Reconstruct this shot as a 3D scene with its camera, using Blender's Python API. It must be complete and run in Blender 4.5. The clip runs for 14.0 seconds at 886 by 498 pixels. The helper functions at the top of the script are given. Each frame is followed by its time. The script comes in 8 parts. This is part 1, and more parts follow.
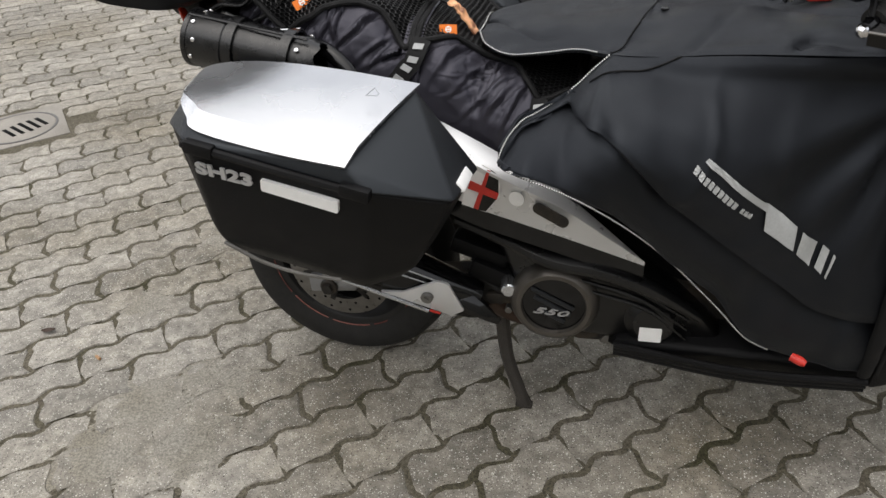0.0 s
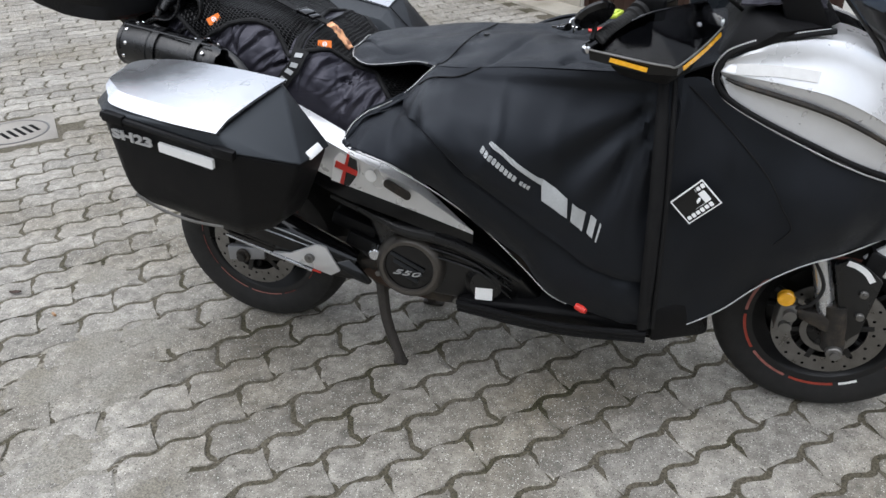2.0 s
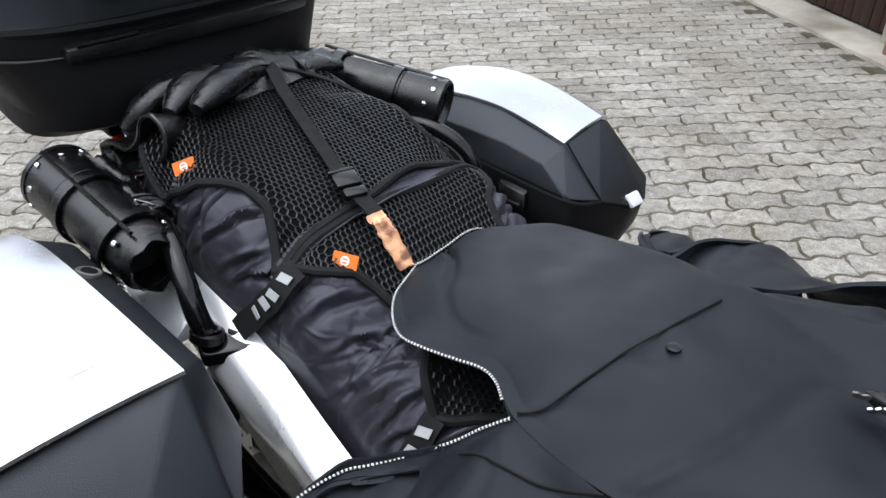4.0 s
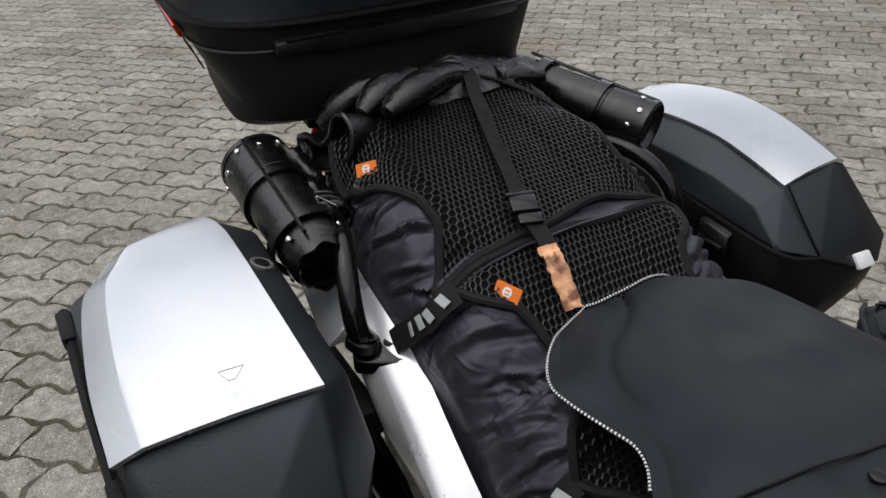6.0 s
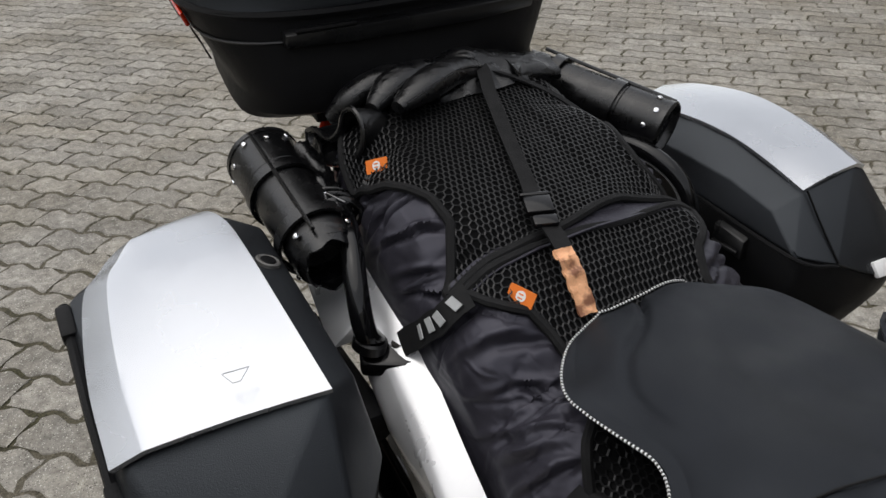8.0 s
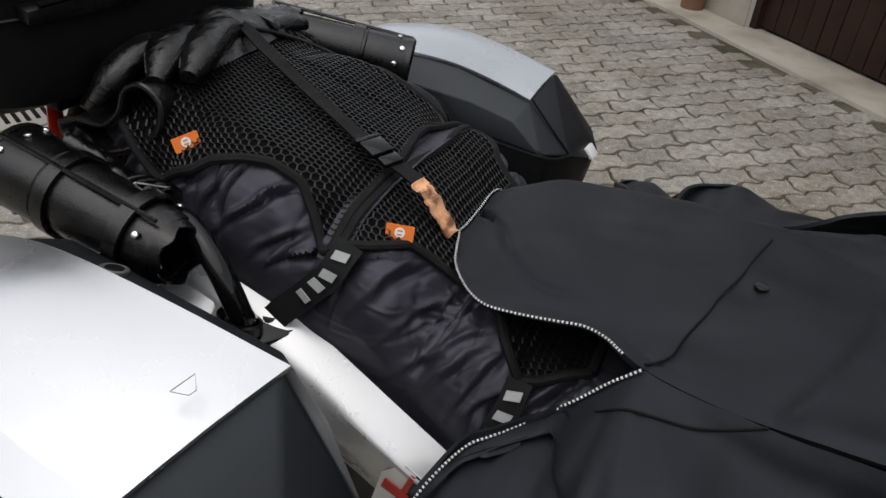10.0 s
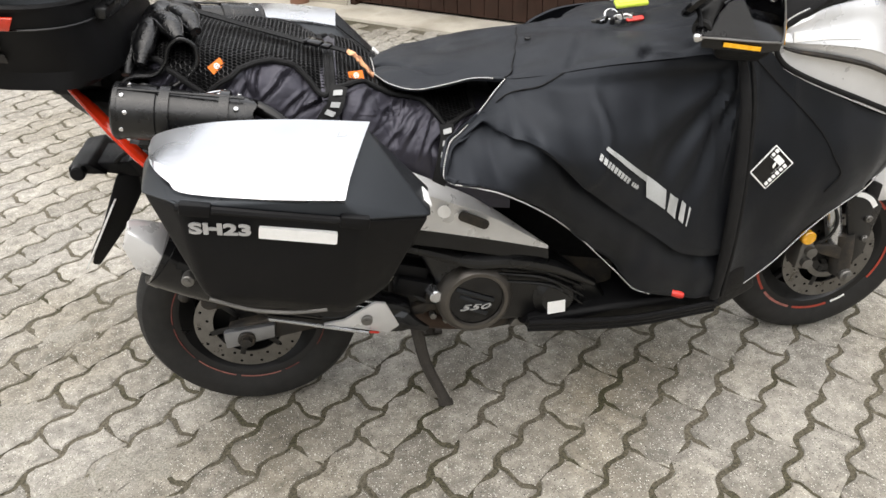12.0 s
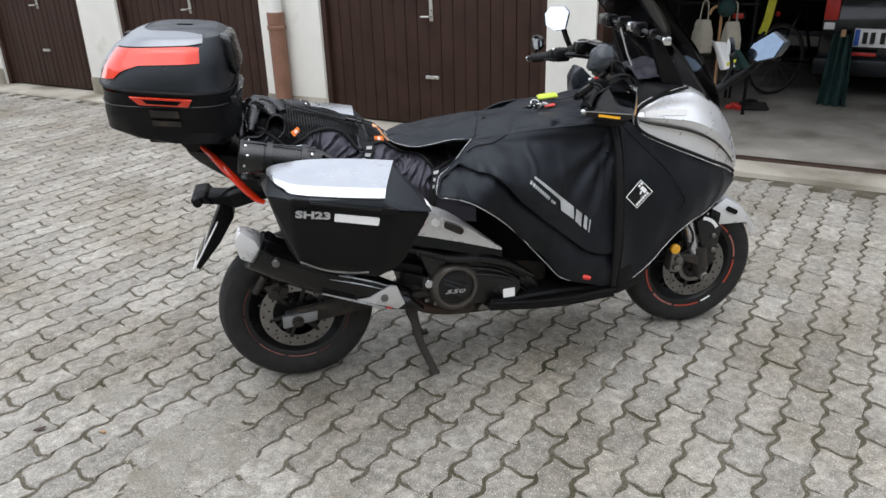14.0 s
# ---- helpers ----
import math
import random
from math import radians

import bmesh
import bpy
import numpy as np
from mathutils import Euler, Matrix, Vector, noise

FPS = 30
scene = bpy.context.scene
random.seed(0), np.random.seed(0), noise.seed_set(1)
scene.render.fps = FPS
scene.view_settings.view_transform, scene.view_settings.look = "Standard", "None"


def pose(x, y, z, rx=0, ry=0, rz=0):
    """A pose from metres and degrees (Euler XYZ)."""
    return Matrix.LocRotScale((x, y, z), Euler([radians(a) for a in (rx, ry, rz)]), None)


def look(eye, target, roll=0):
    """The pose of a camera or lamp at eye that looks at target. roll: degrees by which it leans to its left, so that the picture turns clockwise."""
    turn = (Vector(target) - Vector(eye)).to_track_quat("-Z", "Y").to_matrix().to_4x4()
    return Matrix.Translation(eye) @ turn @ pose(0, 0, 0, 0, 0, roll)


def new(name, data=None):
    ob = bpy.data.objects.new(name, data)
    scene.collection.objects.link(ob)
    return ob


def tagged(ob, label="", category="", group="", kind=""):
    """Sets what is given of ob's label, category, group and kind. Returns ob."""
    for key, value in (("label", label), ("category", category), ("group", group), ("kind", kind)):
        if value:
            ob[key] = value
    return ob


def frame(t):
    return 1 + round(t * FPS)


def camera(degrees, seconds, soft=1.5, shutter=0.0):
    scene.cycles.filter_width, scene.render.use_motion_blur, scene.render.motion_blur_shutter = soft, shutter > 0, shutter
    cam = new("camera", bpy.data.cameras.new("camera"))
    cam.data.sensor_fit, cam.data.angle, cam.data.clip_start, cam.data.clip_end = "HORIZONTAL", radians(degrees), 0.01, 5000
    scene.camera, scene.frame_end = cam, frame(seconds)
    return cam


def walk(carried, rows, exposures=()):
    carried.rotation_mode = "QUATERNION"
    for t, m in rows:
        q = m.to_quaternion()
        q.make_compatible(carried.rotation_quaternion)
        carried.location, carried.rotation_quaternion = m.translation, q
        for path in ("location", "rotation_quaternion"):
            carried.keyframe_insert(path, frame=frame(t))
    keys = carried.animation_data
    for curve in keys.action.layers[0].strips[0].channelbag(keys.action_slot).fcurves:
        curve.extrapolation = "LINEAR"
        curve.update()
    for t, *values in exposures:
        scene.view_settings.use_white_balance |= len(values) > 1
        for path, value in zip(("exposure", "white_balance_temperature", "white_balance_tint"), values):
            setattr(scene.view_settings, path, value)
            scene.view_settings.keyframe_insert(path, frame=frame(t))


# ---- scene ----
cam = camera(61.5, 14.0)
PATH = [
    (0, (0.738, -1.456, 1.398), (0.235, 0.112, 0.262), -3.7),
    (0.5, (0.916, -1.723, 1.403), (0.312, -0.212, 0.239), -6.5),
    (1, (1.03, -1.884, 1.425), (0.428, -0.319, 0.334), -6.1),
    (1.5, (1.155, -1.965, 1.449), (0.604, -0.386, 0.352), -3.2),
    (2, (1.176, -1.764, 1.448), (0.643, -0.138, 0.413), -1.4),
    (2.5, (1.16, -1.41, 1.454), (0.53, 0.194, 0.439), -0.9),
    (3, (1.039, -1.053, 1.418), (0.397, 0.549, 0.408), -0.7),
    (3.5, (0.958, -0.789, 1.415), (0.152, 0.693, 0.342), -0.8),
    (4, (0.946, -0.609, 1.429), (-0.196, 0.646, 0.371), -0.7),
    (4.2, (0.945, -0.571, 1.433), (-0.249, 0.631, 0.372), -1.7),
    (6.3, (0.903, -0.528, 1.434), (-0.575, 0.288, 0.361), -2.1),
    (6.5, (0.9, -0.527, 1.431), (-0.554, 0.304, 0.338), -2.0),
    (7, (0.896, -0.524, 1.433), (-0.575, 0.269, 0.334), -1.7),
    (7.2, (0.891, -0.525, 1.433), (-0.579, 0.278, 0.341), -1.5),
    (9.3, (0.846, -0.544, 1.416), (-0.565, 0.369, 0.331), 0.1),
    (9.5, (0.82, -0.569, 1.434), (-0.465, 0.482, 0.319), 2.0),
    (10, (0.689, -0.762, 1.421), (0.019, 0.739, 0.281), 4.7),
    (10.5, (0.685, -0.981, 1.408), (0.283, 0.645, 0.316), -0.0),
    (11, (0.695, -1.281, 1.434), (0.523, 0.363, 0.308), -0.7),
    (11.5, (0.522, -1.486, 1.435), (0.505, 0.201, 0.36), -2.0),
    (12, (0.337, -1.664, 1.458), (0.538, 0.02, 0.397), -2.3),
    (12.5, (0.292, -1.889, 1.49), (0.52, -0.144, 0.541), -1.6),
    (13, (0.271, -2.171, 1.53), (0.5, -0.395, 0.638), -2.3),
    (13.5, (0.177, -2.399, 1.558), (0.493, -0.586, 0.775), -3.1),
    (14, (0.079, -2.592, 1.586), (0.432, -0.788, 0.799), -1.7),
]
walk(cam, [(t, look(eye, target, roll)) for t, eye, target, roll in PATH], [(0.0, -0.12, 6850, 10), (0.5, -0.01, 6650, 10), (1.0, 0.04, 6550, 10), (1.5, 0.1, 6450, 10), (2.0, 0.10, 6200, 10), (2.5, 0.3, 5950, 12), (3.0, 0.60, 5800, 13), (3.5, 0.78, 5900, 12), (4.2, 0.05, 6250, 10), (6.3, -0.52, 6600, 10), (7.2, -0.55, 6700, 10), (9.3, -0.65, 6700, 10), (10.0, -0.7, 6700, 10), (10.5, -0.65, 6650, 10), (11.0, 0.15, 6800, 10), (11.5, 0.67, 6900, 10), (12.0, 0.57, 6920, 10), (12.5, 0.48, 6500, 10), (13.0, 0.39, 6420, 10), (13.5, 0.27, 6450, 10), (14.0, 0.14, 6300, 10)])

# ---------------------------------------------------------------- light
world = bpy.data.worlds.new("overcast_sky")
scene.world = world
world.use_nodes = True
wn, wl = world.node_tree.nodes, world.node_tree.links
sky = wn.new("ShaderNodeTexSky")
sky.sky_type, sky.sun_disc = "NISHITA", False
sky.sun_elevation, sky.sun_rotation = radians(74), radians(-152)
soft_sky = wn.new("ShaderNodeHueSaturation")
soft_sky.inputs["Saturation"].default_value = 0.22
wl.new(sky.outputs["Color"], soft_sky.inputs["Color"])
wl.new(soft_sky.outputs["Color"], wn["Background"].inputs["Color"])
wn["Background"].inputs["Strength"].default_value = 0.36
sun = new("sun", bpy.data.lights.new("sun", "SUN"))
sun.data.energy, sun.data.angle, sun.data.color = 1.4, radians(85), (1.0, 0.97, 0.93)
sun.matrix_world = look((-0.6, -1.4, 9.0), (0.4, 0.3, 0.0))


# ---------------------------------------------------------------- materials
def mat(name, base, rough=0.5, metal=0.0, spread=0.15, scale=12.0, bump=0.0, grain=300.0, coat=0.0, rough_spread=0.12, spec=0.5, second=None, patch=4.0, patch_at=(0.45, 0.65)):
    """A surface with variation at two scales, fine relief, and an optional second colour in patches."""
    m = bpy.data.materials.new(name)
    m.use_nodes = True
    n, l = m.node_tree.nodes, m.node_tree.links
    b = n["Principled BSDF"]
    geo = n.new("ShaderNodeNewGeometry")

    def noise_at(s, detail=6.0):
        t = n.new("ShaderNodeTexNoise")
        t.inputs["Scale"].default_value, t.inputs["Detail"].default_value = s, detail
        l.new(geo.outputs["Position"], t.inputs["Vector"])
        return t.outputs["Fac"]

    def ranged(src, lo, hi, a=0.3, z=0.7):
        r = n.new("ShaderNodeMapRange")
        r.inputs["From Min"].default_value, r.inputs["From Max"].default_value = a, z
        r.inputs["To Min"].default_value, r.inputs["To Max"].default_value = lo, hi
        l.new(src, r.inputs["Value"])
        return r.outputs["Result"]

    big, fine = noise_at(scale), noise_at(grain, 3.0)
    mul = n.new("ShaderNodeMath")
    mul.operation = "MULTIPLY"
    l.new(ranged(big, 1 - spread, 1 + spread), mul.inputs[0])
    l.new(ranged(fine, 1 - spread * 0.6, 1 + spread * 0.6), mul.inputs[1])
    colour = n.new("ShaderNodeMix")
    colour.data_type, colour.blend_type = "RGBA", "MULTIPLY"
    colour.inputs[0].default_value = 1.0
    if second:
        two = n.new("ShaderNodeMix")
        two.data_type = "RGBA"
        two.inputs[6].default_value, two.inputs[7].default_value = (*base, 1), (*second, 1)
        l.new(ranged(noise_at(patch, 8.0), 0, 1, *patch_at), two.inputs[0])
        l.new(two.outputs[2], colour.inputs[6])
    else:
        colour.inputs[6].default_value = (*base, 1)
    l.new(mul.outputs[0], colour.inputs[7])
    l.new(colour.outputs[2], b.inputs["Base Color"])
    l.new(ranged(big, max(0.02, rough - rough_spread), min(1.0, rough + rough_spread)), b.inputs["Roughness"])
    b.inputs["Metallic"].default_value = metal
    b.inputs["Coat Weight"].default_value = coat
    b.inputs["Specular IOR Level"].default_value = spec
    if bump:
        bp = n.new("ShaderNodeBump")
        bp.inputs["Strength"].default_value, bp.inputs["Distance"].default_value = bump, 0.004
        l.new(fine, bp.inputs["Height"])
        l.new(bp.outputs["Normal"], b.inputs["Normal"])
    return m


def paver_material():
    m = mat("paver_concrete", (0.352, 0.332, 0.294), 0.85, 0, 0.27, 22.0, 0.9, 260.0, spec=0.3, second=(0.218, 0.192, 0.145), patch=1.5, patch_at=(0.42, 0.74))
    n, l = m.node_tree.nodes, m.node_tree.links
    b = n["Principled BSDF"]
    source = b.inputs["Base Color"].links[0].from_socket
    geo = n.new("ShaderNodeNewGeometry")
    info = n.new("ShaderNodeObjectInfo")
    add = n.new("ShaderNodeMath")
    add.operation = "ADD"
    l.new(info.outputs["Random"], add.inputs[0])
    l.new(geo.outputs["Random Per Island"], add.inputs[1])
    fract = n.new("ShaderNodeMath")
    fract.operation = "FRACT"
    l.new(add.outputs[0], fract.inputs[0])
    tone = n.new("ShaderNodeMapRange")
    tone.inputs["To Min"].default_value, tone.inputs["To Max"].default_value = 0.80, 1.14
    l.new(fract.outputs[0], tone.inputs["Value"])
    mix = n.new("ShaderNodeMix")
    mix.data_type, mix.blend_type = "RGBA", "MULTIPLY"
    mix.inputs[0].default_value = 1.0
    l.new(source, mix.inputs[6])
    l.new(tone.outputs["Result"], mix.inputs[7])
    # worn, dusty mottling and rare damp stains
    for size, rough, low, high, dark, pale in ((38.0, 0.75, 0.36, 0.64, 0.74, 1.16), (2.6, 0.6, 0.50, 0.70, 1.0, 0.76)):
        cloud = n.new("ShaderNodeTexNoise")
        cloud.inputs["Scale"].default_value, cloud.inputs["Detail"].default_value, cloud.inputs["Roughness"].default_value = size, 6.0, rough
        l.new(geo.outputs["Position"], cloud.inputs["Vector"])
        fade = n.new("ShaderNodeMapRange")
        fade.inputs["From Min"].default_value, fade.inputs["From Max"].default_value = low, high
        fade.inputs["To Min"].default_value, fade.inputs["To Max"].default_value = dark, pale
        l.new(cloud.outputs["Fac"], fade.inputs["Value"])
        worn = n.new("ShaderNodeMix")
        worn.data_type, worn.blend_type = "RGBA", "MULTIPLY"
        worn.inputs[0].default_value = 1.0
        l.new(mix.outputs[2], worn.inputs[6])
        l.new(fade.outputs["Result"], worn.inputs[7])
        mix = worn
    # pale and dark aggregate grains of two sizes
    colour = mix.outputs[2]
    for size, near, far, share in ((240.0, 0.40, 0.24, 0.50), (120.0, 0.30, 0.20, 0.76)):
        vor = n.new("ShaderNodeTexVoronoi")
        vor.inputs["Scale"].default_value = size
        l.new(geo.outputs["Position"], vor.inputs["Vector"])
        grains = n.new("ShaderNodeMapRange")
        grains.inputs["From Min"].default_value, grains.inputs["From Max"].default_value = near, far
        l.new(vor.outputs["Distance"], grains.inputs["Value"])
        sep = n.new("ShaderNodeSeparateColor")
        l.new(vor.outputs["Color"], sep.inputs["Color"])
        pick = n.new("ShaderNodeMapRange")
        pick.inputs["From Min"].default_value, pick.inputs["From Max"].default_value = share, share + 0.04
        l.new(sep.outputs["Red"], pick.inputs["Value"])
        both = n.new("ShaderNodeMath")
        both.operation = "MULTIPLY"
        l.new(grains.outputs["Result"], both.inputs[0])
        l.new(pick.outputs["Result"], both.inputs[1])
        step = n.new("ShaderNodeMapRange")
        step.inputs["From Min"].default_value, step.inputs["From Max"].default_value = 0.35, 0.6
        l.new(sep.outputs["Green"], step.inputs["Value"])
        ramp = n.new("ShaderNodeMix")
        ramp.data_type = "RGBA"
        ramp.inputs[6].default_value, ramp.inputs[7].default_value = (0.66, 0.64, 0.58, 1), (0.085, 0.077, 0.066, 1)
        l.new(step.outputs["Result"], ramp.inputs[0])
        out = n.new("ShaderNodeMix")
        out.data_type = "RGBA"
        l.new(both.outputs[0], out.inputs[0])
        l.new(colour, out.inputs[6])
        l.new(ramp.outputs[2], out.inputs[7])
        colour = out.outputs[2]
    l.new(colour, b.inputs["Base Color"])
    return m


M = {
    "paver": paver_material(),
    "joint": mat("joint_sand", (0.128, 0.114, 0.086), 0.95, 0, 0.5, 160.0, 1.0, 420.0, spec=0.2, second=(0.060, 0.056, 0.032), patch=3.0, patch_at=(0.45, 0.66)),
    "swept": mat("swept_grit", (0.330, 0.311, 0.270), 0.95, 0, 0.40, 190.0, 1.0, 520.0, spec=0.2, second=(0.275, 0.254, 0.208), patch=5.0, patch_at=(0.45, 0.66)),
    "concrete": mat("old_concrete", (0.42, 0.39, 0.33), 0.9, 0, 0.18, 5.0, 0.5, 180.0, spec=0.3, second=(0.20, 0.18, 0.14), patch=2.5),
    "garage_floor": mat("garage_floor_concrete", (0.30, 0.28, 0.25), 0.8, 0, 0.2, 3.0, 0.3, 150.0, spec=0.3, second=(0.16, 0.145, 0.12), patch=1.8),
    "plaster": mat("white_plaster", (0.74, 0.73, 0.68), 0.9, 0, 0.06, 3.0, 0.4, 220.0, spec=0.2, second=(0.50, 0.48, 0.43), patch=3.0, patch_at=(0.58, 0.8)),
    "plaster_grey": mat("grey_render", (0.45, 0.44, 0.41), 0.9, 0, 0.1, 2.0, 0.3, 120.0, spec=0.2),
    "door": mat("brown_door_wood", (0.036, 0.018, 0.0125), 0.6, 0, 0.25, 6.0, 0.25, 160.0, spec=0.25),
    # the unlit garage's shade is put into this near-black colour
    "dark": mat("shade_toned_interior", (0.022, 0.021, 0.020), 0.9, 0, 0.2, 4.0),
    "pipe_brown": mat("brown_pipe", (0.19, 0.095, 0.06), 0.5, 0, 0.15, 10.0),
    "pipe_white": mat("white_pipe", (0.72, 0.71, 0.68), 0.4, 0, 0.05, 10.0),
    "zinc": mat("brushed_zinc", (0.62, 0.61, 0.58), 0.35, 1.0, 0.1, 30.0),
    "fabric": mat("black_nylon_fabric", (0.0044, 0.0047, 0.0060), 0.45, 0, 0.35, 7.0, 0.22, 1400.0, spec=0.33),
    "fabric_edge": mat("black_webbing", (0.005, 0.005, 0.0055), 0.75, 0, 0.2, 30.0, 0.3, 1200.0, spec=0.3),
    "puffy": mat("grey_violet_nylon", (0.0245, 0.0232, 0.0305), 0.40, 0, 0.15, 14.0, 0.15, 1600.0, spec=0.5),
    "netting": mat("black_netting", (0.0045, 0.0045, 0.005), 0.5, 0, 0.2, 60.0, spec=0.5),
    "backing": mat("black_backing_cloth", (0.0022, 0.0022, 0.0025), 0.9, 0, 0.2, 60.0, spec=0.15),
    "silver": mat("silver_paint", (0.72, 0.725, 0.735), 0.30, 0.45, 0.04, 20.0, 0.02, 2500.0, coat=0.35, rough_spread=0.05),
    "alu": mat("satin_silver_panel", (0.60, 0.615, 0.64), 0.25, 0.9, 0.04, 9.0, 0.03, 1800.0, rough_spread=0.07),
    # darker copy of the silver; the top case's dark reflections are in its colour
    "alu_dim": mat("dim_silver_panel", (0.30, 0.31, 0.33), 0.36, 0.85, 0.10, 9.0, 0.03, 1800.0, rough_spread=0.07),
    "plastic": mat("black_grained_plastic", (0.0034, 0.0034, 0.0040), 0.48, 0, 0.2, 10.0, 0.3, 900.0, spec=0.19),
    "grey_plastic": mat("dark_grey_plastic", (0.0095, 0.0102, 0.0118), 0.37, 0, 0.15, 10.0, 0.22, 900.0, spec=0.5),
    "gloss": mat("black_gloss", (0.004, 0.004, 0.0044), 0.12, 0, 0.1, 10.0, rough_spread=0.06, spec=0.4),
    "satin": mat("satin_black_plastic", (0.0045, 0.0046, 0.0050), 0.30, 0, 0.2, 10.0, 0.1, 900.0, spec=0.5),
    "rubber": mat("tyre_rubber", (0.009, 0.0087, 0.0083), 0.75, 0, 0.25, 25.0, 0.2, 500.0),
    "rim": mat("black_rim", (0.009, 0.009, 0.0095), 0.38, 0.2, 0.1, 20.0),
    "steel": mat("disc_steel", (0.22, 0.215, 0.21), 0.36, 1.0, 0.15, 40.0, 0.05, 600.0),
    "cast": mat("cast_aluminium", (0.20, 0.195, 0.185), 0.5, 0.85, 0.15, 30.0, 0.2, 700.0),
    "bronze": mat("titanium_grey_cover", (0.105, 0.096, 0.086), 0.40, 0.7, 0.08, 20.0, 0.08, 900.0),
    "grime": mat("grimy_metal", (0.024, 0.022, 0.020), 0.65, 0.3, 0.35, 40.0, 0.3, 300.0, second=(0.05, 0.04, 0.03), patch=20.0),
    "dusty": mat("dusty_stand_paint", (0.040, 0.035, 0.030), 0.7, 0.1, 0.3, 30.0, 0.2, 300.0),
    "rust": mat("rusty_pipe", (0.06, 0.038, 0.028), 0.6, 0.5, 0.3, 30.0, 0.2, 400.0),
    "chrome": mat("chrome", (0.75, 0.75, 0.76), 0.12, 1.0, 0.03, 30.0, rough_spread=0.05),
    "red": mat("red_lens", (0.72, 0.035, 0.008), 0.18, 0, 0.10, 20.0, coat=0.6, rough_spread=0.04),
    "red_sticker": mat("red_sticker", (0.34, 0.045, 0.025), 0.5, 0, 0.2, 40.0),
    "dark_red": mat("dull_red_sticker", (0.10, 0.020, 0.016), 0.5, 0, 0.5, 60.0),
    "red_faded": mat("faded_red_sticker", (0.30, 0.11, 0.09), 0.5, 0, 0.3, 60.0),
    "orange": mat("orange_cloth_tag", (0.85, 0.20, 0.02), 0.7, 0, 0.06, 60.0, 0.2, 1500.0),
    "amber": mat("amber_reflector", (0.85, 0.42, 0.02), 0.25, 0, 0.06, 60.0, coat=0.5),
    "peach": mat("faded_orange_pull", (0.90, 0.47, 0.25), 0.45, 0, 0.1, 60.0, 0.3, 500.0, second=(0.30, 0.13, 0.07), patch=45.0, patch_at=(0.5, 0.62)),
    "white": mat("white_sticker", (0.86, 0.86, 0.85), 0.4, 0, 0.03, 60.0),
    "grey_print": mat("reflective_grey_print", (0.40, 0.41, 0.41), 0.5, 0, 0.06, 200.0),
    "letter": mat("silver_lettering", (0.45, 0.45, 0.45), 0.4, 0.3, 0.05, 200.0),
    "leather": mat("black_leather", (0.0032, 0.0032, 0.0036), 0.27, 0, 0.2, 30.0, 0.12, 420.0, spec=0.6),
    "glove": mat("black_glove_leather", (0.0028, 0.0029, 0.0034), 0.31, 0, 0.2, 40.0, 0.2, 500.0, spec=0.6),
    "green": mat("lime_plastic_lid", (0.60, 0.74, 0.08), 0.35, 0, 0.05, 30.0),
    "mirror": mat("mirror_glass", (0.62, 0.68, 0.76), 0.03, 1.0, 0.01, 30.0, rough_spread=0.01),
    "tinted_mirror": mat("blue_tinted_mirror", (0.20, 0.26, 0.34), 0.06, 1.0, 0.08, 30.0, rough_spread=0.03),
    "blue_grey": mat("blue_grey_shell", (0.030, 0.036, 0.043), 0.30, 0.0, 0.08, 20.0, 0.1, 900.0),
    "teal": mat("teal_cloth", (0.006, 0.030, 0.026), 0.8, 0, 0.2, 20.0),
    "cream": mat("cream_cloth", (0.36, 0.335, 0.27), 0.8, 0, 0.1, 20.0),
    "cane": mat("cane_wood", (0.42, 0.24, 0.12), 0.5, 0, 0.15, 30.0),
    "yellow": mat("yellow_plastic", (0.70, 0.66, 0.04), 0.5, 0, 0.1, 30.0),
    "red_plain": mat("red_plastic", (0.55, 0.03, 0.02), 0.45, 0, 0.1, 30.0),
    "blue": mat("blue_plate", (0.03, 0.10, 0.45), 0.4, 0, 0.05, 30.0),
    "iron": mat("drain_iron", (0.16, 0.155, 0.15), 0.6, 0.7, 0.2, 30.0, 0.2, 300.0),
    "leaf": mat("dry_leaf", (0.45, 0.24, 0.08), 0.8, 0, 0.2, 60.0),
}


for key, amount, gloss in (("fabric", 0.055, (0.80, 0.88, 1.0, 1)), ("puffy", 0.05, (0.86, 0.86, 1.0, 1)), ("grey_plastic", 0.0, (0.84, 0.92, 1.0, 1))):
    surface_node = M[key].node_tree.nodes["Principled BSDF"]
    surface_node.inputs["Sheen Weight"].default_value, surface_node.inputs["Sheen Roughness"].default_value = amount, 0.35
    surface_node.inputs["Sheen Tint"].default_value = gloss
    surface_node.inputs["Specular Tint"].default_value = gloss

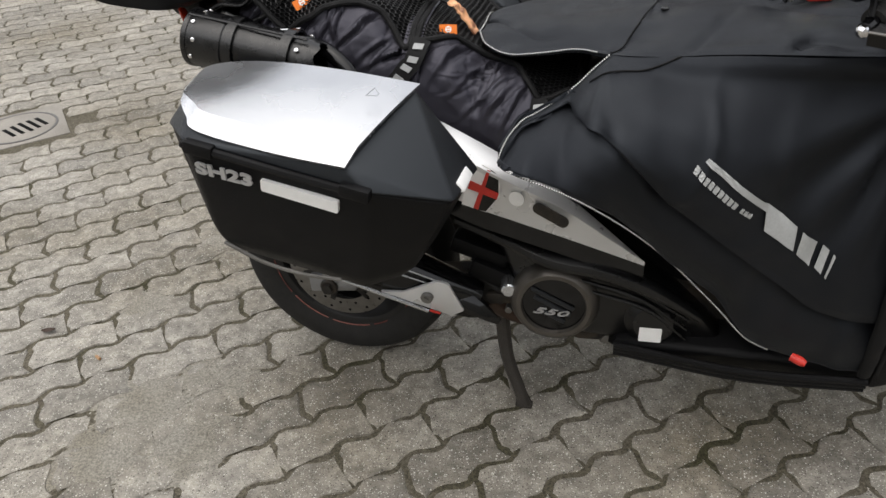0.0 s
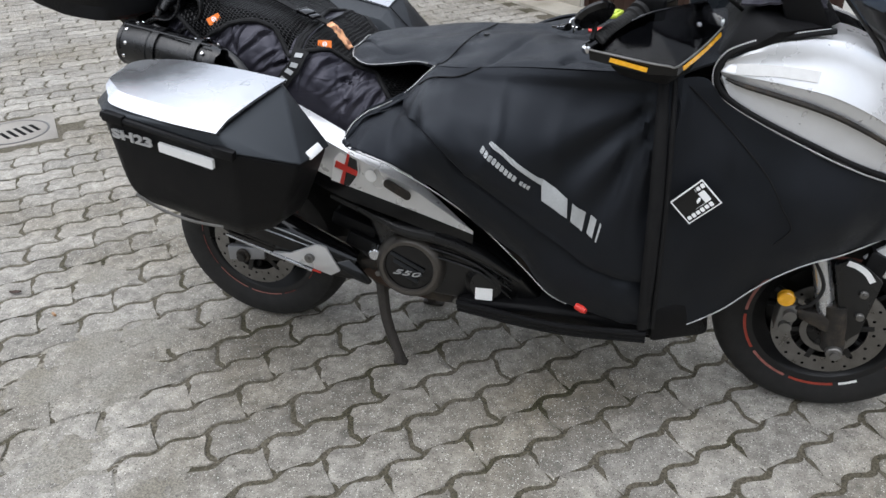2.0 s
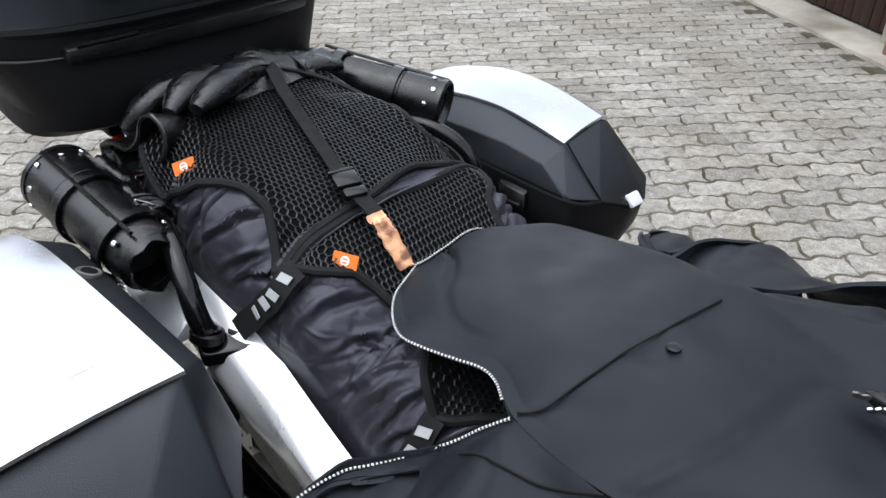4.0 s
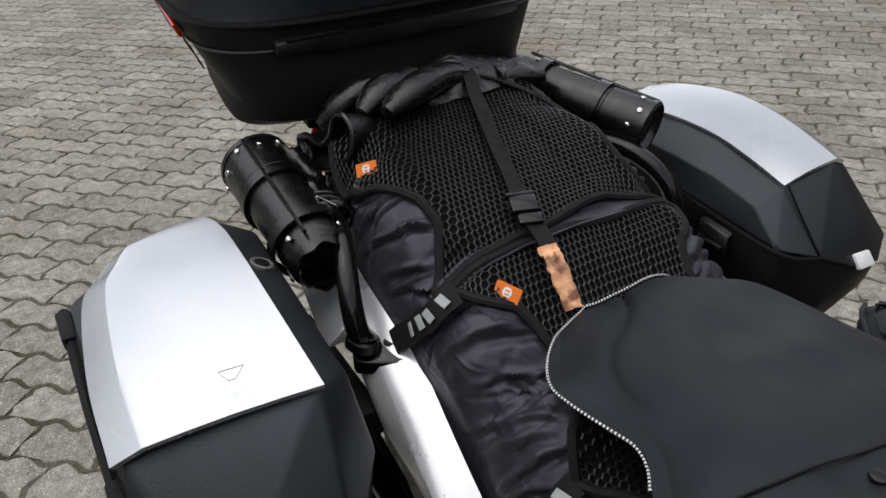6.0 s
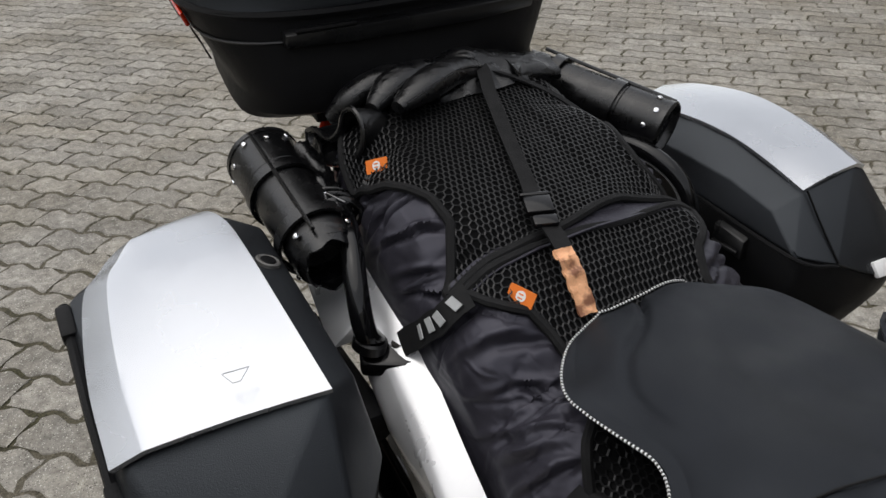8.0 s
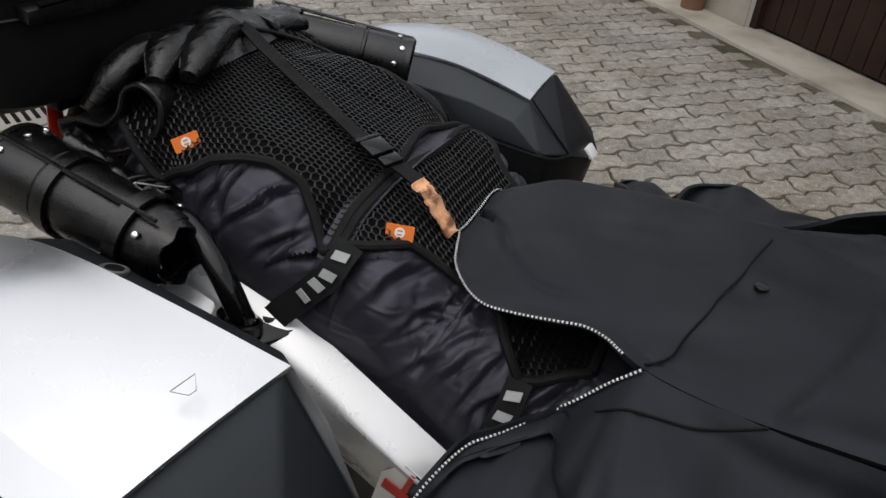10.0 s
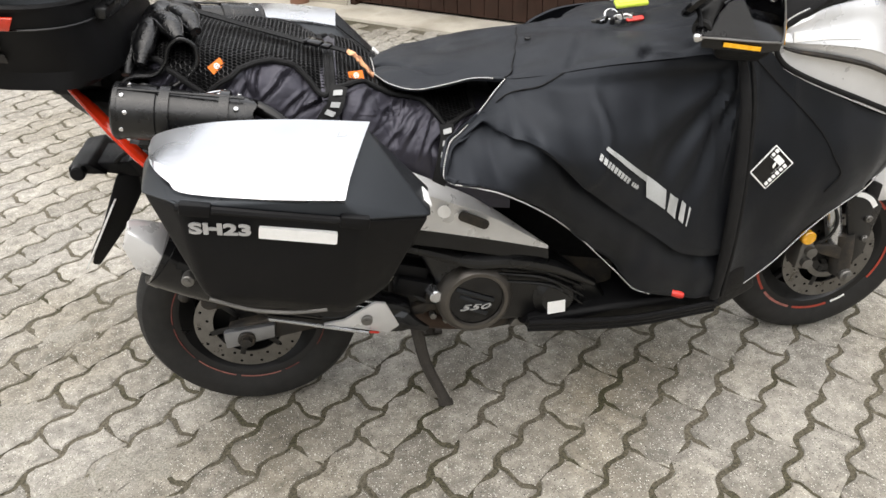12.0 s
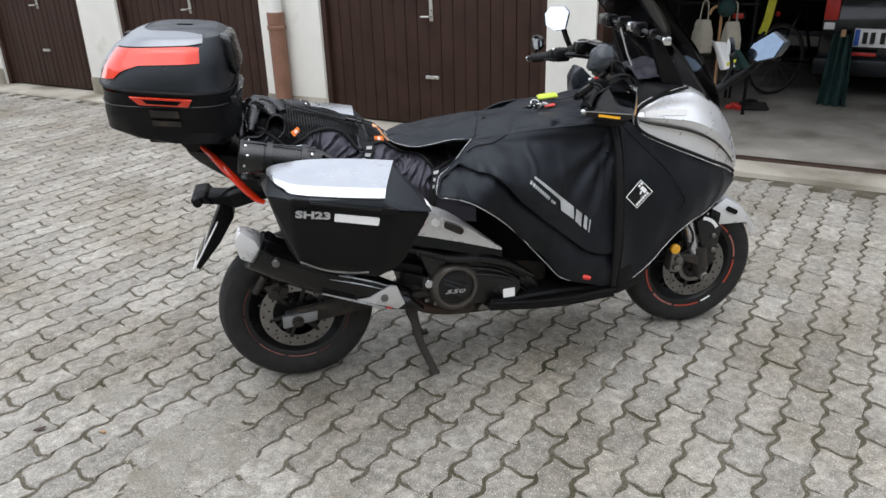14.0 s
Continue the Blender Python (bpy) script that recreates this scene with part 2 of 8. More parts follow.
# soft creases of worn cloth
for key, scale, squeeze, depth, weave in (("fabric", 6.0, (1.0, 1.0, 0.5), 0.022, 0.6), ("puffy", 46.0, (0.28, 1.0, 0.8), 0.007, 0.5), ("glove", 60.0, (1.0, 0.6, 1.0), 0.004, 0.6)):
    tree = M[key].node_tree
    cloth = tree.nodes["Principled BSDF"]
    place = tree.nodes.new("ShaderNodeNewGeometry")
    scaled = tree.nodes.new("ShaderNodeMapping")
    scaled.inputs["Scale"].default_value = squeeze
    tree.links.new(place.outputs["Position"], scaled.inputs["Vector"])
    crease = tree.nodes.new("ShaderNodeTexNoise")
    crease.noise_type = "RIDGED_MULTIFRACTAL"
    crease.inputs["Scale"].default_value, crease.inputs["Detail"].default_value, crease.inputs["Distortion"].default_value = scale, 3.0, 0.8
    tree.links.new(scaled.outputs["Vector"], crease.inputs["Vector"])
    relief = tree.nodes.new("ShaderNodeBump")
    relief.inputs["Strength"].default_value, relief.inputs["Distance"].default_value = weave, depth
    tree.links.new(crease.outputs["Fac"], relief.inputs["Height"])
    if cloth.inputs["Normal"].links:
        tree.links.new(cloth.inputs["Normal"].links[0].from_socket, relief.inputs["Normal"])
    tree.links.new(relief.outputs["Normal"], cloth.inputs["Normal"])


def glass(name, tint, rough=0.03, ior=1.45):
    m = bpy.data.materials.new(name)
    m.use_nodes = True
    b = m.node_tree.nodes["Principled BSDF"]
    b.inputs["Base Color"].default_value = (*tint, 1)
    b.inputs["Roughness"].default_value, b.inputs["IOR"].default_value = rough, ior
    b.inputs["Transmission Weight"].default_value = 1.0
    return m


M["smoke"] = glass("smoked_screen", (0.17, 0.17, 0.18))
M["smoke_dark"] = glass("dark_smoked_shell", (0.045, 0.045, 0.050), 0.06, 1.28)
M["clear"] = glass("clear_plastic", (0.85, 0.88, 0.86), 0.15)


# ---------------------------------------------------------------- building blocks
def thing(name, at, label, category, group="", kind=""):
    ob = new(name)
    ob.location = at
    ob.empty_display_size = 0.1
    return tagged(ob, label, category, group, kind)


def finish(bm, smooth=30):
    bmesh.ops.recalc_face_normals(bm, faces=bm.faces[:])
    if smooth:
        for f in bm.faces:
            f.smooth = True
        limit = radians(smooth)
        for e in bm.edges:
            if len(e.link_faces) == 2 and e.calc_face_angle(0.0) > limit:
                e.smooth = False
    return bm


SETTING = {"rule": None}  # how the parts of a group are set over from their drawing into the place


def shifted(x, y, z):
    return lambda p: p + Vector((x, y, z))


def clamp(v):
    return min(1.0, max(0.0, v))


def draped(p):
    """The cover and fairing: a little further forward, the right flank drawn in towards the front."""
    dx = np.interp(p.x, (0.5, 0.65, 0.95, 1.25, 1.45, 1.65), (0.0, 0.009, 0.022, 0.022, 0.032, 0.034))
    dy = np.interp(p.x, (0.66, 0.95, 1.20, 1.30, 1.55), (0.0, 0.020, 0.042, 0.030, 0.0)) * clamp(-p.y / 0.25)
    dz = 0.008 * clamp((p.x - 0.5) / 0.2) * clamp((1.0 - p.x) / 0.2) * clamp((p.z - 0.92) / 0.03)
    return p + Vector((dx, dy, dz))


def carried_case(p):
    """The top case's lid: shorter and wider than drawn, its rear raised."""
    lift = np.interp(p.z, (1.02, 1.165, 1.345), (0.004, 0.021, -0.012)) - 0.045 * (p.x + 0.30)
    x = -0.485 + (p.x + 0.528) * 0.847
    return Vector((x, p.y * 1.045 - 0.0484 * (x + 0.30), p.z + lift))


def tipped(p):
    """The top case's tub leans a little forward and is turned by a hair."""
    return Vector((p.x, p.y - 0.0484 * (p.x + 0.30), p.z - 0.0778 * (p.x + 0.30)))


def steered(p):
    """The right half of the bar stands a little forward and inward."""
    k = clamp(-p.y / 0.12)
    return p + Vector((0.020 * k, 0.018 * k, 0.0))


def part(name, bm, material, parent=None, label="", smooth=30):
    """Links a bmesh, whose points are in the world's metres, as one mesh under a thing or a part."""
    if SETTING["rule"]:
        for v in bm.verts:
            v.co = SETTING["rule"](v.co)
    finish(bm, smooth)
    me = bpy.data.meshes.new(name)
    bm.to_mesh(me)
    bm.free()
    me.materials.append(material)
    ob = new(name, me)
    if parent:
        ob.parent = parent
        if parent.type == "EMPTY":
            ob.matrix_parent_inverse = Matrix.Translation(-Vector(parent.location))
    if label:
        ob["label"] = label
    return ob


def join(*bms):
    """One bmesh out of several."""
    out = bmesh.new()
    for b in bms:
        me = bpy.data.meshes.new("tmp")
        b.to_mesh(me)
        b.free()
        out.from_mesh(me)
        bpy.data.meshes.remove(me)
    return out


def bevelled(bm, width, segments=2, angle=20):
    if width > 0:
        bmesh.ops.recalc_face_normals(bm, faces=bm.faces[:])
        edges = [e for e in bm.edges if len(e.link_faces) == 2 and e.calc_face_angle(0.0) > radians(angle)]
        bmesh.ops.bevel(bm, geom=edges, offset=width, segments=segments, profile=0.5, affect="EDGES", clamp_overlap=True)
    return bm


def box(centre, size, bevel=0.0, turn=None, segments=2):
    bm = bmesh.new()
    bmesh.ops.create_cube(bm, size=1.0, matrix=Matrix.Diagonal((*size, 1)))
    bevelled(bm, bevel, segments)
    bm.transform(Matrix.Translation(centre) @ (turn.to_4x4() if turn else Matrix()))
    return bm


def hull(points, bevel=0.0, segments=2, angle=20):
    bm = bmesh.new()
    for p in points:
        bm.verts.new(p)
    got = bmesh.ops.convex_hull(bm, input=bm.verts[:])
    junk = [g for g in got["geom_interior"] + got["geom_unused"] if isinstance(g, bmesh.types.BMVert)]
    if junk:
        bmesh.ops.delete(bm, geom=list(set(junk)), context="VERTS")
    bmesh.ops.dissolve_limit(bm, angle_limit=radians(4), verts=bm.verts[:], edges=bm.edges[:])
    return bevelled(bm, bevel, segments, angle)


def basis(axis, up=(0, 0, 1)):
    z = Vector(axis).normalized()
    x = Vector(up).cross(z)
    if x.length < 1e-4:
        x = Vector((1, 0, 0)).cross(z)
    x.normalize()
    y = z.cross(x)
    return x, y, z


def catmull(p, n):
    """A smooth curve through the points p, at n points."""
    p = np.array(p, float)
    k = len(p)
    q = np.vstack([2 * p[0] - p[1], p, 2 * p[-1] - p[-2]])
    out = []
    for s in np.linspace(0, k - 1, n):
        i = min(int(s), k - 2)
        t = s - i
        a, b, c, d = q[i], q[i + 1], q[i + 2], q[i + 3]
        out.append(0.5 * (2 * b + (c - a) * t + (2 * a - 5 * b + 4 * c - d) * t * t + (3 * b - a - 3 * c + d) * t ** 3))
    return np.array(out)


def surface(net, nu, nv):
    """A smooth sheet of nu x nv points through a net of points."""
    net = np.array(net, float)
    rows = np.array([catmull(r, nv) for r in net])
    return np.array([catmull(rows[:, j], nu) for j in range(nv)]).transpose(1, 0, 2)


def sheet(pts, thick=0.0, wrap=False):
    """A bmesh from a grid of points; thick gives it a second side below."""
    pts = np.array(pts, float)
    nu, nv = pts.shape[:2]
    bm = bmesh.new()
    top = [[bm.verts.new(p) for p in r] for r in pts]
    cols = nv if wrap else nv - 1
    for i in range(nu - 1):
        for j in range(cols):
            bm.faces.new((top[i][j], top[i + 1][j], top[i + 1][(j + 1) % nv], top[i][(j + 1) % nv]))
    if thick:
        du, dv = np.gradient(pts, axis=0), np.gradient(pts, axis=1)
        nn = np.cross(du, dv)
        nn /= np.linalg.norm(nn, axis=2, keepdims=True) + 1e-9
        core = pts.mean(axis=(0, 1)) * np.array((1, 0, 1)) - np.array((0, 0, 0.12))
        if ((pts - core) * nn).sum() < 0:
            nn = -nn
        low = [[bm.verts.new(p) for p in r] for r in pts - nn * thick]
        for i in range(nu - 1):
            for j in range(nv - 1):
                bm.faces.new((low[i][j], low[i][j + 1], low[i + 1][j + 1], low[i + 1][j]))
        for i in range(nu - 1):
            for j in (0, nv - 1):
                bm.faces.new((top[i][j], top[i + 1][j], low[i + 1][j], low[i][j]))
        for j in range(nv - 1):
            for i in (0, nu - 1):
                bm.faces.new((top[i][j], top[i][j + 1], low[i][j + 1], low[i][j]))
    return bm


def tube(pts, r, sides=10, caps=True, flat=1.0, steps=None):
    """A round or flattened tube along points; r a number or one per point."""
    pts = catmull(pts, steps) if steps else np.array(pts, float)
    n = len(pts)
    rr = np.interp(np.linspace(0, 1, n), np.linspace(0, 1, len(r)), r) if hasattr(r, "__len__") else np.full(n, r)
    bm = bmesh.new()
    rings = []
    up = None
    for i in range(n):
        d = Vector(pts[min(i + 1, n - 1)] - pts[max(i - 1, 0)])
        x, y, z = basis(d, up if up else (0, 0, 1))
        if up is None and abs(z.z) > 0.95:
            x, y, z = basis(d, (1, 0, 0))
        up = y
        rings.append([bm.verts.new(Vector(pts[i]) + (x * math.cos(a) * rr[i] + y * math.sin(a) * rr[i] * flat)) for a in [2 * math.pi * k / sides for k in range(sides)]])
    for a, b in zip(rings, rings[1:]):
        for k in range(sides):
            bm.faces.new((a[k], a[(k + 1) % sides], b[(k + 1) % sides], b[k]))
    if caps:
        bm.faces.new(rings[0][::-1])
        bm.faces.new(rings[-1])
    return bm


def ribbon(pts, half, normal, thick=0.003, steps=None):
    """A flat band along points; normal: its facing side."""
    pts = catmull(pts, steps) if steps else np.array(pts, float)
    n = Vector(normal).normalized()
    rows = []
    for i in range(len(pts)):
        d = Vector(pts[min(i + 1, len(pts) - 1)] - pts[max(i - 1, 0)]).normalized()
        s = d.cross(n).normalized() * half
        p = Vector(pts[i])
        rows.append([p - s, p + s])
    return sheet([[list(a), list(b)] for a, b in rows], thick)


def lathe(profile, centre, axis, sides=48, up=(0, 0, 1)):
    """A body of revolution; profile rows of (along the axis, radius)."""
    x, y, z = basis(axis, up)
    c = Vector(centre)
    bm = bmesh.new()
    rings = []
    for h, r in profile:
        if r < 1e-6:
            rings.append([bm.verts.new(c + z * h)])
        else:
            rings.append([bm.verts.new(c + z * h + x * math.cos(a) * r + y * math.sin(a) * r) for a in [2 * math.pi * k / sides for k in range(sides)]])
    for a, b in zip(rings, rings[1:]):
        for k in range(sides):
            k2 = (k + 1) % sides
            if len(a) == 1 and len(b) == 1:
                continue
            if len(a) == 1:
                bm.faces.new((a[0], b[k2], b[k]))
            elif len(b) == 1:
                bm.faces.new((a[k], a[k2], b[0]))
            else:
                bm.faces.new((a[k], a[k2], b[k2], b[k]))
    return bm


def rod(a, b, r, sides=16, bevel=0.0):
    a, b = Vector(a), Vector(b)
    n = (b - a).length
    e = min(bevel, r * 0.6)
    return lathe([(0, 0), (0, r - e), (e, r), (n - e, r), (n, r - e), (n, 0)], a, b - a, sides)


def slab(outline, origin, ux, uy, thick, bevel=0.0):
    """A flat plate from an outline in the plane of ux and uy."""
    o, ux, uy = Vector(origin), Vector(ux).normalized(), Vector(uy).normalized()
    n = ux.cross(uy).normalized()
    bm = bmesh.new()
    low = [bm.verts.new(o + ux * a + uy * b) for a, b in outline]
    high = [bm.verts.new(o + ux * a + uy * b + n * thick) for a, b in outline]
    bm.faces.new(low[::-1])
    bm.faces.new(high)
    for k in range(len(low)):
        k2 = (k + 1) % len(low)
        bm.faces.new((low[k], low[k2], high[k2], high[k]))
    return bevelled(bm, bevel, 2, 40)


def rounded(w, h, r, n=5):
    out = []
    for cx, cy, a0 in ((w / 2 - r, h / 2 - r, 0), (-w / 2 + r, h / 2 - r, 90), (-w / 2 + r, -h / 2 + r, 180), (w / 2 - r, -h / 2 + r, 270)):
        for k in range(n):
            a = radians(a0 + 90 * k / (n - 1))
            out.append((cx + r * math.cos(a), cy + r * math.sin(a)))
    return out


def lettering(text, size, origin, ux, uy, thick=0.0015, bold=0.0, shear=0.0, stretch=1.0):
    """Raised letters with the built-in font, from origin along ux."""
    cu = bpy.data.curves.new("tmp", "FONT")
    cu.body, cu.size, cu.extrude, cu.offset, cu.shear = text, size, thick / 2, bold, shear
    cu.resolution_u = 3
    ob = bpy.data.objects.new("tmp", cu)
    scene.collection.objects.link(ob)
    me = bpy.data.meshes.new_from_object(ob)
    bm = bmesh.new()
    bm.from_mesh(me)
    bpy.data.objects.remove(ob)
    bpy.data.meshes.remove(me)
    ux, uy = Vector(ux).normalized(), Vector(uy).normalized()
    n = ux.cross(uy).normalized()
    m = Matrix((ux * stretch, uy, n)).transposed().to_4x4()
    bm.transform(Matrix.Translation(origin) @ m)
    return bm


def hemmed(count, hem):
    """1 within a grid's row, fading to 0 at its two ends."""
    k = np.arange(count)
    return np.clip(np.minimum(k, count - 1 - k) / hem, 0, 1) if hem else np.ones(count)


def wrinkled(pts, size, amount, seed=0.0, stretch=(1, 1, 1), hem=0):
    """Pushes a grid of points along its normals by soft folds."""
    pts = np.array(pts, float)
    du, dv = np.gradient(pts, axis=0), np.gradient(pts, axis=1)
    n = np.cross(du, dv)
    n /= np.linalg.norm(n, axis=2, keepdims=True) + 1e-9
    calm = hemmed(pts.shape[1], hem)
    for i in range(pts.shape[0]):
        for j in range(pts.shape[1]):
            p = Vector(pts[i, j] * np.array(stretch) * size) + Vector((seed, seed * 0.7, 0))
            pts[i, j] += n[i, j] * calm[j] * amount * (noise.noise(p) + 0.5 * noise.noise(p * 2.1))
    return pts


def creased(pts, size, amount, seed=0.0, stretch=(1, 1, 1), sharp=3.0, hem=0):
    """Sharp creases pressed into a grid of points along its normals."""
    pts = np.array(pts, float)
    du, dv = np.gradient(pts, axis=0), np.gradient(pts, axis=1)
    n = np.cross(du, dv)
    n /= np.linalg.norm(n, axis=2, keepdims=True) + 1e-9
    calm = hemmed(pts.shape[1], hem)
    for i in range(pts.shape[0]):
        for j in range(pts.shape[1]):
            p = Vector(pts[i, j] * np.array(stretch) * size) + Vector((seed, seed * 0.7, 0))
            p += Vector((0.4 * noise.noise(p * 0.7), 0.4 * noise.noise(p * 0.7 + Vector((9, 0, 0))), 0))
            k = max(0.0, 1 - abs(noise.noise(p)) * sharp)
            pts[i, j] -= n[i, j] * calm[j] * amount * k * k * max(0.0, 0.5 + noise.noise(p * 0.6 + Vector((3, 7, 1))))
    return pts

# ---------------------------------------------------------------- ground and garages
part("ground", sheet([[(-200, -200, -0.0052), (-200, 200, -0.0052)], [(200, -200, -0.0052), (200, 200, -0.0052)]]), M["joint"], None, "", 0)
tagged(bpy.data.objects["ground"], "dark sandy joint bed under grey paving", "ground", kind="structure")

G = Matrix(((0.766, 0.643, 0, 0.085), (-0.643, 0.766, 0, 4.185), (0, 0, 1, 0), (0, 0, 0, 1)))  # along the wall, into it, up
GI = Matrix(((0.736, 0.677, 0, 0.0), (-0.677, 0.736, 0, 4.43), (0, 0, 1, 0), (0, 0, 0, 1)))  # the same for what stands askew in the garage


def wall_part(name, bm, material, parent=None, label="", smooth=30):
    bm.transform(G)
    return part(name, bm, material, parent, label, smooth)


def span(s0, s1, d0, d1, z0, z1, bevel=0.0):
    return box(((s0 + s1) / 2, (d0 + d1) / 2, (z0 + z1) / 2), (s1 - s0, d1 - d0, z1 - z0), bevel)


def garage_row():
    apron = wall_part("threshold_strip", join(span(-9, 2.70, 0.0, 0.42, -0.3, 0.018, 0.006), span(2.71, 8, 0.0, 0.30, -0.3, 0.03, 0.006)), M["concrete"])
    tagged(apron, "worn grey concrete strip before the garage doors", "threshold", kind="structure")
    rail = wall_part("door_rail", span(2.72, 8, 0.302, 0.36, -0.1, 0.045, 0.004), M["rust"])
    tagged(rail, "rusty brown door rail in the garage threshold", "rail", kind="structure")
    posts = [(-5.3, -4.635), (-3.055, -2.455), (-0.53, 0.155), (2.27, 2.655)]
    for n, (a, b) in enumerate(posts):
        w = wall_part(f"wall_pillar_{n + 1}", span(a, b, 0.28, 0.62, 0.0, 2.25, 0.01), M["plaster"])
        tagged(w, "white rough plaster pillar between garage doors", "pillar", kind="structure")
        foot = wall_part("plinth", span(a + 0.002, b - 0.002, 0.268, 0.28, 0.0, 0.20, 0.006), M["concrete"], w)
    top = wall_part("wall_lintel", span(-12, 9, 0.28, 0.62, 2.25, 2.5), M["plaster"])
    tagged(top, "white plaster wall above the garage doors", "wall", kind="structure")
    roof = wall_part("roof_edge", span(-12, 9, 0.1, 7.0, 2.5, 2.6), M["concrete"])
    tagged(roof, "flat concrete garage roof", "roof", kind="structure")
    back = wall_part("wall_garage_back", join(span(-12, 9, 6.4, 6.6, 0, 2.5), span(8.8, 9, 0.6, 6.4, 0, 2.5), span(-12, -11.8, 0.6, 6.4, 0, 2.5)), M["plaster"])
    tagged(back, "plain plaster rear wall of the garages", "wall", kind="structure")
    # closed double doors of upright boards
    for n, (a, b) in enumerate(((-4.635, -3.055), (-2.455, -0.53), (0.155, 2.27))):
        door = thing(f"garage_door_{n + 1}", G @ Vector(((a + b) / 2, 0.36, 0.02)), "closed dark brown boarded double garage door", "garage door", kind="structure")
        wall_part("door_frame", join(span(a + 0.001, a + 0.05, 0.31, 0.40, 0.02, 2.25), span(b - 0.05, b - 0.001, 0.31, 0.40, 0.02, 2.25)), M["door"], door)
        count = 18
        wide = (b - a - 0.10) / count
        for k in range(count):
            s = a + 0.05 + k * wide
            wall_part("board", span(s + 0.002, s + wide - 0.002, 0.352 + 0.002 * ((k * 7) % 3), 0.39, 0.035, 2.2, 0.004), M["door"], door)
        wall_part("door_panel", span(a + 0.05, b - 0.05, 0.375, 0.41, 0.03, 2.24), M["door"], door)
        mid = (a + b) / 2 + 0.03
        lever = wall_part("door_handle", join(span(mid - 0.018, mid + 0.018, 0.342, 0.352, 0.90, 1.10, 0.006), rod((mid, 0.345, 0.94), (mid, 0.30, 0.94), 0.010), rod((mid + 0.006, 0.302, 0.94), (mid - 0.08, 0.302, 0.938), 0.010, 12, 0.004)), M["zinc"], door)
        wall_part("pull", join(span(mid - 0.065, mid + 0.065, 0.330, 0.350, 0.430, 0.460, 0.006)), M["zinc"], door)
    # downpipe
    pipe = thing("downpipe", G @ Vector((-0.27, 0.2, 0.0)), "downpipe, white above and rusty brown below", "downpipe", kind="structure")
    wall_part("lower_pipe", join(rod((-0.27, 0.2, 0.01), (-0.27, 0.2, 0.955), 0.077, 20, 0.004), rod((-0.27, 0.2, 0.805), (-0.27, 0.2, 0.84), 0.086, 20, 0.006)), M["pipe_brown"], pipe)
    wall_part("upper_pipe", rod((-0.27, 0.2, 0.955), (-0.27, 0.2, 2.5), 0.064, 20), M["pipe_white"], pipe)
    # the open garage
    floor = wall_part("garage_floor", span(2.3, 8.8, 0.36, 6.4, -0.1, 0.03), M["garage_floor"])
    tagged(floor, "bare stained concrete floor of the open garage", "floor", kind="structure")
    # side wall, ceiling and inner walls carry the garage's shade in their colour
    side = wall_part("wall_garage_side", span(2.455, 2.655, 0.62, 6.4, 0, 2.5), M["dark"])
    tagged(side, "side wall of the open garage, coloured as shade", "wall", kind="structure")
    jamb = wall_part("door_jamb", span(2.657, 2.705, 0.30, 0.56, 0.0, 2.25, 0.005), M["door"])
    tagged(jamb, "dark brown jamb of the open garage", "jamb", kind="structure")
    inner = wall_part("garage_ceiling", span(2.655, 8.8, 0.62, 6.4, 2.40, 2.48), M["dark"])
    tagged(inner, "garage ceiling, coloured as shade", "ceiling", kind="structure")
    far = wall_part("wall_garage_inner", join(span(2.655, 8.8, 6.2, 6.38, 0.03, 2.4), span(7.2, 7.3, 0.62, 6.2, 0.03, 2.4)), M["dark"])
    tagged(far, "inner walls of the open garage, coloured as shade", "wall", kind="structure")
    # unseen walls, added round the yard to keep low sky light off
    for n, (c, size) in enumerate((((-3.0, -10.5, 3.5), (34, 0.4, 7.0)), ((13.5, -2.0, 3.0), (0.4, 17.0, 6.0)), ((-16.0, 0.0, 3.0), (0.4, 21.0, 6.0)))):
        w = part(f"wall_yard_{n + 1}", box(c, size), M["plaster_grey"])
        tagged(w, "unseen plain grey wall added to block low sky light", "wall", kind="structure")


garage_row()

# drain grating
drain = thing("drain_grate", (-2.085, 1.035, 0.0), "pale round slotted drain cover in a square concrete frame", "drain")
frame_turn = Matrix.Rotation(radians(45.5), 3, "Z")
part("frame", box((-2.085, 1.035, -0.018), (0.40, 0.40, 0.040), 0.004, frame_turn), M["garage_floor"], drain, "worn square concrete frame")
part("cover", lathe([(-0.01, 0.160), (0.004, 0.160), (0.007, 0.154), (0.007, 0.0)], (-2.085, 1.035, 0.0), (0, 0, 1), 40), M["garage_floor"], drain)
part("rim", lathe([(0.0, 0.172), (0.005, 0.172), (0.005, 0.162), (0.0, 0.162)], (-2.085, 1.035, 0.0), (0, 0, 1), 40), M["iron"], drain)
slot_turn = Matrix.Rotation(radians(-24), 3, "Z")
for k in range(5):
    c = Vector((-2.050, 1.040, 0.0055)) + slot_turn @ Vector((0, (k - 2) * 0.038, 0))
    part("slot", box(c, (0.14 - 0.012 * abs(k - 2), 0.019, 0.005), 0.001, slot_turn), M["backing"], drain)

# ---------------------------------------------------------------- scooter
scooter = thing("scooter", (0.79, 0.0, 0.0), "large silver and black touring scooter on its centre stand", "scooter")
RA, FA = Vector((0.014, 0.015, 0.29)), Vector((1.59, 0.03, 0.286))


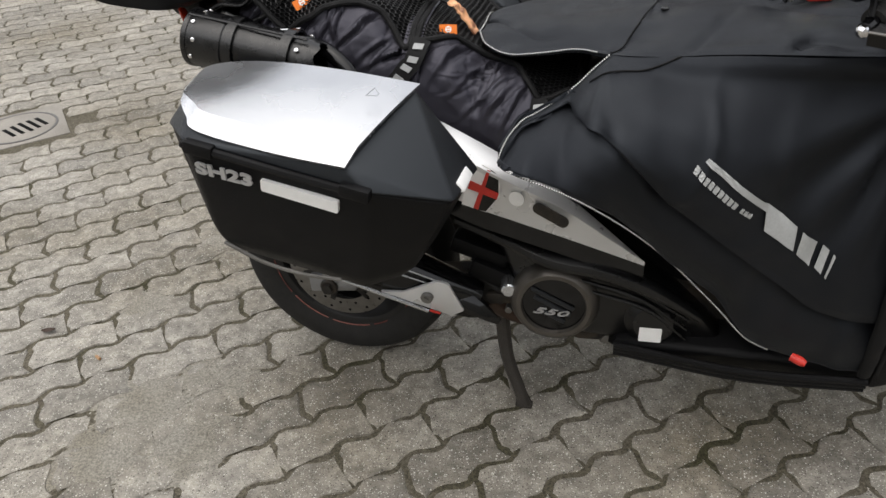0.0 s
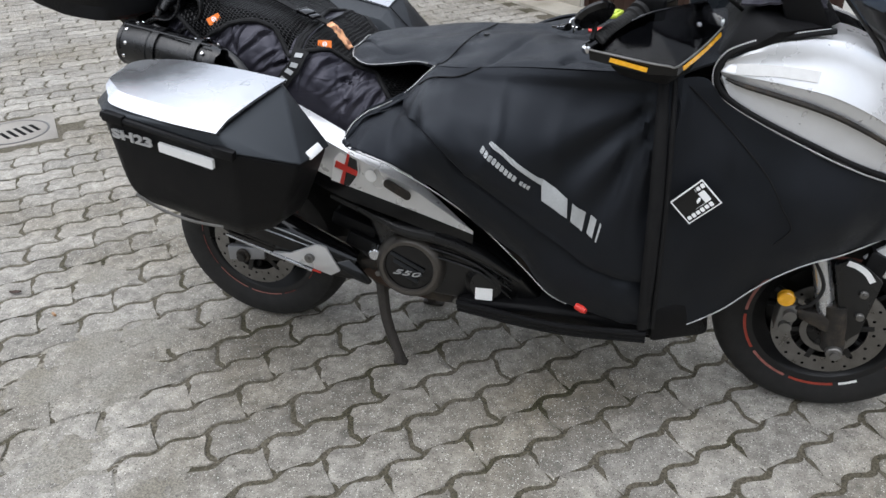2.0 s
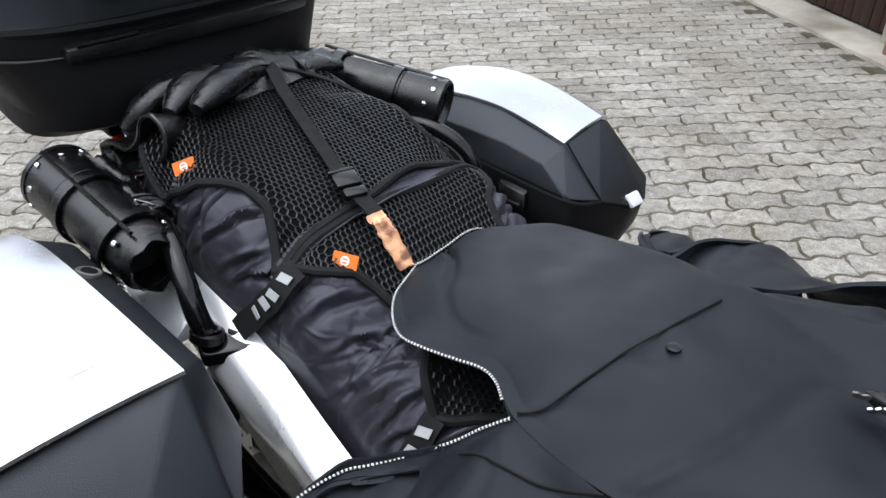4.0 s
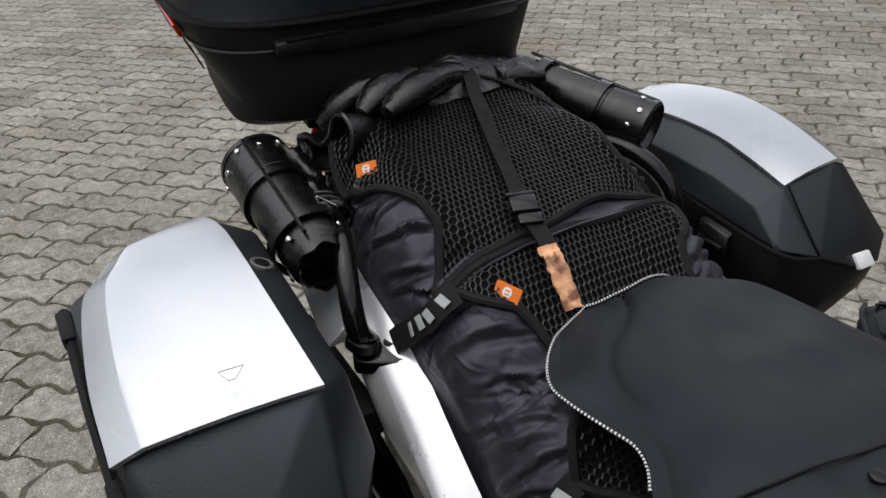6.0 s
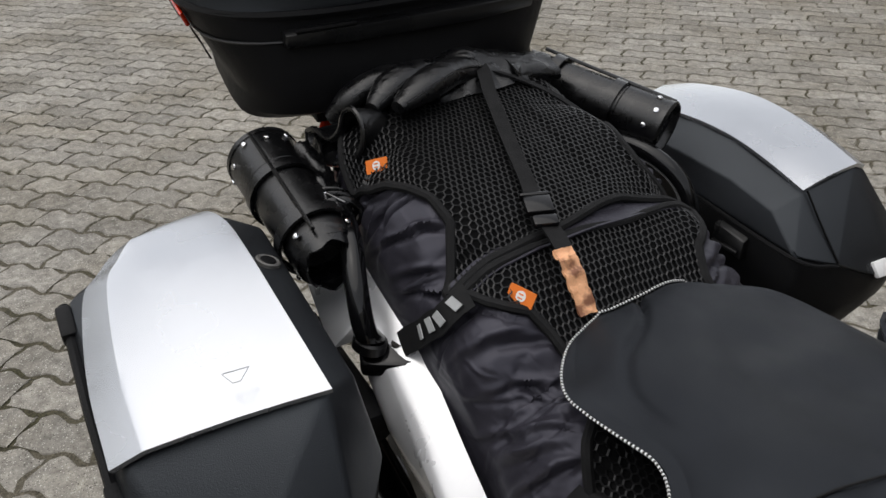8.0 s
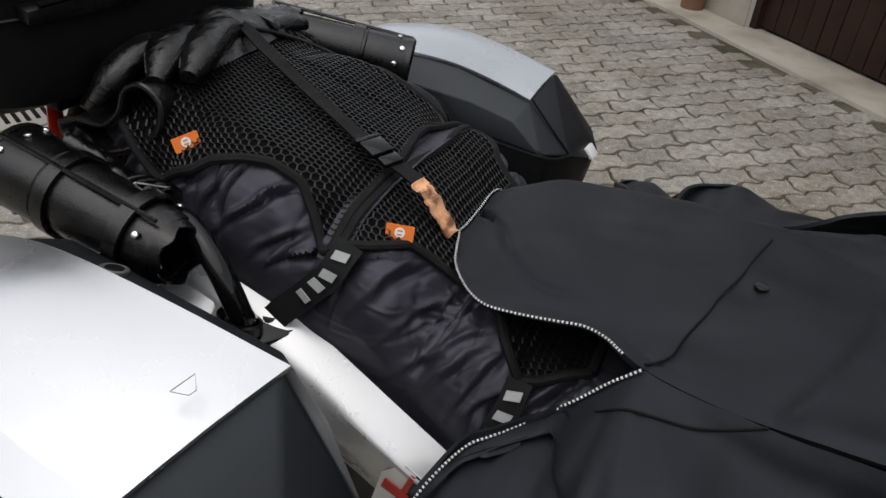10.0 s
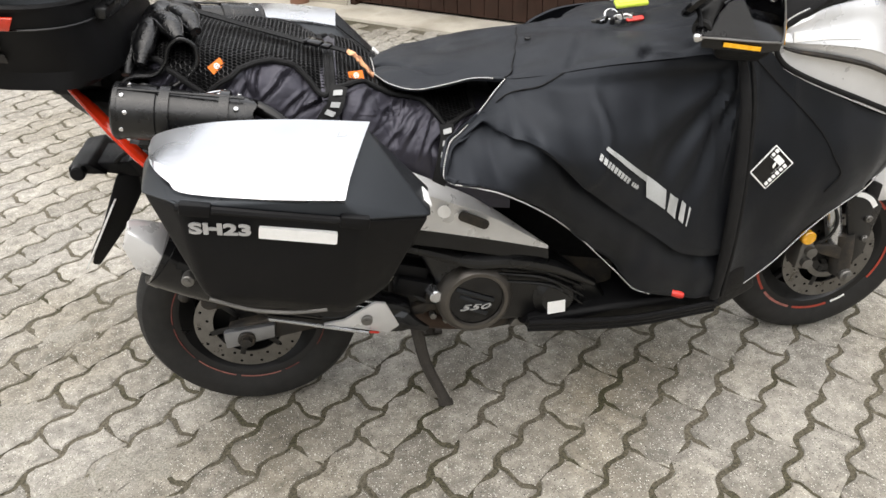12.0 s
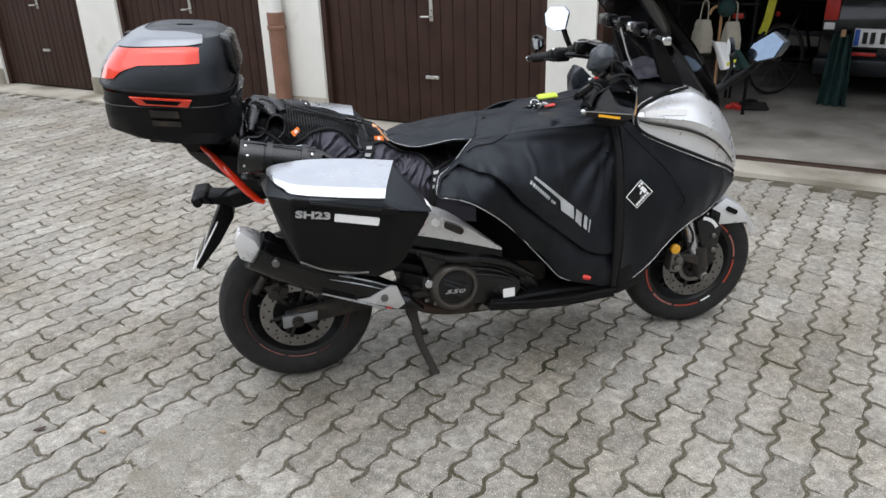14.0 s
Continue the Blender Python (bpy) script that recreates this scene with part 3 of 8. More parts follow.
def wheel(c, r_out, wide, r_rim, name, disc_y, disc_r):
    hub = part(name, lathe([(-wide * 0.36, r_rim - 0.012), (-wide * 0.40, r_rim), (-wide * 0.40, r_rim + 0.008), (-wide * 0.3, r_rim - 0.004), (-wide * 0.12, r_rim - 0.03), (wide * 0.12, r_rim - 0.03), (wide * 0.3, r_rim - 0.004), (wide * 0.40, r_rim + 0.008), (wide * 0.40, r_rim), (wide * 0.36, r_rim - 0.012), (wide * 0.1, r_rim - 0.045), (-wide * 0.1, r_rim - 0.045), (-wide * 0.36, r_rim - 0.012)], c, (0, 1, 0), 64), M["rim"], scooter, "black cast wheel with a red rim stripe")
    prof = [(-wide * 0.40, r_rim + 0.002), (-wide * 0.47, r_rim + 0.022), (-wide * 0.5, r_rim + (r_out - r_rim) * 0.55), (-wide * 0.46, r_out - 0.024), (-wide * 0.36, r_out - 0.010), (-wide * 0.2, r_out - 0.002), (0, r_out), (wide * 0.2, r_out - 0.002), (wide * 0.36, r_out - 0.010), (wide * 0.46, r_out - 0.024), (wide * 0.5, r_rim + (r_out - r_rim) * 0.55), (wide * 0.47, r_rim + 0.022), (wide * 0.40, r_rim + 0.002)]
    part("tyre", lathe(prof, c, (0, 1, 0), 72), M["rubber"], hub)
    part("hub", lathe([(-0.05, 0), (-0.05, 0.028), (-0.035, 0.04), (0.035, 0.04), (0.05, 0.028), (0.05, 0)], c, (0, 1, 0), 32), M["rim"], hub)
    for k in range(5):
        a = 2 * math.pi * k / 5 + 0.4
        for off in (-0.16, 0.16):
            p = [c + Vector((math.cos(a + off * f) * r, 0, math.sin(a + off * f) * r)) for r, f in ((0.03, 0.2), (0.09, 0.9), (r_rim - 0.03, 1.1))]
            part("spoke", tube([list(q) for q in p], [0.016, 0.012, 0.013], 8, True, 0.8, 8), M["rim"], hub)
    # red stripe pieces with white and black gaps round the rim flange
    y = c.y - wide * 0.40 - 0.0035
    wear = 0.0085 if name == "front_wheel" else 0.0032
    for k in range(10):
        a0 = radians(36 * k + 2)
        seg = radians(13 if k % 5 == 3 else 32)
        pts = [[(c.x + math.cos(a0 + seg * u / 8) * rr, y, c.z + math.sin(a0 + seg * u / 8) * rr) for rr in (r_rim + 0.003, r_rim + 0.003 + wear)] for u in range(9)]
        part("rim_stripe", sheet(pts, 0.001), (M["red_faded"] if k in (6, 7) else M["dark_red"]) if name != "front_wheel" else M["white"] if k % 5 == 3 else M["red_sticker"] if k % 2 else M["red_faded"], hub)
    far_y = c.y + wide * 0.33
    # added solid disc that hides the bright ground behind the spokes
    part("rim_web", lathe([(0.0, 0.0), (0.0, r_rim - 0.006), (0.006, r_rim - 0.006), (0.006, 0.0)], (c.x, far_y, c.z), (0, 1, 0), 40), M["rim"], hub)
    d = part("brake_disc", lathe([(-0.0025, disc_r * 0.66), (-0.0025, disc_r), (0.0025, disc_r), (0.0025, disc_r * 0.66), (-0.0025, disc_r * 0.66)], (c.x, disc_y, c.z), (0, 1, 0), 64), M["steel"], hub, "drilled steel brake disc")
    for k in range(30):
        a = 2 * math.pi * k / 30
        rr = disc_r * (0.76 + 0.15 * (k % 2))
        part("disc_hole", lathe([(0, 0), (0, 0.0042)], (c.x + math.cos(a) * rr, disc_y - 0.0032, c.z + math.sin(a) * rr), (0, 1, 0), 8), M["backing"], d)
    carrier = part("disc_carrier", lathe([(0.0, 0.03), (0.004, 0.045), (-0.002, 0.05), (0.0, 0.03)], (c.x, disc_y, c.z), (0, 1, 0), 24), M["rim"], hub)
    for k in range(6):
        a = 2 * math.pi * k / 6 + 0.2
        part("carrier_arm", box((c.x + math.cos(a) * (disc_r * 0.36 + 0.02), disc_y, c.z + math.sin(a) * (disc_r * 0.36 + 0.02)), (disc_r * 0.5, 0.006, 0.016), 0.002, Matrix.Rotation(-a, 3, "Y")), M["rim"], hub)
    return hub


wheel(RA, 0.288, 0.160, 0.190, "rear_wheel", RA.y - 0.085, 0.137)
SETTING["rule"] = shifted(0.042, 0.0, -0.005)
wheel(FA, 0.280, 0.120, 0.190, "front_wheel", FA.y - 0.072, 0.135)

SETTING["rule"] = shifted(0.014, 0.0, 0.0)
# rear brake caliper, swing arm and axle
part("rear_caliper", join(hull([(-0.075, -0.10, 0.36), (-0.11, -0.10, 0.42), (-0.055, -0.10, 0.43), (-0.02, -0.10, 0.37), (-0.075, -0.05, 0.36), (-0.11, -0.05, 0.42), (-0.055, -0.05, 0.43), (-0.02, -0.05, 0.37)], 0.008), rod((-0.075, -0.115, 0.395), (-0.075, -0.09, 0.395), 0.02), rod((-0.035, -0.112, 0.405), (-0.035, -0.09, 0.405), 0.014), rod((-0.14, -0.09, 0.40), (-0.10, -0.09, 0.46), 0.014)), M["grime"], scooter, "grimy cast brake caliper")
arm = part("swing_arm", hull([(-0.045, -0.12, 0.315), (-0.045, -0.12, 0.265), (0.06, -0.125, 0.33), (0.06, -0.125, 0.27), (0.42, -0.13, 0.40), (0.42, -0.13, 0.33), (-0.045, -0.085, 0.315), (-0.045, -0.085, 0.265), (0.42, -0.09, 0.40), (0.42, -0.09, 0.33)], 0.008), M["grime"], scooter, "dark cast swing arm")
part("axle_block", hull([(-0.055, -0.135, 0.262), (0.07, -0.138, 0.285), (0.075, -0.138, 0.325), (-0.055, -0.135, 0.312), (-0.055, -0.115, 0.262), (0.07, -0.118, 0.285), (0.075, -0.118, 0.325), (-0.055, -0.115, 0.312)], 0.005), M["alu_dim"], arm, "pale cast axle block")
part("axle_nut", join(rod((0, -0.115, 0.29), (0, -0.156, 0.29), 0.014, 6), rod((0, -0.11, 0.29), (0, -0.146, 0.29), 0.022, 24, 0.003)), M["grime"], arm)
part("swing_arm_far", hull([(-0.045, 0.12, 0.32), (-0.045, 0.12, 0.26), (0.42, 0.13, 0.40), (0.42, 0.13, 0.33), (-0.045, 0.155, 0.32), (-0.045, 0.155, 0.26), (0.42, 0.17, 0.40), (0.42, 0.17, 0.33)], 0.008), M["grime"], scooter)

SETTING["rule"] = shifted(0.008, 0.027, 0.004)
# exhaust
ex = part("muffler", tube([(0.40, -0.225, 0.365), (0.28, -0.255, 0.425), (0.12, -0.285, 0.51), (-0.03, -0.305, 0.60), (-0.10, -0.312, 0.645)], [0.034, 0.050, 0.062, 0.066, 0.064], 20, True, 1.05, 22), M["gloss"], scooter, "black exhaust muffler with satin end cap")
part("end_cap", hull([(-0.112 + (x + 0.115) * 0.72, -0.312 + (y + 0.312) * 0.75, 0.664 + (z - 0.664) * 0.72) for x, y, z in [(-0.090, -0.372, 0.700), (-0.105, -0.300, 0.735), (-0.070, -0.250, 0.705), (-0.060, -0.375, 0.640), (-0.045, -0.260, 0.625), (-0.150, -0.362, 0.745), (-0.158, -0.300, 0.760), (-0.180, -0.352, 0.690), (-0.185, -0.295, 0.695), (-0.165, -0.345, 0.610), (-0.160, -0.275, 0.605), (-0.115, -0.360, 0.590), (-0.10, -0.27, 0.58)]], 0.007, 2, 12), M["silver"], ex, "satin silver angular exhaust end cap")
part("cap_band", tube([(-0.078, -0.310, 0.632), (-0.092, -0.312, 0.645)], 0.068, 20, True, 1.05), M["gloss"], ex)
part("heat_shield", hull([(0.455, -0.245, 0.330), (0.44, -0.255, 0.345), (0.42, -0.24, 0.325), (0.39, -0.270, 0.335), (0.33, -0.290, 0.385), (0.30, -0.292, 0.365), (0.10, -0.345, 0.475), (0.02, -0.36, 0.545), (0.03, -0.355, 0.575), (0.25, -0.310, 0.47), (0.36, -0.265, 0.415), (0.40, -0.23, 0.39), (0.30, -0.24, 0.35), (0.05, -0.30, 0.55)], 0.006), M["gloss"], ex, "glossy black heat shield")
part("shield_tip", hull([(0.37, -0.280, 0.362), (0.36, -0.284, 0.388), (0.452, -0.262, 0.318), (0.462, -0.252, 0.330), (0.40, -0.255, 0.395), (0.38, -0.23, 0.36), (0.45, -0.235, 0.322)], 0.004), M["gloss"], ex, "glossy black shield tip")
for k in range(3):
    part("shield_line", tube([(0.10 + 0.03 * k, -0.347 + 0.004 * k, 0.515 + 0.008 * k), (0.20 + 0.03 * k, -0.324 + 0.003 * k, 0.474 + 0.008 * k), (0.29 + 0.02 * k, -0.298, 0.432 + 0.010 * k)], 0.0022, 6, True, 1, 8), M["alu"], ex)
part("shield_plate", slab([(-0.105, -0.030), (0.06, -0.036), (0.080, -0.010), (0.025, 0.050), (0.0, 0.048), (-0.06, -0.012)], (0.318, -0.306, 0.412), (0.88, 0.22, -0.40), (0.36, -0.05, 0.93), -0.008, 0.002), M["silver"], ex, "bright aluminium exhaust plate")
part("shield_bolt", join(rod((0.313, -0.285, 0.414), (0.311, -0.318, 0.414), 0.013, 16, 0.002), rod((0.312, -0.30, 0.414), (0.311, -0.322, 0.414), 0.006, 6)), M["cast"], ex)
part("muffler_bolt", join(rod((-0.035, -0.35, 0.62), (-0.036, -0.392, 0.62), 0.013, 16, 0.002), rod((-0.035, -0.36, 0.62), (-0.036, -0.396, 0.62), 0.006, 6)), M["cast"], ex)
part("trim_strip", tube([(0.10, -0.352, 0.478), (0.20, -0.332, 0.43), (0.31, -0.305, 0.372)], 0.0042, 8, True, 1, 10), M["alu"], ex)
part("label_mark", slab(rounded(0.024, 0.006, 0.002), (0.325, -0.304, 0.372), (0.88, 0.2, -0.36), (0.35, 0, 0.9), 0.0015), M["red_plain"], ex)
part("exhaust_pipe", tube([(0.42, -0.20, 0.35), (0.47, -0.17, 0.29), (0.60, -0.15, 0.255), (0.80, -0.13, 0.25), (0.95, -0.10, 0.26)], 0.024, 14, True, 1, 20), M["rust"], ex, "rusty exhaust pipe")

SETTING["rule"] = None
# centre stand
stand = part("centre_stand", join(tube([(0.44, -0.10, 0.27), (0.46, -0.13, 0.14), (0.50, -0.150, 0.035), (0.505, -0.152, 0.012)], [0.018, 0.016, 0.015, 0.02], 10, True, 1, 10), box((0.507, -0.153, 0.007), (0.042, 0.022, 0.012), 0.004), tube([(0.44, 0.10, 0.27), (0.46, 0.14, 0.14), (0.505, 0.165, 0.012)], [0.018, 0.016, 0.016], 10, True, 1, 10), box((0.507, 0.168, 0.008), (0.07, 0.032, 0.014), 0.005), rod((0.44, -0.12, 0.27), (0.44, 0.12, 0.27), 0.02)), M["dusty"], scooter, "grimy black centre stand on the paving")

SETTING["rule"] = shifted(0.012, 0.033, -0.021)
# engine and lower body
part("engine_block", hull([(0.40, -0.17, 0.30), (0.40, -0.17, 0.50), (0.95, -0.17, 0.28), (0.95, -0.17, 0.52), (0.40, 0.17, 0.30), (0.40, 0.17, 0.50), (0.95, 0.17, 0.28), (0.95, 0.17, 0.52), (0.62, -0.20, 0.27), (0.62, 0.2, 0.27)], 0.02), M["grime"], scooter)
belt = part("belt_cover", hull([(0.44, -0.235, 0.55), (0.50, -0.25, 0.575), (0.70, -0.255, 0.545), (0.86, -0.25, 0.44), (0.92, -0.23, 0.35), (0.88, -0.23, 0.315), (0.62, -0.245, 0.335), (0.50, -0.245, 0.40), (0.44, -0.17, 0.55), (0.92, -0.16, 0.35), (0.70, -0.16, 0.56), (0.62, -0.16, 0.32)], 0.016, 3), M["satin"], scooter, "black engine side cover")
for k in range(3):
    part("cover_step", tube([(0.60 + 0.02 * k, -0.262, 0.520 - 0.026 * k), (0.72 + 0.02 * k, -0.262, 0.490 - 0.026 * k), (0.84, -0.256, 0.420 - 0.026 * k)], [0.004, 0.007, 0.004], 8, True, 0.8, 14), M["satin"], belt)
part("cover_ridge", tube([(0.36, -0.245, 0.60), (0.46, -0.258, 0.575), (0.56, -0.272, 0.545), (0.66, -0.275, 0.535), (0.76, -0.270, 0.50), (0.86, -0.262, 0.435)], [0.014, 0.020, 0.024, 0.024, 0.022, 0.012], 12, True, 0.8, 24), M["satin"], belt)
ring = part("clutch_ring", lathe([(0.0, 0.094), (0.026, 0.093), (0.039, 0.086), (0.046, 0.077), (0.046, 0.068), (0.038, 0.065)], (0.568, -0.235, 0.425), (0.06, -1, 0.06), 48), M["bronze"], belt, "round titanium grey engine cover ring")
part("clutch_face", lathe([(0.038, 0.066), (0.040, 0.058), (0.042, 0.0)], (0.568, -0.235, 0.425), (0.06, -1, 0.06), 40), M["gloss"], ring)
for a, w in ((0.55, 0.10), (0.18, 0.085), (-0.35, 0.06)):
    part("face_rib", box((0.568 + 0.0, -0.2775, 0.447 - (0.55 - a) * 0.05), (w, 0.005, 0.011), 0.002, Matrix.Rotation(0.45, 3, "Y")), M["grey_plastic"], ring)
part("engine_number", lettering("550", 0.021, (0.526, -0.284, 0.410), (1, 0.06, -0.06), (0.06, 0.06, 1), 0.004, 0.0, 0.35, 2.3), M["letter"], ring, "550 in raised silver figures")
cap = part("oil_cap", lathe([(0, 0.060), (0.012, 0.058), (0.020, 0.048), (0.030, 0.040), (0.032, 0)], (0.772, -0.235, 0.398), (0.05, -1, 0.1), 32), M["satin"], belt)
part("square_sticker", slab(rounded(0.045, 0.034, 0.002, 3), (0.770, -0.268, 0.378), (1, 0.05, 0.03), (0, 0.1, 1), 0.0015), M["white"], cap, "plain white square sticker")
part("lower_housing", hull([(0.66, -0.22, 0.29), (0.92, -0.21, 0.28), (0.90, -0.14, 0.25), (0.66, -0.14, 0.26), (0.68, -0.22, 0.33), (0.92, -0.22, 0.33), (0.8, -0.1, 0.33)], 0.015), M["cast"], scooter)
for k in range(3):
    part("running_board_rib", tube([(0.70, -0.265 - 0.006 * k, 0.318 + 0.014 * k), (0.95, -0.285 - 0.006 * k, 0.312 + 0.014 * k), (1.18, -0.275 - 0.006 * k, 0.322 + 0.014 * k)], 0.008, 8, True, 1, 12), M["plastic"], scooter)
part("running_board", hull([(0.68, -0.26, 0.31), (1.22, -0.255, 0.31), (1.22, -0.25, 0.37), (0.95, -0.28, 0.37), (0.70, -0.26, 0.35), (0.68, 0.26, 0.31), (1.22, 0.255, 0.31), (1.22, 0.25, 0.37), (0.95, 0.28, 0.37), (0.70, 0.26, 0.35), (0.75, -0.1, 0.28), (1.2, -0.1, 0.27), (0.75, 0.1, 0.28), (1.2, 0.1, 0.27)], 0.015), M["plastic"], scooter)
part("inner_body", hull([(0.10, -0.16, 0.62), (0.10, -0.15, 0.84), (0.62, -0.20, 0.52), (0.62, -0.18, 0.78), (1.15, -0.2, 0.40), (1.15, -0.19, 0.86), (0.10, 0.16, 0.62), (0.10, 0.15, 0.84), (0.62, 0.20, 0.52), (0.62, 0.18, 0.78), (1.15, 0.2, 0.40), (1.15, 0.19, 0.86), (1.30, -0.14, 0.55), (1.30, 0.14, 0.55), (1.30, -0.14, 0.86), (1.30, 0.14, 0.86)], 0.02), M["backing"], scooter)

for c, size, rot, m in (((0.43, -0.215, 0.455), (0.10, 0.05, 0.045), 0.35, "plastic"), ((0.475, -0.235, 0.43), (0.05, 0.03, 0.03), 0.2, "grime"), ((0.40, -0.20, 0.50), (0.13, 0.05, 0.04), 0.3, "plastic"), ((0.45, -0.22, 0.395), (0.07, 0.035, 0.03), -0.2, "grime"), ((0.41, -0.19, 0.40), (0.09, 0.06, 0.07), 0.1, "grime")):
    part("engine_bracket", box(c, size, 0.008, Matrix.Rotation(rot, 3, "Y")), M[m], scooter)
part("footpeg", join(rod((0.46, -0.20, 0.445), (0.475, -0.275, 0.45), 0.016, 14, 0.003), box((0.50, -0.262, 0.448), (0.045, 0.02, 0.016), 0.004, Matrix.Rotation(0.25, 3, "Y"))), M["alu"], scooter, "folded aluminium footpeg")
part("brake_hose", tube([(0.38, -0.20, 0.47), (0.43, -0.235, 0.43), (0.49, -0.235, 0.40), (0.52, -0.22, 0.36)], 0.006, 8, True, 1, 14), M["rubber"], scooter)
for x, z in ((0.468, 0.372), (0.50, 0.355)):
    part("engine_bolt", rod((x, -0.225, z), (x, -0.245, z), 0.009, 6, 0.001), M["cast"], scooter)

SETTING["rule"] = shifted(0.004, 0.015, 0.0)
# silver side panels
for side in (-1, 1):
    top = catmull([(0.10, side * 0.215, 0.885), (0.25, side * 0.232, 0.835), (0.40, side * 0.250, 0.775), (0.50, side * 0.255, 0.725), (0.60, side * 0.255, 0.665), (0.75, side * 0.250, 0.538)], 26)
    low = catmull([(0.10, side * 0.235, 0.78), (0.25, side * 0.250, 0.70), (0.40, side * 0.265, 0.640), (0.50, side * 0.268, 0.612), (0.62, side * 0.262, 0.575), (0.75, side * 0.252, 0.530)], 26)
    grid = []
    for k, (a, b) in enumerate(zip(top, low)):
        thin = max(0.0, 1 - (k / (len(top) - 1)) ** 4)
        mid = (a + b) / 2 + np.array((0, side * (0.018 + 0.024 * clamp((0.42 - a[0]) / 0.14)) * thin, 0))
        a = a + np.array((0, -side * 0.012 * thin, 0))
        fold = a + np.array((0, side * 0.046 * thin, -0.020 * thin))
        grid.append(np.vstack([catmull([a, (a + fold) / 2 + np.array((0, 0, 0.002 * thin)), fold], 5), catmull([fold + np.array((0, side * 0.003 * thin, -0.004 * thin)), mid, b], 9)]))
    sp = part("side_panel", sheet(grid, 0.004), M["silver"], scooter, "silver painted rear side panel")
    if side < 0:
        slot = part("side_slot", slab(rounded(0.075, 0.024, 0.011), (0.570, -0.283, 0.645), (0.88, 0.0, -0.47), (0.42, 0.0, 0.9), 0.004, 0.0015), M["grime"], sp)
        part("round_sticker", slab(rounded(0.03, 0.03, 0.0149, 6), (0.505, -0.287, 0.675), (0.95, 0, -0.3), (0.2, 0, 0.97), 0.0015), M["white"], sp)
        badge = part("badge", slab([(-0.03, -0.05), (0.02, -0.045), (0.035, 0.0), (0.02, 0.045), (-0.015, 0.05), (-0.035, 0.01)], (0.440, -0.283, 0.687), (0.93, 0, -0.35), (0.3, 0, 0.95), 0.0015), M["white"], sp, "black, white and red crossed sticker")
        part("badge_field", slab([(0.002, 0.006), (0.031, 0.004), (0.019, 0.043), (0.002, 0.047)], (0.440, -0.2845, 0.687), (0.93, 0, -0.35), (0.3, 0, 0.95), 0.0015), M["gloss"], badge)
        part("badge_field", slab([(0.002, -0.008), (0.031, -0.006), (0.019, -0.043), (0.002, -0.046)], (0.440, -0.2845, 0.687), (0.93, 0, -0.35), (0.3, 0, 0.95), 0.0015), M["gloss"], badge)
        part("badge_cross", join(slab([(-0.006, -0.045), (0.004, -0.045), (0.002, 0.045), (-0.004, 0.045)], (0.440, -0.286, 0.687), (0.93, 0, -0.35), (0.3, 0, 0.95), 0.0015), slab([(-0.028, -0.009), (0.031, -0.007), (0.031, 0.007), (-0.028, 0.009)], (0.440, -0.2862, 0.687), (0.93, 0, -0.35), (0.3, 0, 0.95), 0.0015)), M["red_plain"], badge)
    # black lower body line under the panel
    lip = [[p, p + np.array((0.0, side * 0.008, -0.035)), p + np.array((0, -side * 0.05, -0.08))] for p in low]
    part("under_panel", sheet(lip, 0.004), M["gloss"], scooter)

SETTING["rule"] = None
# tail with light strips and number plate carrier
tail = part("tail", hull([(-0.30, -0.03, 0.93), (-0.30, 0.03, 0.93), (-0.20, -0.13, 0.94), (-0.20, 0.13, 0.94), (0.10, -0.21, 0.90), (0.10, 0.21, 0.90), (0.12, -0.20, 0.76), (0.12, 0.20, 0.76), (-0.10, -0.13, 0.80), (-0.10, 0.13, 0.80), (-0.25, -0.04, 0.88), (-0.25, 0.04, 0.88)], 0.02), M["plastic"], scooter)
for side in (-1, 1):
    part("tail_light", tube([(-0.228, side * 0.112, 0.958), (-0.192, side * 0.140, 0.926), (-0.135, side * 0.178, 0.862), (-0.075, side * 0.205, 0.798), (-0.045, side * 0.215, 0.782)], [0.008, 0.014, 0.015, 0.008], 10, True, 0.7, 14), M["red"], tail, "long red tail light strip")
carrier = part("plate_carrier", join(hull([(-0.295, -0.085, 0.772), (-0.295, 0.085, 0.772), (-0.25, -0.085, 0.778), (-0.25, 0.085, 0.778), (-0.295, -0.085, 0.757), (-0.295, 0.085, 0.757), (-0.22, -0.075, 0.742), (-0.22, 0.075, 0.742)], 0.005), hull([(-0.26, -0.06, 0.768), (-0.26, 0.06, 0.768), (-0.17, -0.055, 0.760), (-0.17, 0.055, 0.760), (-0.25, -0.06, 0.745), (-0.25, 0.06, 0.745), (-0.15, -0.05, 0.715), (-0.15, 0.05, 0.715)], 0.006), hull([(-0.18, -0.055, 0.762), (-0.18, 0.055, 0.762), (-0.04, -0.06, 0.80), (-0.04, 0.06, 0.80), (-0.16, -0.05, 0.712), (-0.16, 0.05, 0.712), (-0.02, -0.05, 0.745), (-0.02, 0.05, 0.745)], 0.008), tube([(-0.20, -0.06, 0.765), (-0.17, -0.075, 0.79), (-0.12, -0.07, 0.80), (-0.08, -0.05, 0.78)], 0.005, 8, True, 1, 10), rod((-0.272, -0.105, 0.762), (-0.272, -0.075, 0.762), 0.016, 16, 0.003)), M["plastic"], scooter, "black plastic number plate carrier")
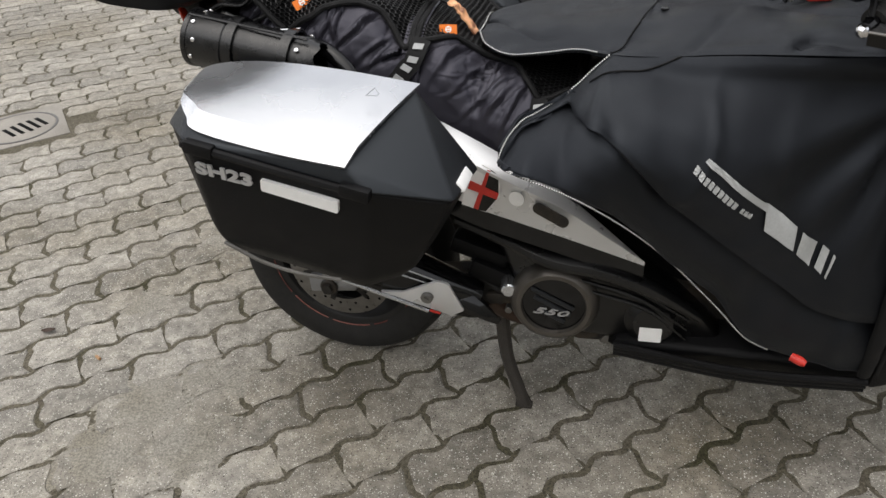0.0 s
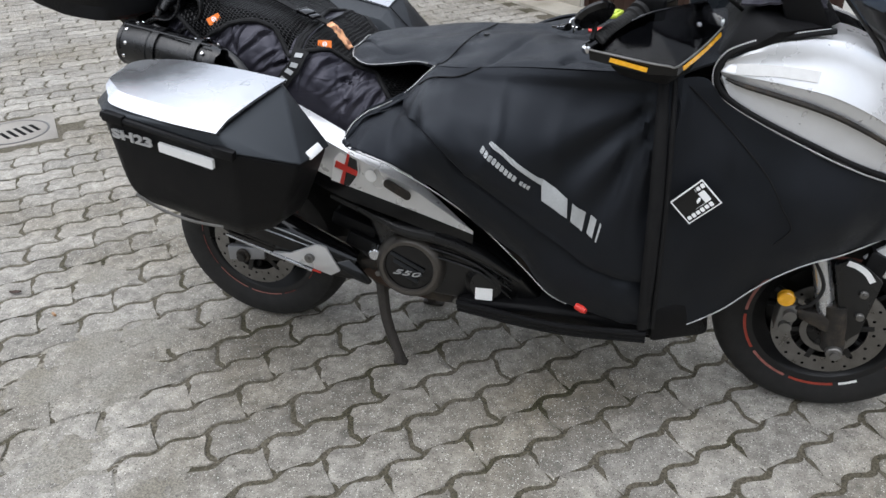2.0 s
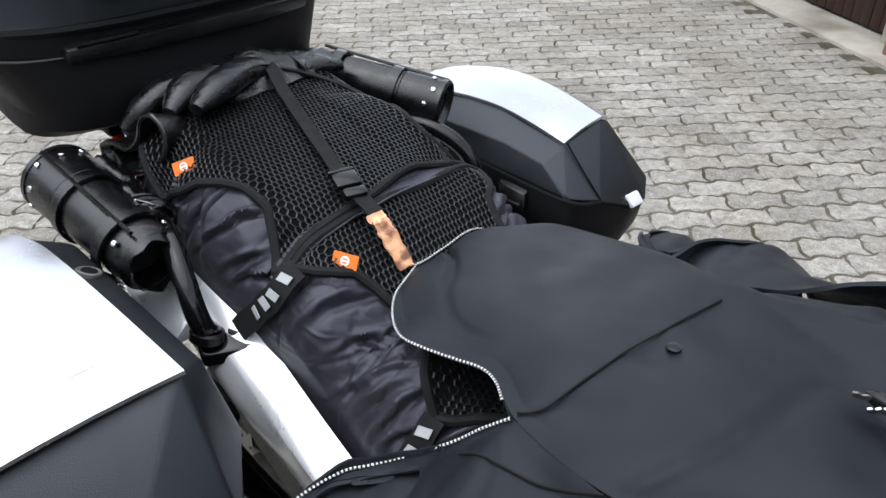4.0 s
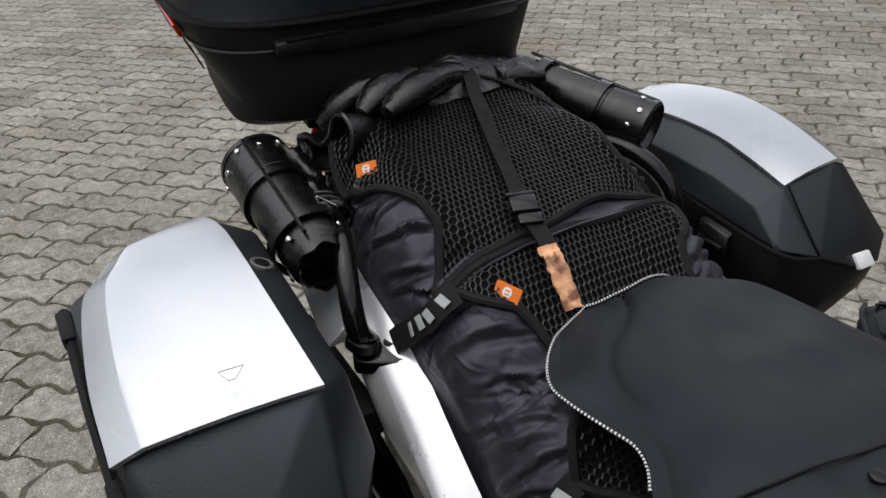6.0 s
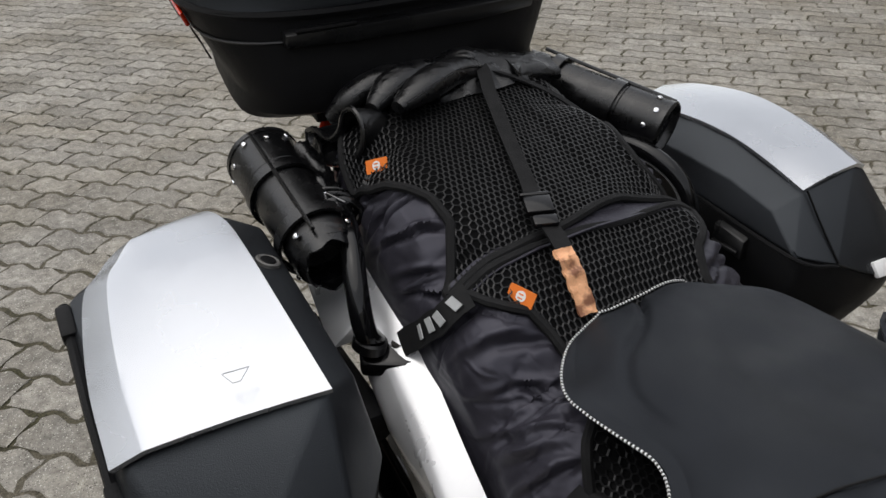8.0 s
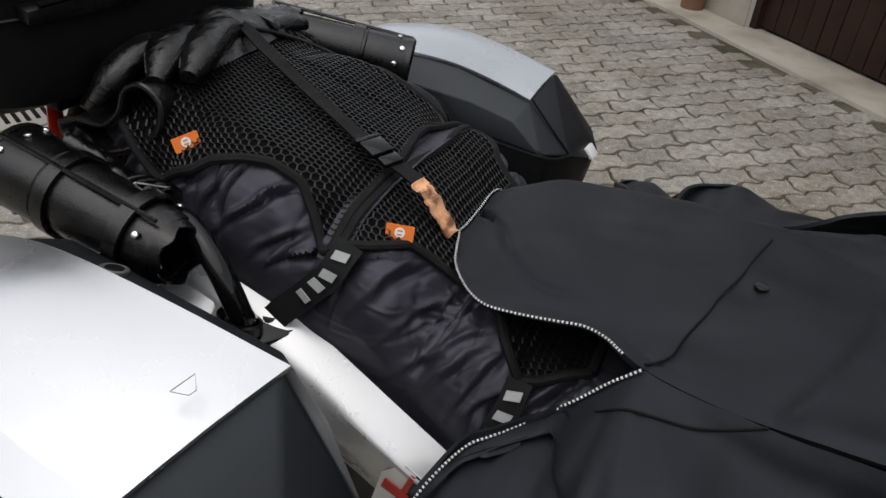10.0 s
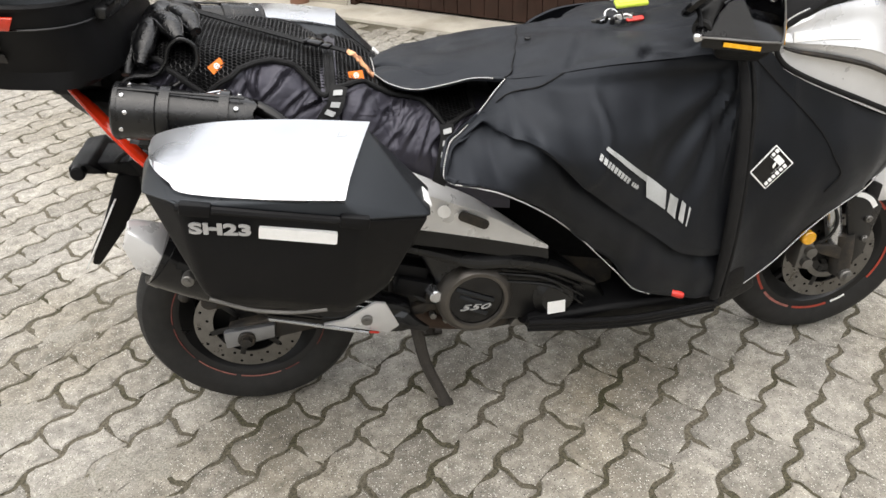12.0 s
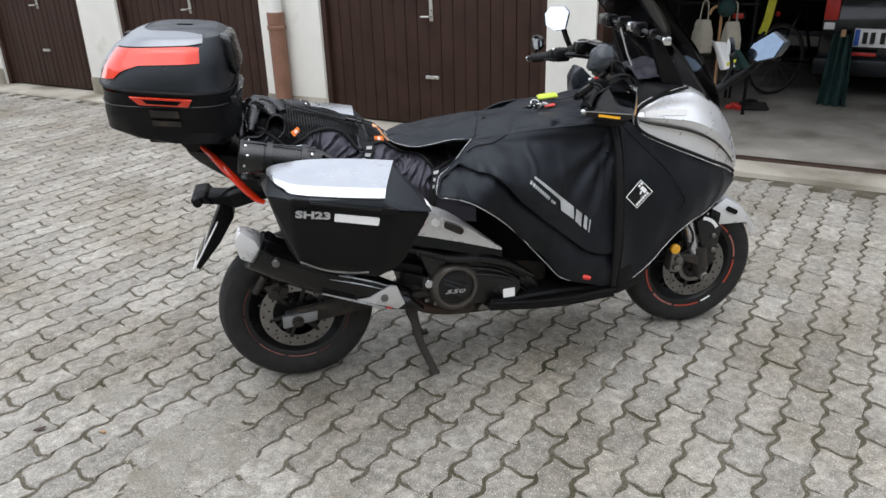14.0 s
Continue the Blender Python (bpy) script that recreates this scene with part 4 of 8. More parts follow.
part("mudflap", hull([(-0.205, -0.07, 0.735), (-0.205, 0.07, 0.735), (-0.165, -0.04, 0.73), (-0.165, 0.04, 0.73), (-0.165, -0.045, 0.68), (-0.165, 0.045, 0.68), (-0.225, -0.055, 0.59), (-0.225, 0.055, 0.59), (-0.318, -0.07, 0.512), (-0.318, 0.07, 0.512), (-0.305, -0.06, 0.500), (-0.305, 0.06, 0.500)], 0.006), M["plastic"], carrier)
plate = part("number_plate", slab(rounded(0.18, 0.20, 0.012), (-0.272, 0.0, 0.592), (0, 1, 0), (0.53, 0, 0.85), -0.004), M["white"], carrier, "white number plate with dark bars")
for k in range(2):
    part("plate_bar", slab(rounded(0.13, 0.05, 0.004), (-0.299 + 0.044 * k, 0.0, 0.560 + 0.070 * k), (0, 1, 0), (0.53, 0, 0.85), -0.002), M["gloss"], plate)

SETTING["rule"] = shifted(0.042, 0.0, -0.005)
# front end
fork = part("fork_leg", rod((1.562, -0.085, 0.365), (1.43, -0.085, 0.80), 0.0215, 18), M["alu"], scooter, "bright telescopic fork leg")
part("fork_lower", join(tube([(1.578, -0.088, 0.395), (1.588, -0.09, 0.335), (1.596, -0.092, 0.265)], [0.031, 0.030, 0.027], 16, True, 1, 8), hull([(1.575, -0.115, 0.36), (1.59, -0.115, 0.31), (1.49, -0.105, 0.375), (1.50, -0.105, 0.345), (1.575, -0.08, 0.36), (1.59, -0.08, 0.31), (1.49, -0.08, 0.375), (1.50, -0.08, 0.345)], 0.005)), M["grime"], fork, "grimy dark fork lower")
part("brake_hose", tube([(1.49, -0.10, 0.37), (1.52, -0.115, 0.40), (1.535, -0.11, 0.45), (1.50, -0.10, 0.52)], 0.0045, 8, True, 1, 14), M["rubber"], fork)
part("sensor_ring", lathe([(0, 0.052), (0, 0.068), (-0.004, 0.068), (-0.004, 0.052), (0, 0.052)], (FA.x, FA.y - 0.076, FA.z), (0, 1, 0), 40), M["cast"], fork, "toothed steel sensor ring")
part("fork_leg", rod((1.575, 0.125, 0.285), (1.43, 0.125, 0.80), 0.026, 18), M["cast"], scooter)
part("fork_foot", hull([(1.545, -0.112, 0.510), (1.575, -0.112, 0.530), (1.620, -0.112, 0.512), (1.655, -0.110, 0.478), (1.652, -0.110, 0.430), (1.640, -0.110, 0.330), (1.615, -0.110, 0.300), (1.598, -0.110, 0.330), (1.592, -0.112, 0.400), (1.545, -0.095, 0.510), (1.575, -0.095, 0.530), (1.655, -0.095, 0.478), (1.652, -0.095, 0.430), (1.640, -0.095, 0.330), (1.615, -0.095, 0.300), (1.592, -0.095, 0.400)], 0.004), M["satin"], fork, "black bolted fork bracket plate")
for x, z in ((1.622, 0.443), (1.628, 0.380)):
    part("bracket_bolt", join(rod((x, -0.10, z), (x, -0.119, z), 0.010, 16, 0.002), rod((x, -0.11, z), (x, -0.1225, z), 0.005, 6)), M["cast"], fork)
part("reflector_strip", ribbon([(1.570, -0.1135, 0.521), (1.592, -0.1135, 0.515), (1.615, -0.1135, 0.500), (1.632, -0.1135, 0.478)], 0.0065, (0, -1, 0), 0.002, 8), M["white"], fork, "white reflector strip")
part("front_axle_end", join(rod((1.596, -0.10, 0.270), (1.596, -0.130, 0.270), 0.019, 20, 0.003), rod((1.596, -0.12, 0.270), (1.596, -0.137, 0.270), 0.011, 6)), M["cast"], fork)
part("front_caliper", join(hull([(1.45, -0.105, 0.30), (1.49, -0.105, 0.29), (1.50, -0.105, 0.375), (1.455, -0.105, 0.385), (1.45, -0.05, 0.30), (1.49, -0.05, 0.29), (1.50, -0.05, 0.375), (1.455, -0.05, 0.385)], 0.008), rod((1.475, -0.12, 0.32), (1.475, -0.1, 0.32), 0.015), rod((1.48, -0.12, 0.355), (1.48, -0.1, 0.355), 0.015)), M["cast"], fork, "grey front brake caliper")
part("side_reflector", rod((1.462, -0.10, 0.402), (1.462, -0.12, 0.402), 0.02, 20, 0.003), M["amber"], fork, "round amber reflector")
fg = []
for a in np.linspace(radians(22), radians(118), 20):
    row = []
    for w, rr in ((-0.075, 0.278), (-0.078, 0.295), (-0.055, 0.306), (0.0, 0.312), (0.055, 0.306), (0.078, 0.295), (0.075, 0.278)):
        row.append((FA.x + math.cos(a) * rr, FA.y + w * (0.75 + 0.25 * min(1, (a - 0.2))), FA.z + math.sin(a) * rr))
    fg.append(row)
fender = part("front_fender", sheet(fg, 0.003), M["silver"], scooter, "silver front mudguard")
part("fender_slot", slab(rounded(0.055, 0.02, 0.008), (1.712, -0.076, 0.528), (0.85, 0, -0.45), (0.45, 0, 0.85), 0.004), M["plastic"], fender)
part("fender_stay", hull([(1.60, -0.095, 0.45), (1.65, -0.095, 0.46), (1.67, -0.075, 0.52), (1.62, -0.085, 0.545), (1.60, -0.06, 0.45), (1.65, -0.06, 0.46), (1.67, -0.05, 0.52), (1.62, -0.05, 0.545)], 0.006), M["plastic"], fender)
part("fender_side", hull([(x, -0.074 + dy + 0.01 * (z > 0.54), z) for dy in (0.0, 0.006) for x, z in ((1.606, 0.520), (1.640, 0.546), (1.690, 0.578), (1.766, 0.530), (1.796, 0.468), (1.693, 0.486), (1.664, 0.470))], 0.003), M["silver"], fender, "silver side of the mudguard")

SETTING["rule"] = None
# belly pan before the front wheel
part("belly_pan", hull([(1.20, -0.24, 0.29), (1.34, -0.18, 0.30), (1.30, -0.20, 0.42), (1.20, -0.25, 0.40), (1.20, 0.24, 0.29), (1.34, 0.18, 0.30), (1.30, 0.20, 0.42), (1.20, 0.25, 0.40)], 0.015), M["plastic"], scooter)
part("red_knob", tube([(1.028, -0.332, 0.434), (1.044, -0.340, 0.432), (1.052, -0.344, 0.431)], [0.008, 0.009, 0.006], 12, True), M["red_plain"], scooter, "red round knob at the footboard")

SETTING["rule"] = draped
# ---------------------------------------------------------------- fairing and screen
for side in (-1, 1):
    low = catmull([(1.245, side * 0.203, 0.945), (1.27, side * 0.208, 0.905), (1.335, side * 0.208, 0.868), (1.43, side * 0.2, 0.818), (1.52, side * 0.175, 0.775), (1.62, side * 0.115, 0.732), (1.7, side * 0.05, 0.69), (1.745, side * 0.0, 0.66)], 28)
    ridge = catmull([(1.24, side * 0.203, 0.96), (1.29, side * 0.209, 0.955), (1.36, side * 0.211, 0.948), (1.45, side * 0.203, 0.93), (1.55, side * 0.17, 0.88), (1.64, side * 0.115, 0.805), (1.71, side * 0.05, 0.735), (1.752, side * 0.0, 0.68)], 28)
    top = catmull([(1.252, side * 0.198, 0.985), (1.3, side * 0.19, 1.012), (1.37, side * 0.175, 1.033), (1.46, side * 0.152, 1.028), (1.57, side * 0.118, 0.96), (1.66, side * 0.075, 0.868), (1.725, side * 0.03, 0.77), (1.76, side * 0.0, 0.7)], 28)
    crest = catmull([(1.3, side * 0.1, 1.012), (1.36, side * 0.08, 1.025), (1.43, side * 0.07, 1.045), (1.52, side * 0.06, 1.015), (1.62, side * 0.04, 0.945), (1.69, side * 0.02, 0.86), (1.738, side * 0.01, 0.77), (1.762, side * 0.0, 0.7)], 28)
    grid = [catmull([a, a * 0.5 + b * 0.5 + np.array((0, -side * 0.004, 0)), b * 0.95 + a * 0.05 + np.array((0, side * 0.007, 0)), b * 0.95 + c * 0.05 + np.array((0, side * 0.009, 0)), c * 0.5 + b * 0.5 + np.array((0, side * 0.003, 0)), c, d], 22) for a, b, c, d in zip(low, ridge, top, crest)]
    fa = part("front_fairing", sheet(grid, 0.004), M["silver"], scooter, "silver painted front fairing half")
    groove = [r + np.array((0.0, side * 0.006, -0.006)) for r in (ridge * 0.75 + low * 0.25)]
    part("fairing_groove", tube(groove[1:24], [0.0025 + 0.0035 * math.sin(math.pi * min(1.0, k / 18)) ** 0.6 if k < 18 else 0.0028 for k in range(23)], 6), M["grime"], fa)
    part("light_strip", ribbon([tuple(p + np.array((0, side * 0.013, 0.0))) for p in (ridge * 0.72 + top * 0.28)[2:11]], 0.011, (0, side, 0.25), 0.003), M["white"], fa, "white marker light strip")
SETTING["rule"] = None
part("nose_frame", tube([(1.745, -0.03, 0.66), (1.765, 0, 0.655), (1.745, 0.03, 0.66)], 0.02, 10, True, 1, 8), M["plastic"], scooter)
part("front_cowl", hull([(1.30, -0.12, 0.6), (1.30, 0.12, 0.6), (1.30, -0.15, 0.98), (1.30, 0.15, 0.98), (1.70, -0.02, 0.70), (1.70, 0.02, 0.70), (1.55, -0.1, 0.9), (1.55, 0.1, 0.9), (1.48, -0.08, 1.02), (1.48, 0.08, 1.02)], 0.02), M["backing"], scooter)
sg = []
for u in np.linspace(0, 1, 14):
    x, z = np.interp(u, [0, 0.2, 0.5, 0.8, 1], [1.695, 1.668, 1.568, 1.425, 1.36]), np.interp(u, [0, 0.2, 0.5, 0.8, 1], [0.885, 0.995, 1.150, 1.315, 1.42])
    half = 0.10 + 0.10 * min(1.0, u * 1.5)
    sg.append([(x - 0.17 * (v ** 2) * (half / 0.2), half * v, z + 0.01 * v * v) for v in np.linspace(-1, 1, 17)])
screen = part("windscreen", sheet(sg, 0.004), M["smoke"], scooter, "tall smoked windscreen")
screen.visible_shadow = False
for edge in (0, -1):
    part("screen_frame", tube([sg[k][edge] for k in range(14)], 0.005, 8), M["gloss"], screen)
part("dash", hull([(1.22, -0.17, 0.95), (1.22, 0.17, 0.95), (1.36, -0.20, 1.05), (1.36, 0.20, 1.05), (1.48, -0.14, 1.06), (1.48, 0.14, 1.06), (1.30, -0.12, 1.08), (1.30, 0.12, 1.08)], 0.02), M["plastic"], scooter, "black dashboard")
for w in (-1, 1):
    part("screen_stay", hull([(1.37, w * 0.15, 1.05), (1.46, w * 0.15, 1.04), (1.36, w * 0.16, 1.20), (1.30, w * 0.16, 1.22), (1.37, w * 0.13, 1.05), (1.46, w * 0.13, 1.04), (1.36, w * 0.14, 1.20), (1.30, w * 0.14, 1.22)], 0.006), M["plastic"], scooter)

# ---------------------------------------------------------------- panniers and top case


def creased_panel(inner, outer, rises, crease=0.84):
    """A lid panel: a flat top between its inner edge and a crease, then a narrow facet down to its outer edge."""
    net = []
    for a, b, rise in zip(inner, outer, rises):
        a, b = np.array(a), np.array(b)
        top = a + (b - a) * crease + np.array((0, 0, rise))
        net.append([a] + [a + (top - a) * v + np.array((0, 0, 0.35 * rise * math.sin(math.pi * v))) for v in (0.25, 0.5, 0.75, 0.93)] + [top, top + (b - top) * 0.12, top + (b - top) * 0.5, b])
    rows = np.array(net)
    along = np.array([catmull(rows[:, j], 34) for j in range(rows.shape[1])]).transpose(1, 0, 2)
    out = []
    for r in along:
        fine = []
        for p, q in zip(r, r[1:]):
            fine += [p, p * 0.5 + q * 0.5]
        out.append(fine + [r[-1]])
    return np.array(out)


def raised_mark(origin, ux, uy):
    """A small embossed triangle outline."""
    corners = [(-0.013, -0.006), (0.013, -0.006), (0.003, 0.008), (-0.004, 0.008), (-0.013, -0.006)]
    o, ux, uy = Vector(origin), Vector(ux).normalized(), Vector(uy).normalized()
    return tube([list(o + ux * a + uy * b) for a, b in corners], 0.0008, 6, False)


def near_pannier():
    SETTING["rule"] = shifted(-0.004, -0.012, -0.001)
    case = thing("pannier", (0.2, -0.42, 0.62), "black hard side case with silver lid panel and SH23 lettering", "side case", "side cases")
    ring_top = [(0.360, -0.352, 0.926), (0.306, -0.545, 0.880), (0.070, -0.512, 0.908), (0.010, -0.462, 0.926), (-0.012, -0.41, 0.938), (0.0, -0.352, 0.942), (0.11, -0.356, 0.950)]
    hinge = [(0.042, -0.556, 0.904), (0.345, -0.555, 0.839), (0.462, -0.498, 0.802), (0.472, -0.372, 0.795), (0.38, -0.305, 0.82), (-0.02, -0.305, 0.90), (-0.040, -0.38, 0.90), (-0.024, -0.492, 0.898)]
    lid = part("lid", hull(ring_top + hinge + [(0.05, -0.31, 0.935), (0.33, -0.31, 0.90)], 0.006, 3, 12), M["grey_plastic"], case, "dark grey angular lid")
    inner = [(-0.018, -0.400, 0.938), (-0.010, -0.366, 0.948), (0.04, -0.352, 0.954), (0.12, -0.351, 0.957), (0.24, -0.351, 0.949), (0.370, -0.349, 0.932)]
    outer = [(-0.004, -0.462, 0.938), (0.008, -0.486, 0.934), (0.031, -0.512, 0.924), (0.060, -0.536, 0.912), (0.19, -0.554, 0.896), (0.313, -0.556, 0.882)]
    grid = creased_panel(inner, outer, (0.003, 0.006, 0.008, 0.010, 0.010, 0.009))
    panel = part("lid_panel", sheet(grid, 0.006), M["alu"], lid, "brushed silver panel on the lid", 14)
    part("panel_mark", raised_mark((0.318, -0.425, 0.9445), (0.22, 0.95, 0.1), (0.95, -0.2, -0.2)), M["alu"], panel)
    belt = [(x + (0.2 - x) * 0.02, y + (-0.43 - y) * 0.02, z) for x, y, z in hinge]
    bottom = [(0.060, -0.512, 0.672), (0.285, -0.485, 0.600), (0.345, -0.455, 0.612), (0.36, -0.34, 0.606), (0.34, -0.31, 0.61), (0.03, -0.31, 0.68), (0.02, -0.38, 0.685)]
    low = [(0.050, -0.538, 0.715), (0.300, -0.510, 0.635), (0.375, -0.47, 0.645), (0.385, -0.35, 0.64)]
    body = part("case_body", hull(belt + bottom + low, 0.010, 3, 12), M["plastic"], case)
    part("hinge_bar", join(tube([(0.044, -0.558, 0.900), (0.20, -0.560, 0.868), (0.341, -0.558, 0.838)], 0.007, 8), box((0.074, -0.559, 0.894), (0.05, 0.018, 0.022), 0.004, Matrix.Rotation(0.2, 3, "Y")), box((0.325, -0.558, 0.842), (0.05, 0.018, 0.022), 0.004, Matrix.Rotation(0.2, 3, "Y"))), M["plastic"], case)
    part("kick_strip", tube([(0.056, -0.532, 0.700), (0.12, -0.531, 0.667), (0.19, -0.525, 0.646), (0.255, -0.512, 0.634)], 0.0035, 8, True, 1, 14), M["cast"], case)
    tab = hull([(0.4590 + dx * -0.0062 + 0.78 * t, -0.427 + dy, 0.8055 + 0.0078 * dx + 0.62 * t) for dx in (-1, 1) for dy in (-0.029, 0.029) for t in (-0.004, 0.004)], 0.003)
    part("front_reflector", tab, M["white"], case, "white reflector tab")
    lock = part("lock", lathe([(0, 0.016), (0.004, 0.0155), (0.005, 0.013), (0.004, 0.011), (0.004, 0)], (0.133, -0.332, 0.936), (0, 0.45, 1), 24), M["cast"], lid)
    part("lock_cover", lathe([(0.004, 0.010), (0.0055, 0.009), (0.0055, 0)], (0.133, -0.332, 0.936), (0, 0.45, 1), 20), M["plastic"], lock)
    part("model_letters", lettering("SH23", 0.0295, (0.055, -0.5545, 0.8490), (0.985, -0.02, -0.15), (0.12, -0.12, 0.985), 0.003, 0.0011, 0, 1.56), M["letter"], body, "SH23 in raised silver letters")
    part("reflector_strip", slab(rounded(0.130, 0.023, 0.003), (0.229, -0.5480, 0.8240), (0.979, -0.02, -0.20), (0.18, -0.14, 0.97), 0.0080), M["white"], body, "white reflective strip")
    part("pannier_bracket", box((0.16, -0.275, 0.74), (0.22, 0.06, 0.05), 0.01), M["plastic"], case)
    SETTING["rule"] = None


def far_pannier():
    case = thing("pannier", (0.2, 0.45, 0.62), "black hard side case with a silver lid panel", "side case", "side cases")
    inner = [(-0.045, 0.415, 0.930), (0.020, 0.398, 0.938), (0.100, 0.404, 0.940), (0.170, 0.406, 0.936), (0.240, 0.402, 0.925), (0.313, 0.396, 0.909)]
    outer = [(-0.075, 0.505, 0.925), (-0.035, 0.552, 0.928), (0.050, 0.582, 0.932), (0.130, 0.578, 0.932), (0.220, 0.560, 0.926), (0.318, 0.527, 0.917)]
    rises = (0.004, 0.010, 0.012, 0.012, 0.011, 0.010)
    band = [(-0.040, 0.365, 0.895), (0.02, 0.352, 0.905), (0.22, 0.352, 0.898), (0.304, 0.349, 0.884)]
    seam = [(-0.045, 0.340, 0.872), (0.366, 0.334, 0.843), (0.400, 0.386, 0.832), (0.425, 0.455, 0.802), (0.424, 0.505, 0.796), (0.392, 0.566, 0.806), (0.330, 0.592, 0.824), (0.0, 0.612, 0.872), (-0.070, 0.575, 0.885), (-0.095, 0.500, 0.885)]
    under = [(x, y, z - 0.006) for x, y, z in inner + outer] + [tuple(np.array(a) * 0.2 + np.array(b) * 0.8 + np.array((0, 0, r - 0.007))) for a, b, r in zip(inner, outer, rises)]
    lid = part("lid", hull(under + band + seam, 0.005, 3, 12), M["grey_plastic"], case, "dark grey angular lid")
    part("lid_panel", sheet(creased_panel(inner, outer, rises), 0.006), M["alu"], lid, "brushed silver panel on the lid", 14)
    part("lid_joint", tube([(0.316, 0.402, 0.9075), (0.352, 0.394, 0.876), (0.400, 0.3865, 0.834)], 0.0016, 6, True, 1, 12), M["backing"], lid, "fine dark joint down the front of the lid")
    rim = [(x + (0.17 - x) * 0.015, y + (0.46 - y) * 0.02, z - 0.002) for x, y, z in seam]
    bottom = [(0.060, 0.545, 0.672), (0.285, 0.515, 0.600), (0.345, 0.480, 0.612), (0.36, 0.375, 0.606), (0.34, 0.345, 0.61), (0.03, 0.345, 0.68), (0.02, 0.40, 0.685)]
    low = [(0.372, 0.338, 0.815), (0.412, 0.398, 0.748), (0.420, 0.45, 0.752), (0.410, 0.51, 0.750), (0.050, 0.575, 0.715), (0.300, 0.545, 0.635), (-0.03, 0.345, 0.84)]
    part("case_body", hull(rim + bottom + low, 0.010, 3, 12), M["plastic"], case)
    part("seam_step", tube([(-0.03, 0.337, 0.866), (0.15, 0.334, 0.858), (0.362, 0.331, 0.842), (0.402, 0.384, 0.830)], 0.0030, 6, True, 1, 24), M["plastic"], case)
    part("latch", join(hull([(0.225, 0.330, 0.832), (0.285, 0.328, 0.826), (0.225, 0.330, 0.800), (0.285, 0.328, 0.795), (0.225, 0.345, 0.840), (0.285, 0.345, 0.834), (0.225, 0.350, 0.79), (0.285, 0.350, 0.785)], 0.003), box((0.255, 0.326, 0.806), (0.05, 0.008, 0.006), 0.002)), M["satin"], case, "black lid latch")
    tab = hull([(0.4215 + dx * -0.0068 + 0.78 * t, 0.470 + dy, 0.8105 + 0.0078 * dx + 0.62 * t - 0.10 * dy) for dx in (-1.2, 1.2) for dy in (-0.019, 0.019) for t in (-0.008, 0.0005)], 0.003)
    part("front_reflector", tab, M["white"], case, "white reflector tab")
    part("hinge_bar", tube([(0.0, 0.606, 0.868), (0.17, 0.604, 0.846), (0.33, 0.588, 0.820)], 0.007, 8), M["plastic"], case)
    part("pannier_bracket", box((0.16, 0.31, 0.74), (0.22, 0.10, 0.05), 0.01), M["plastic"], case)


near_pannier()
far_pannier()



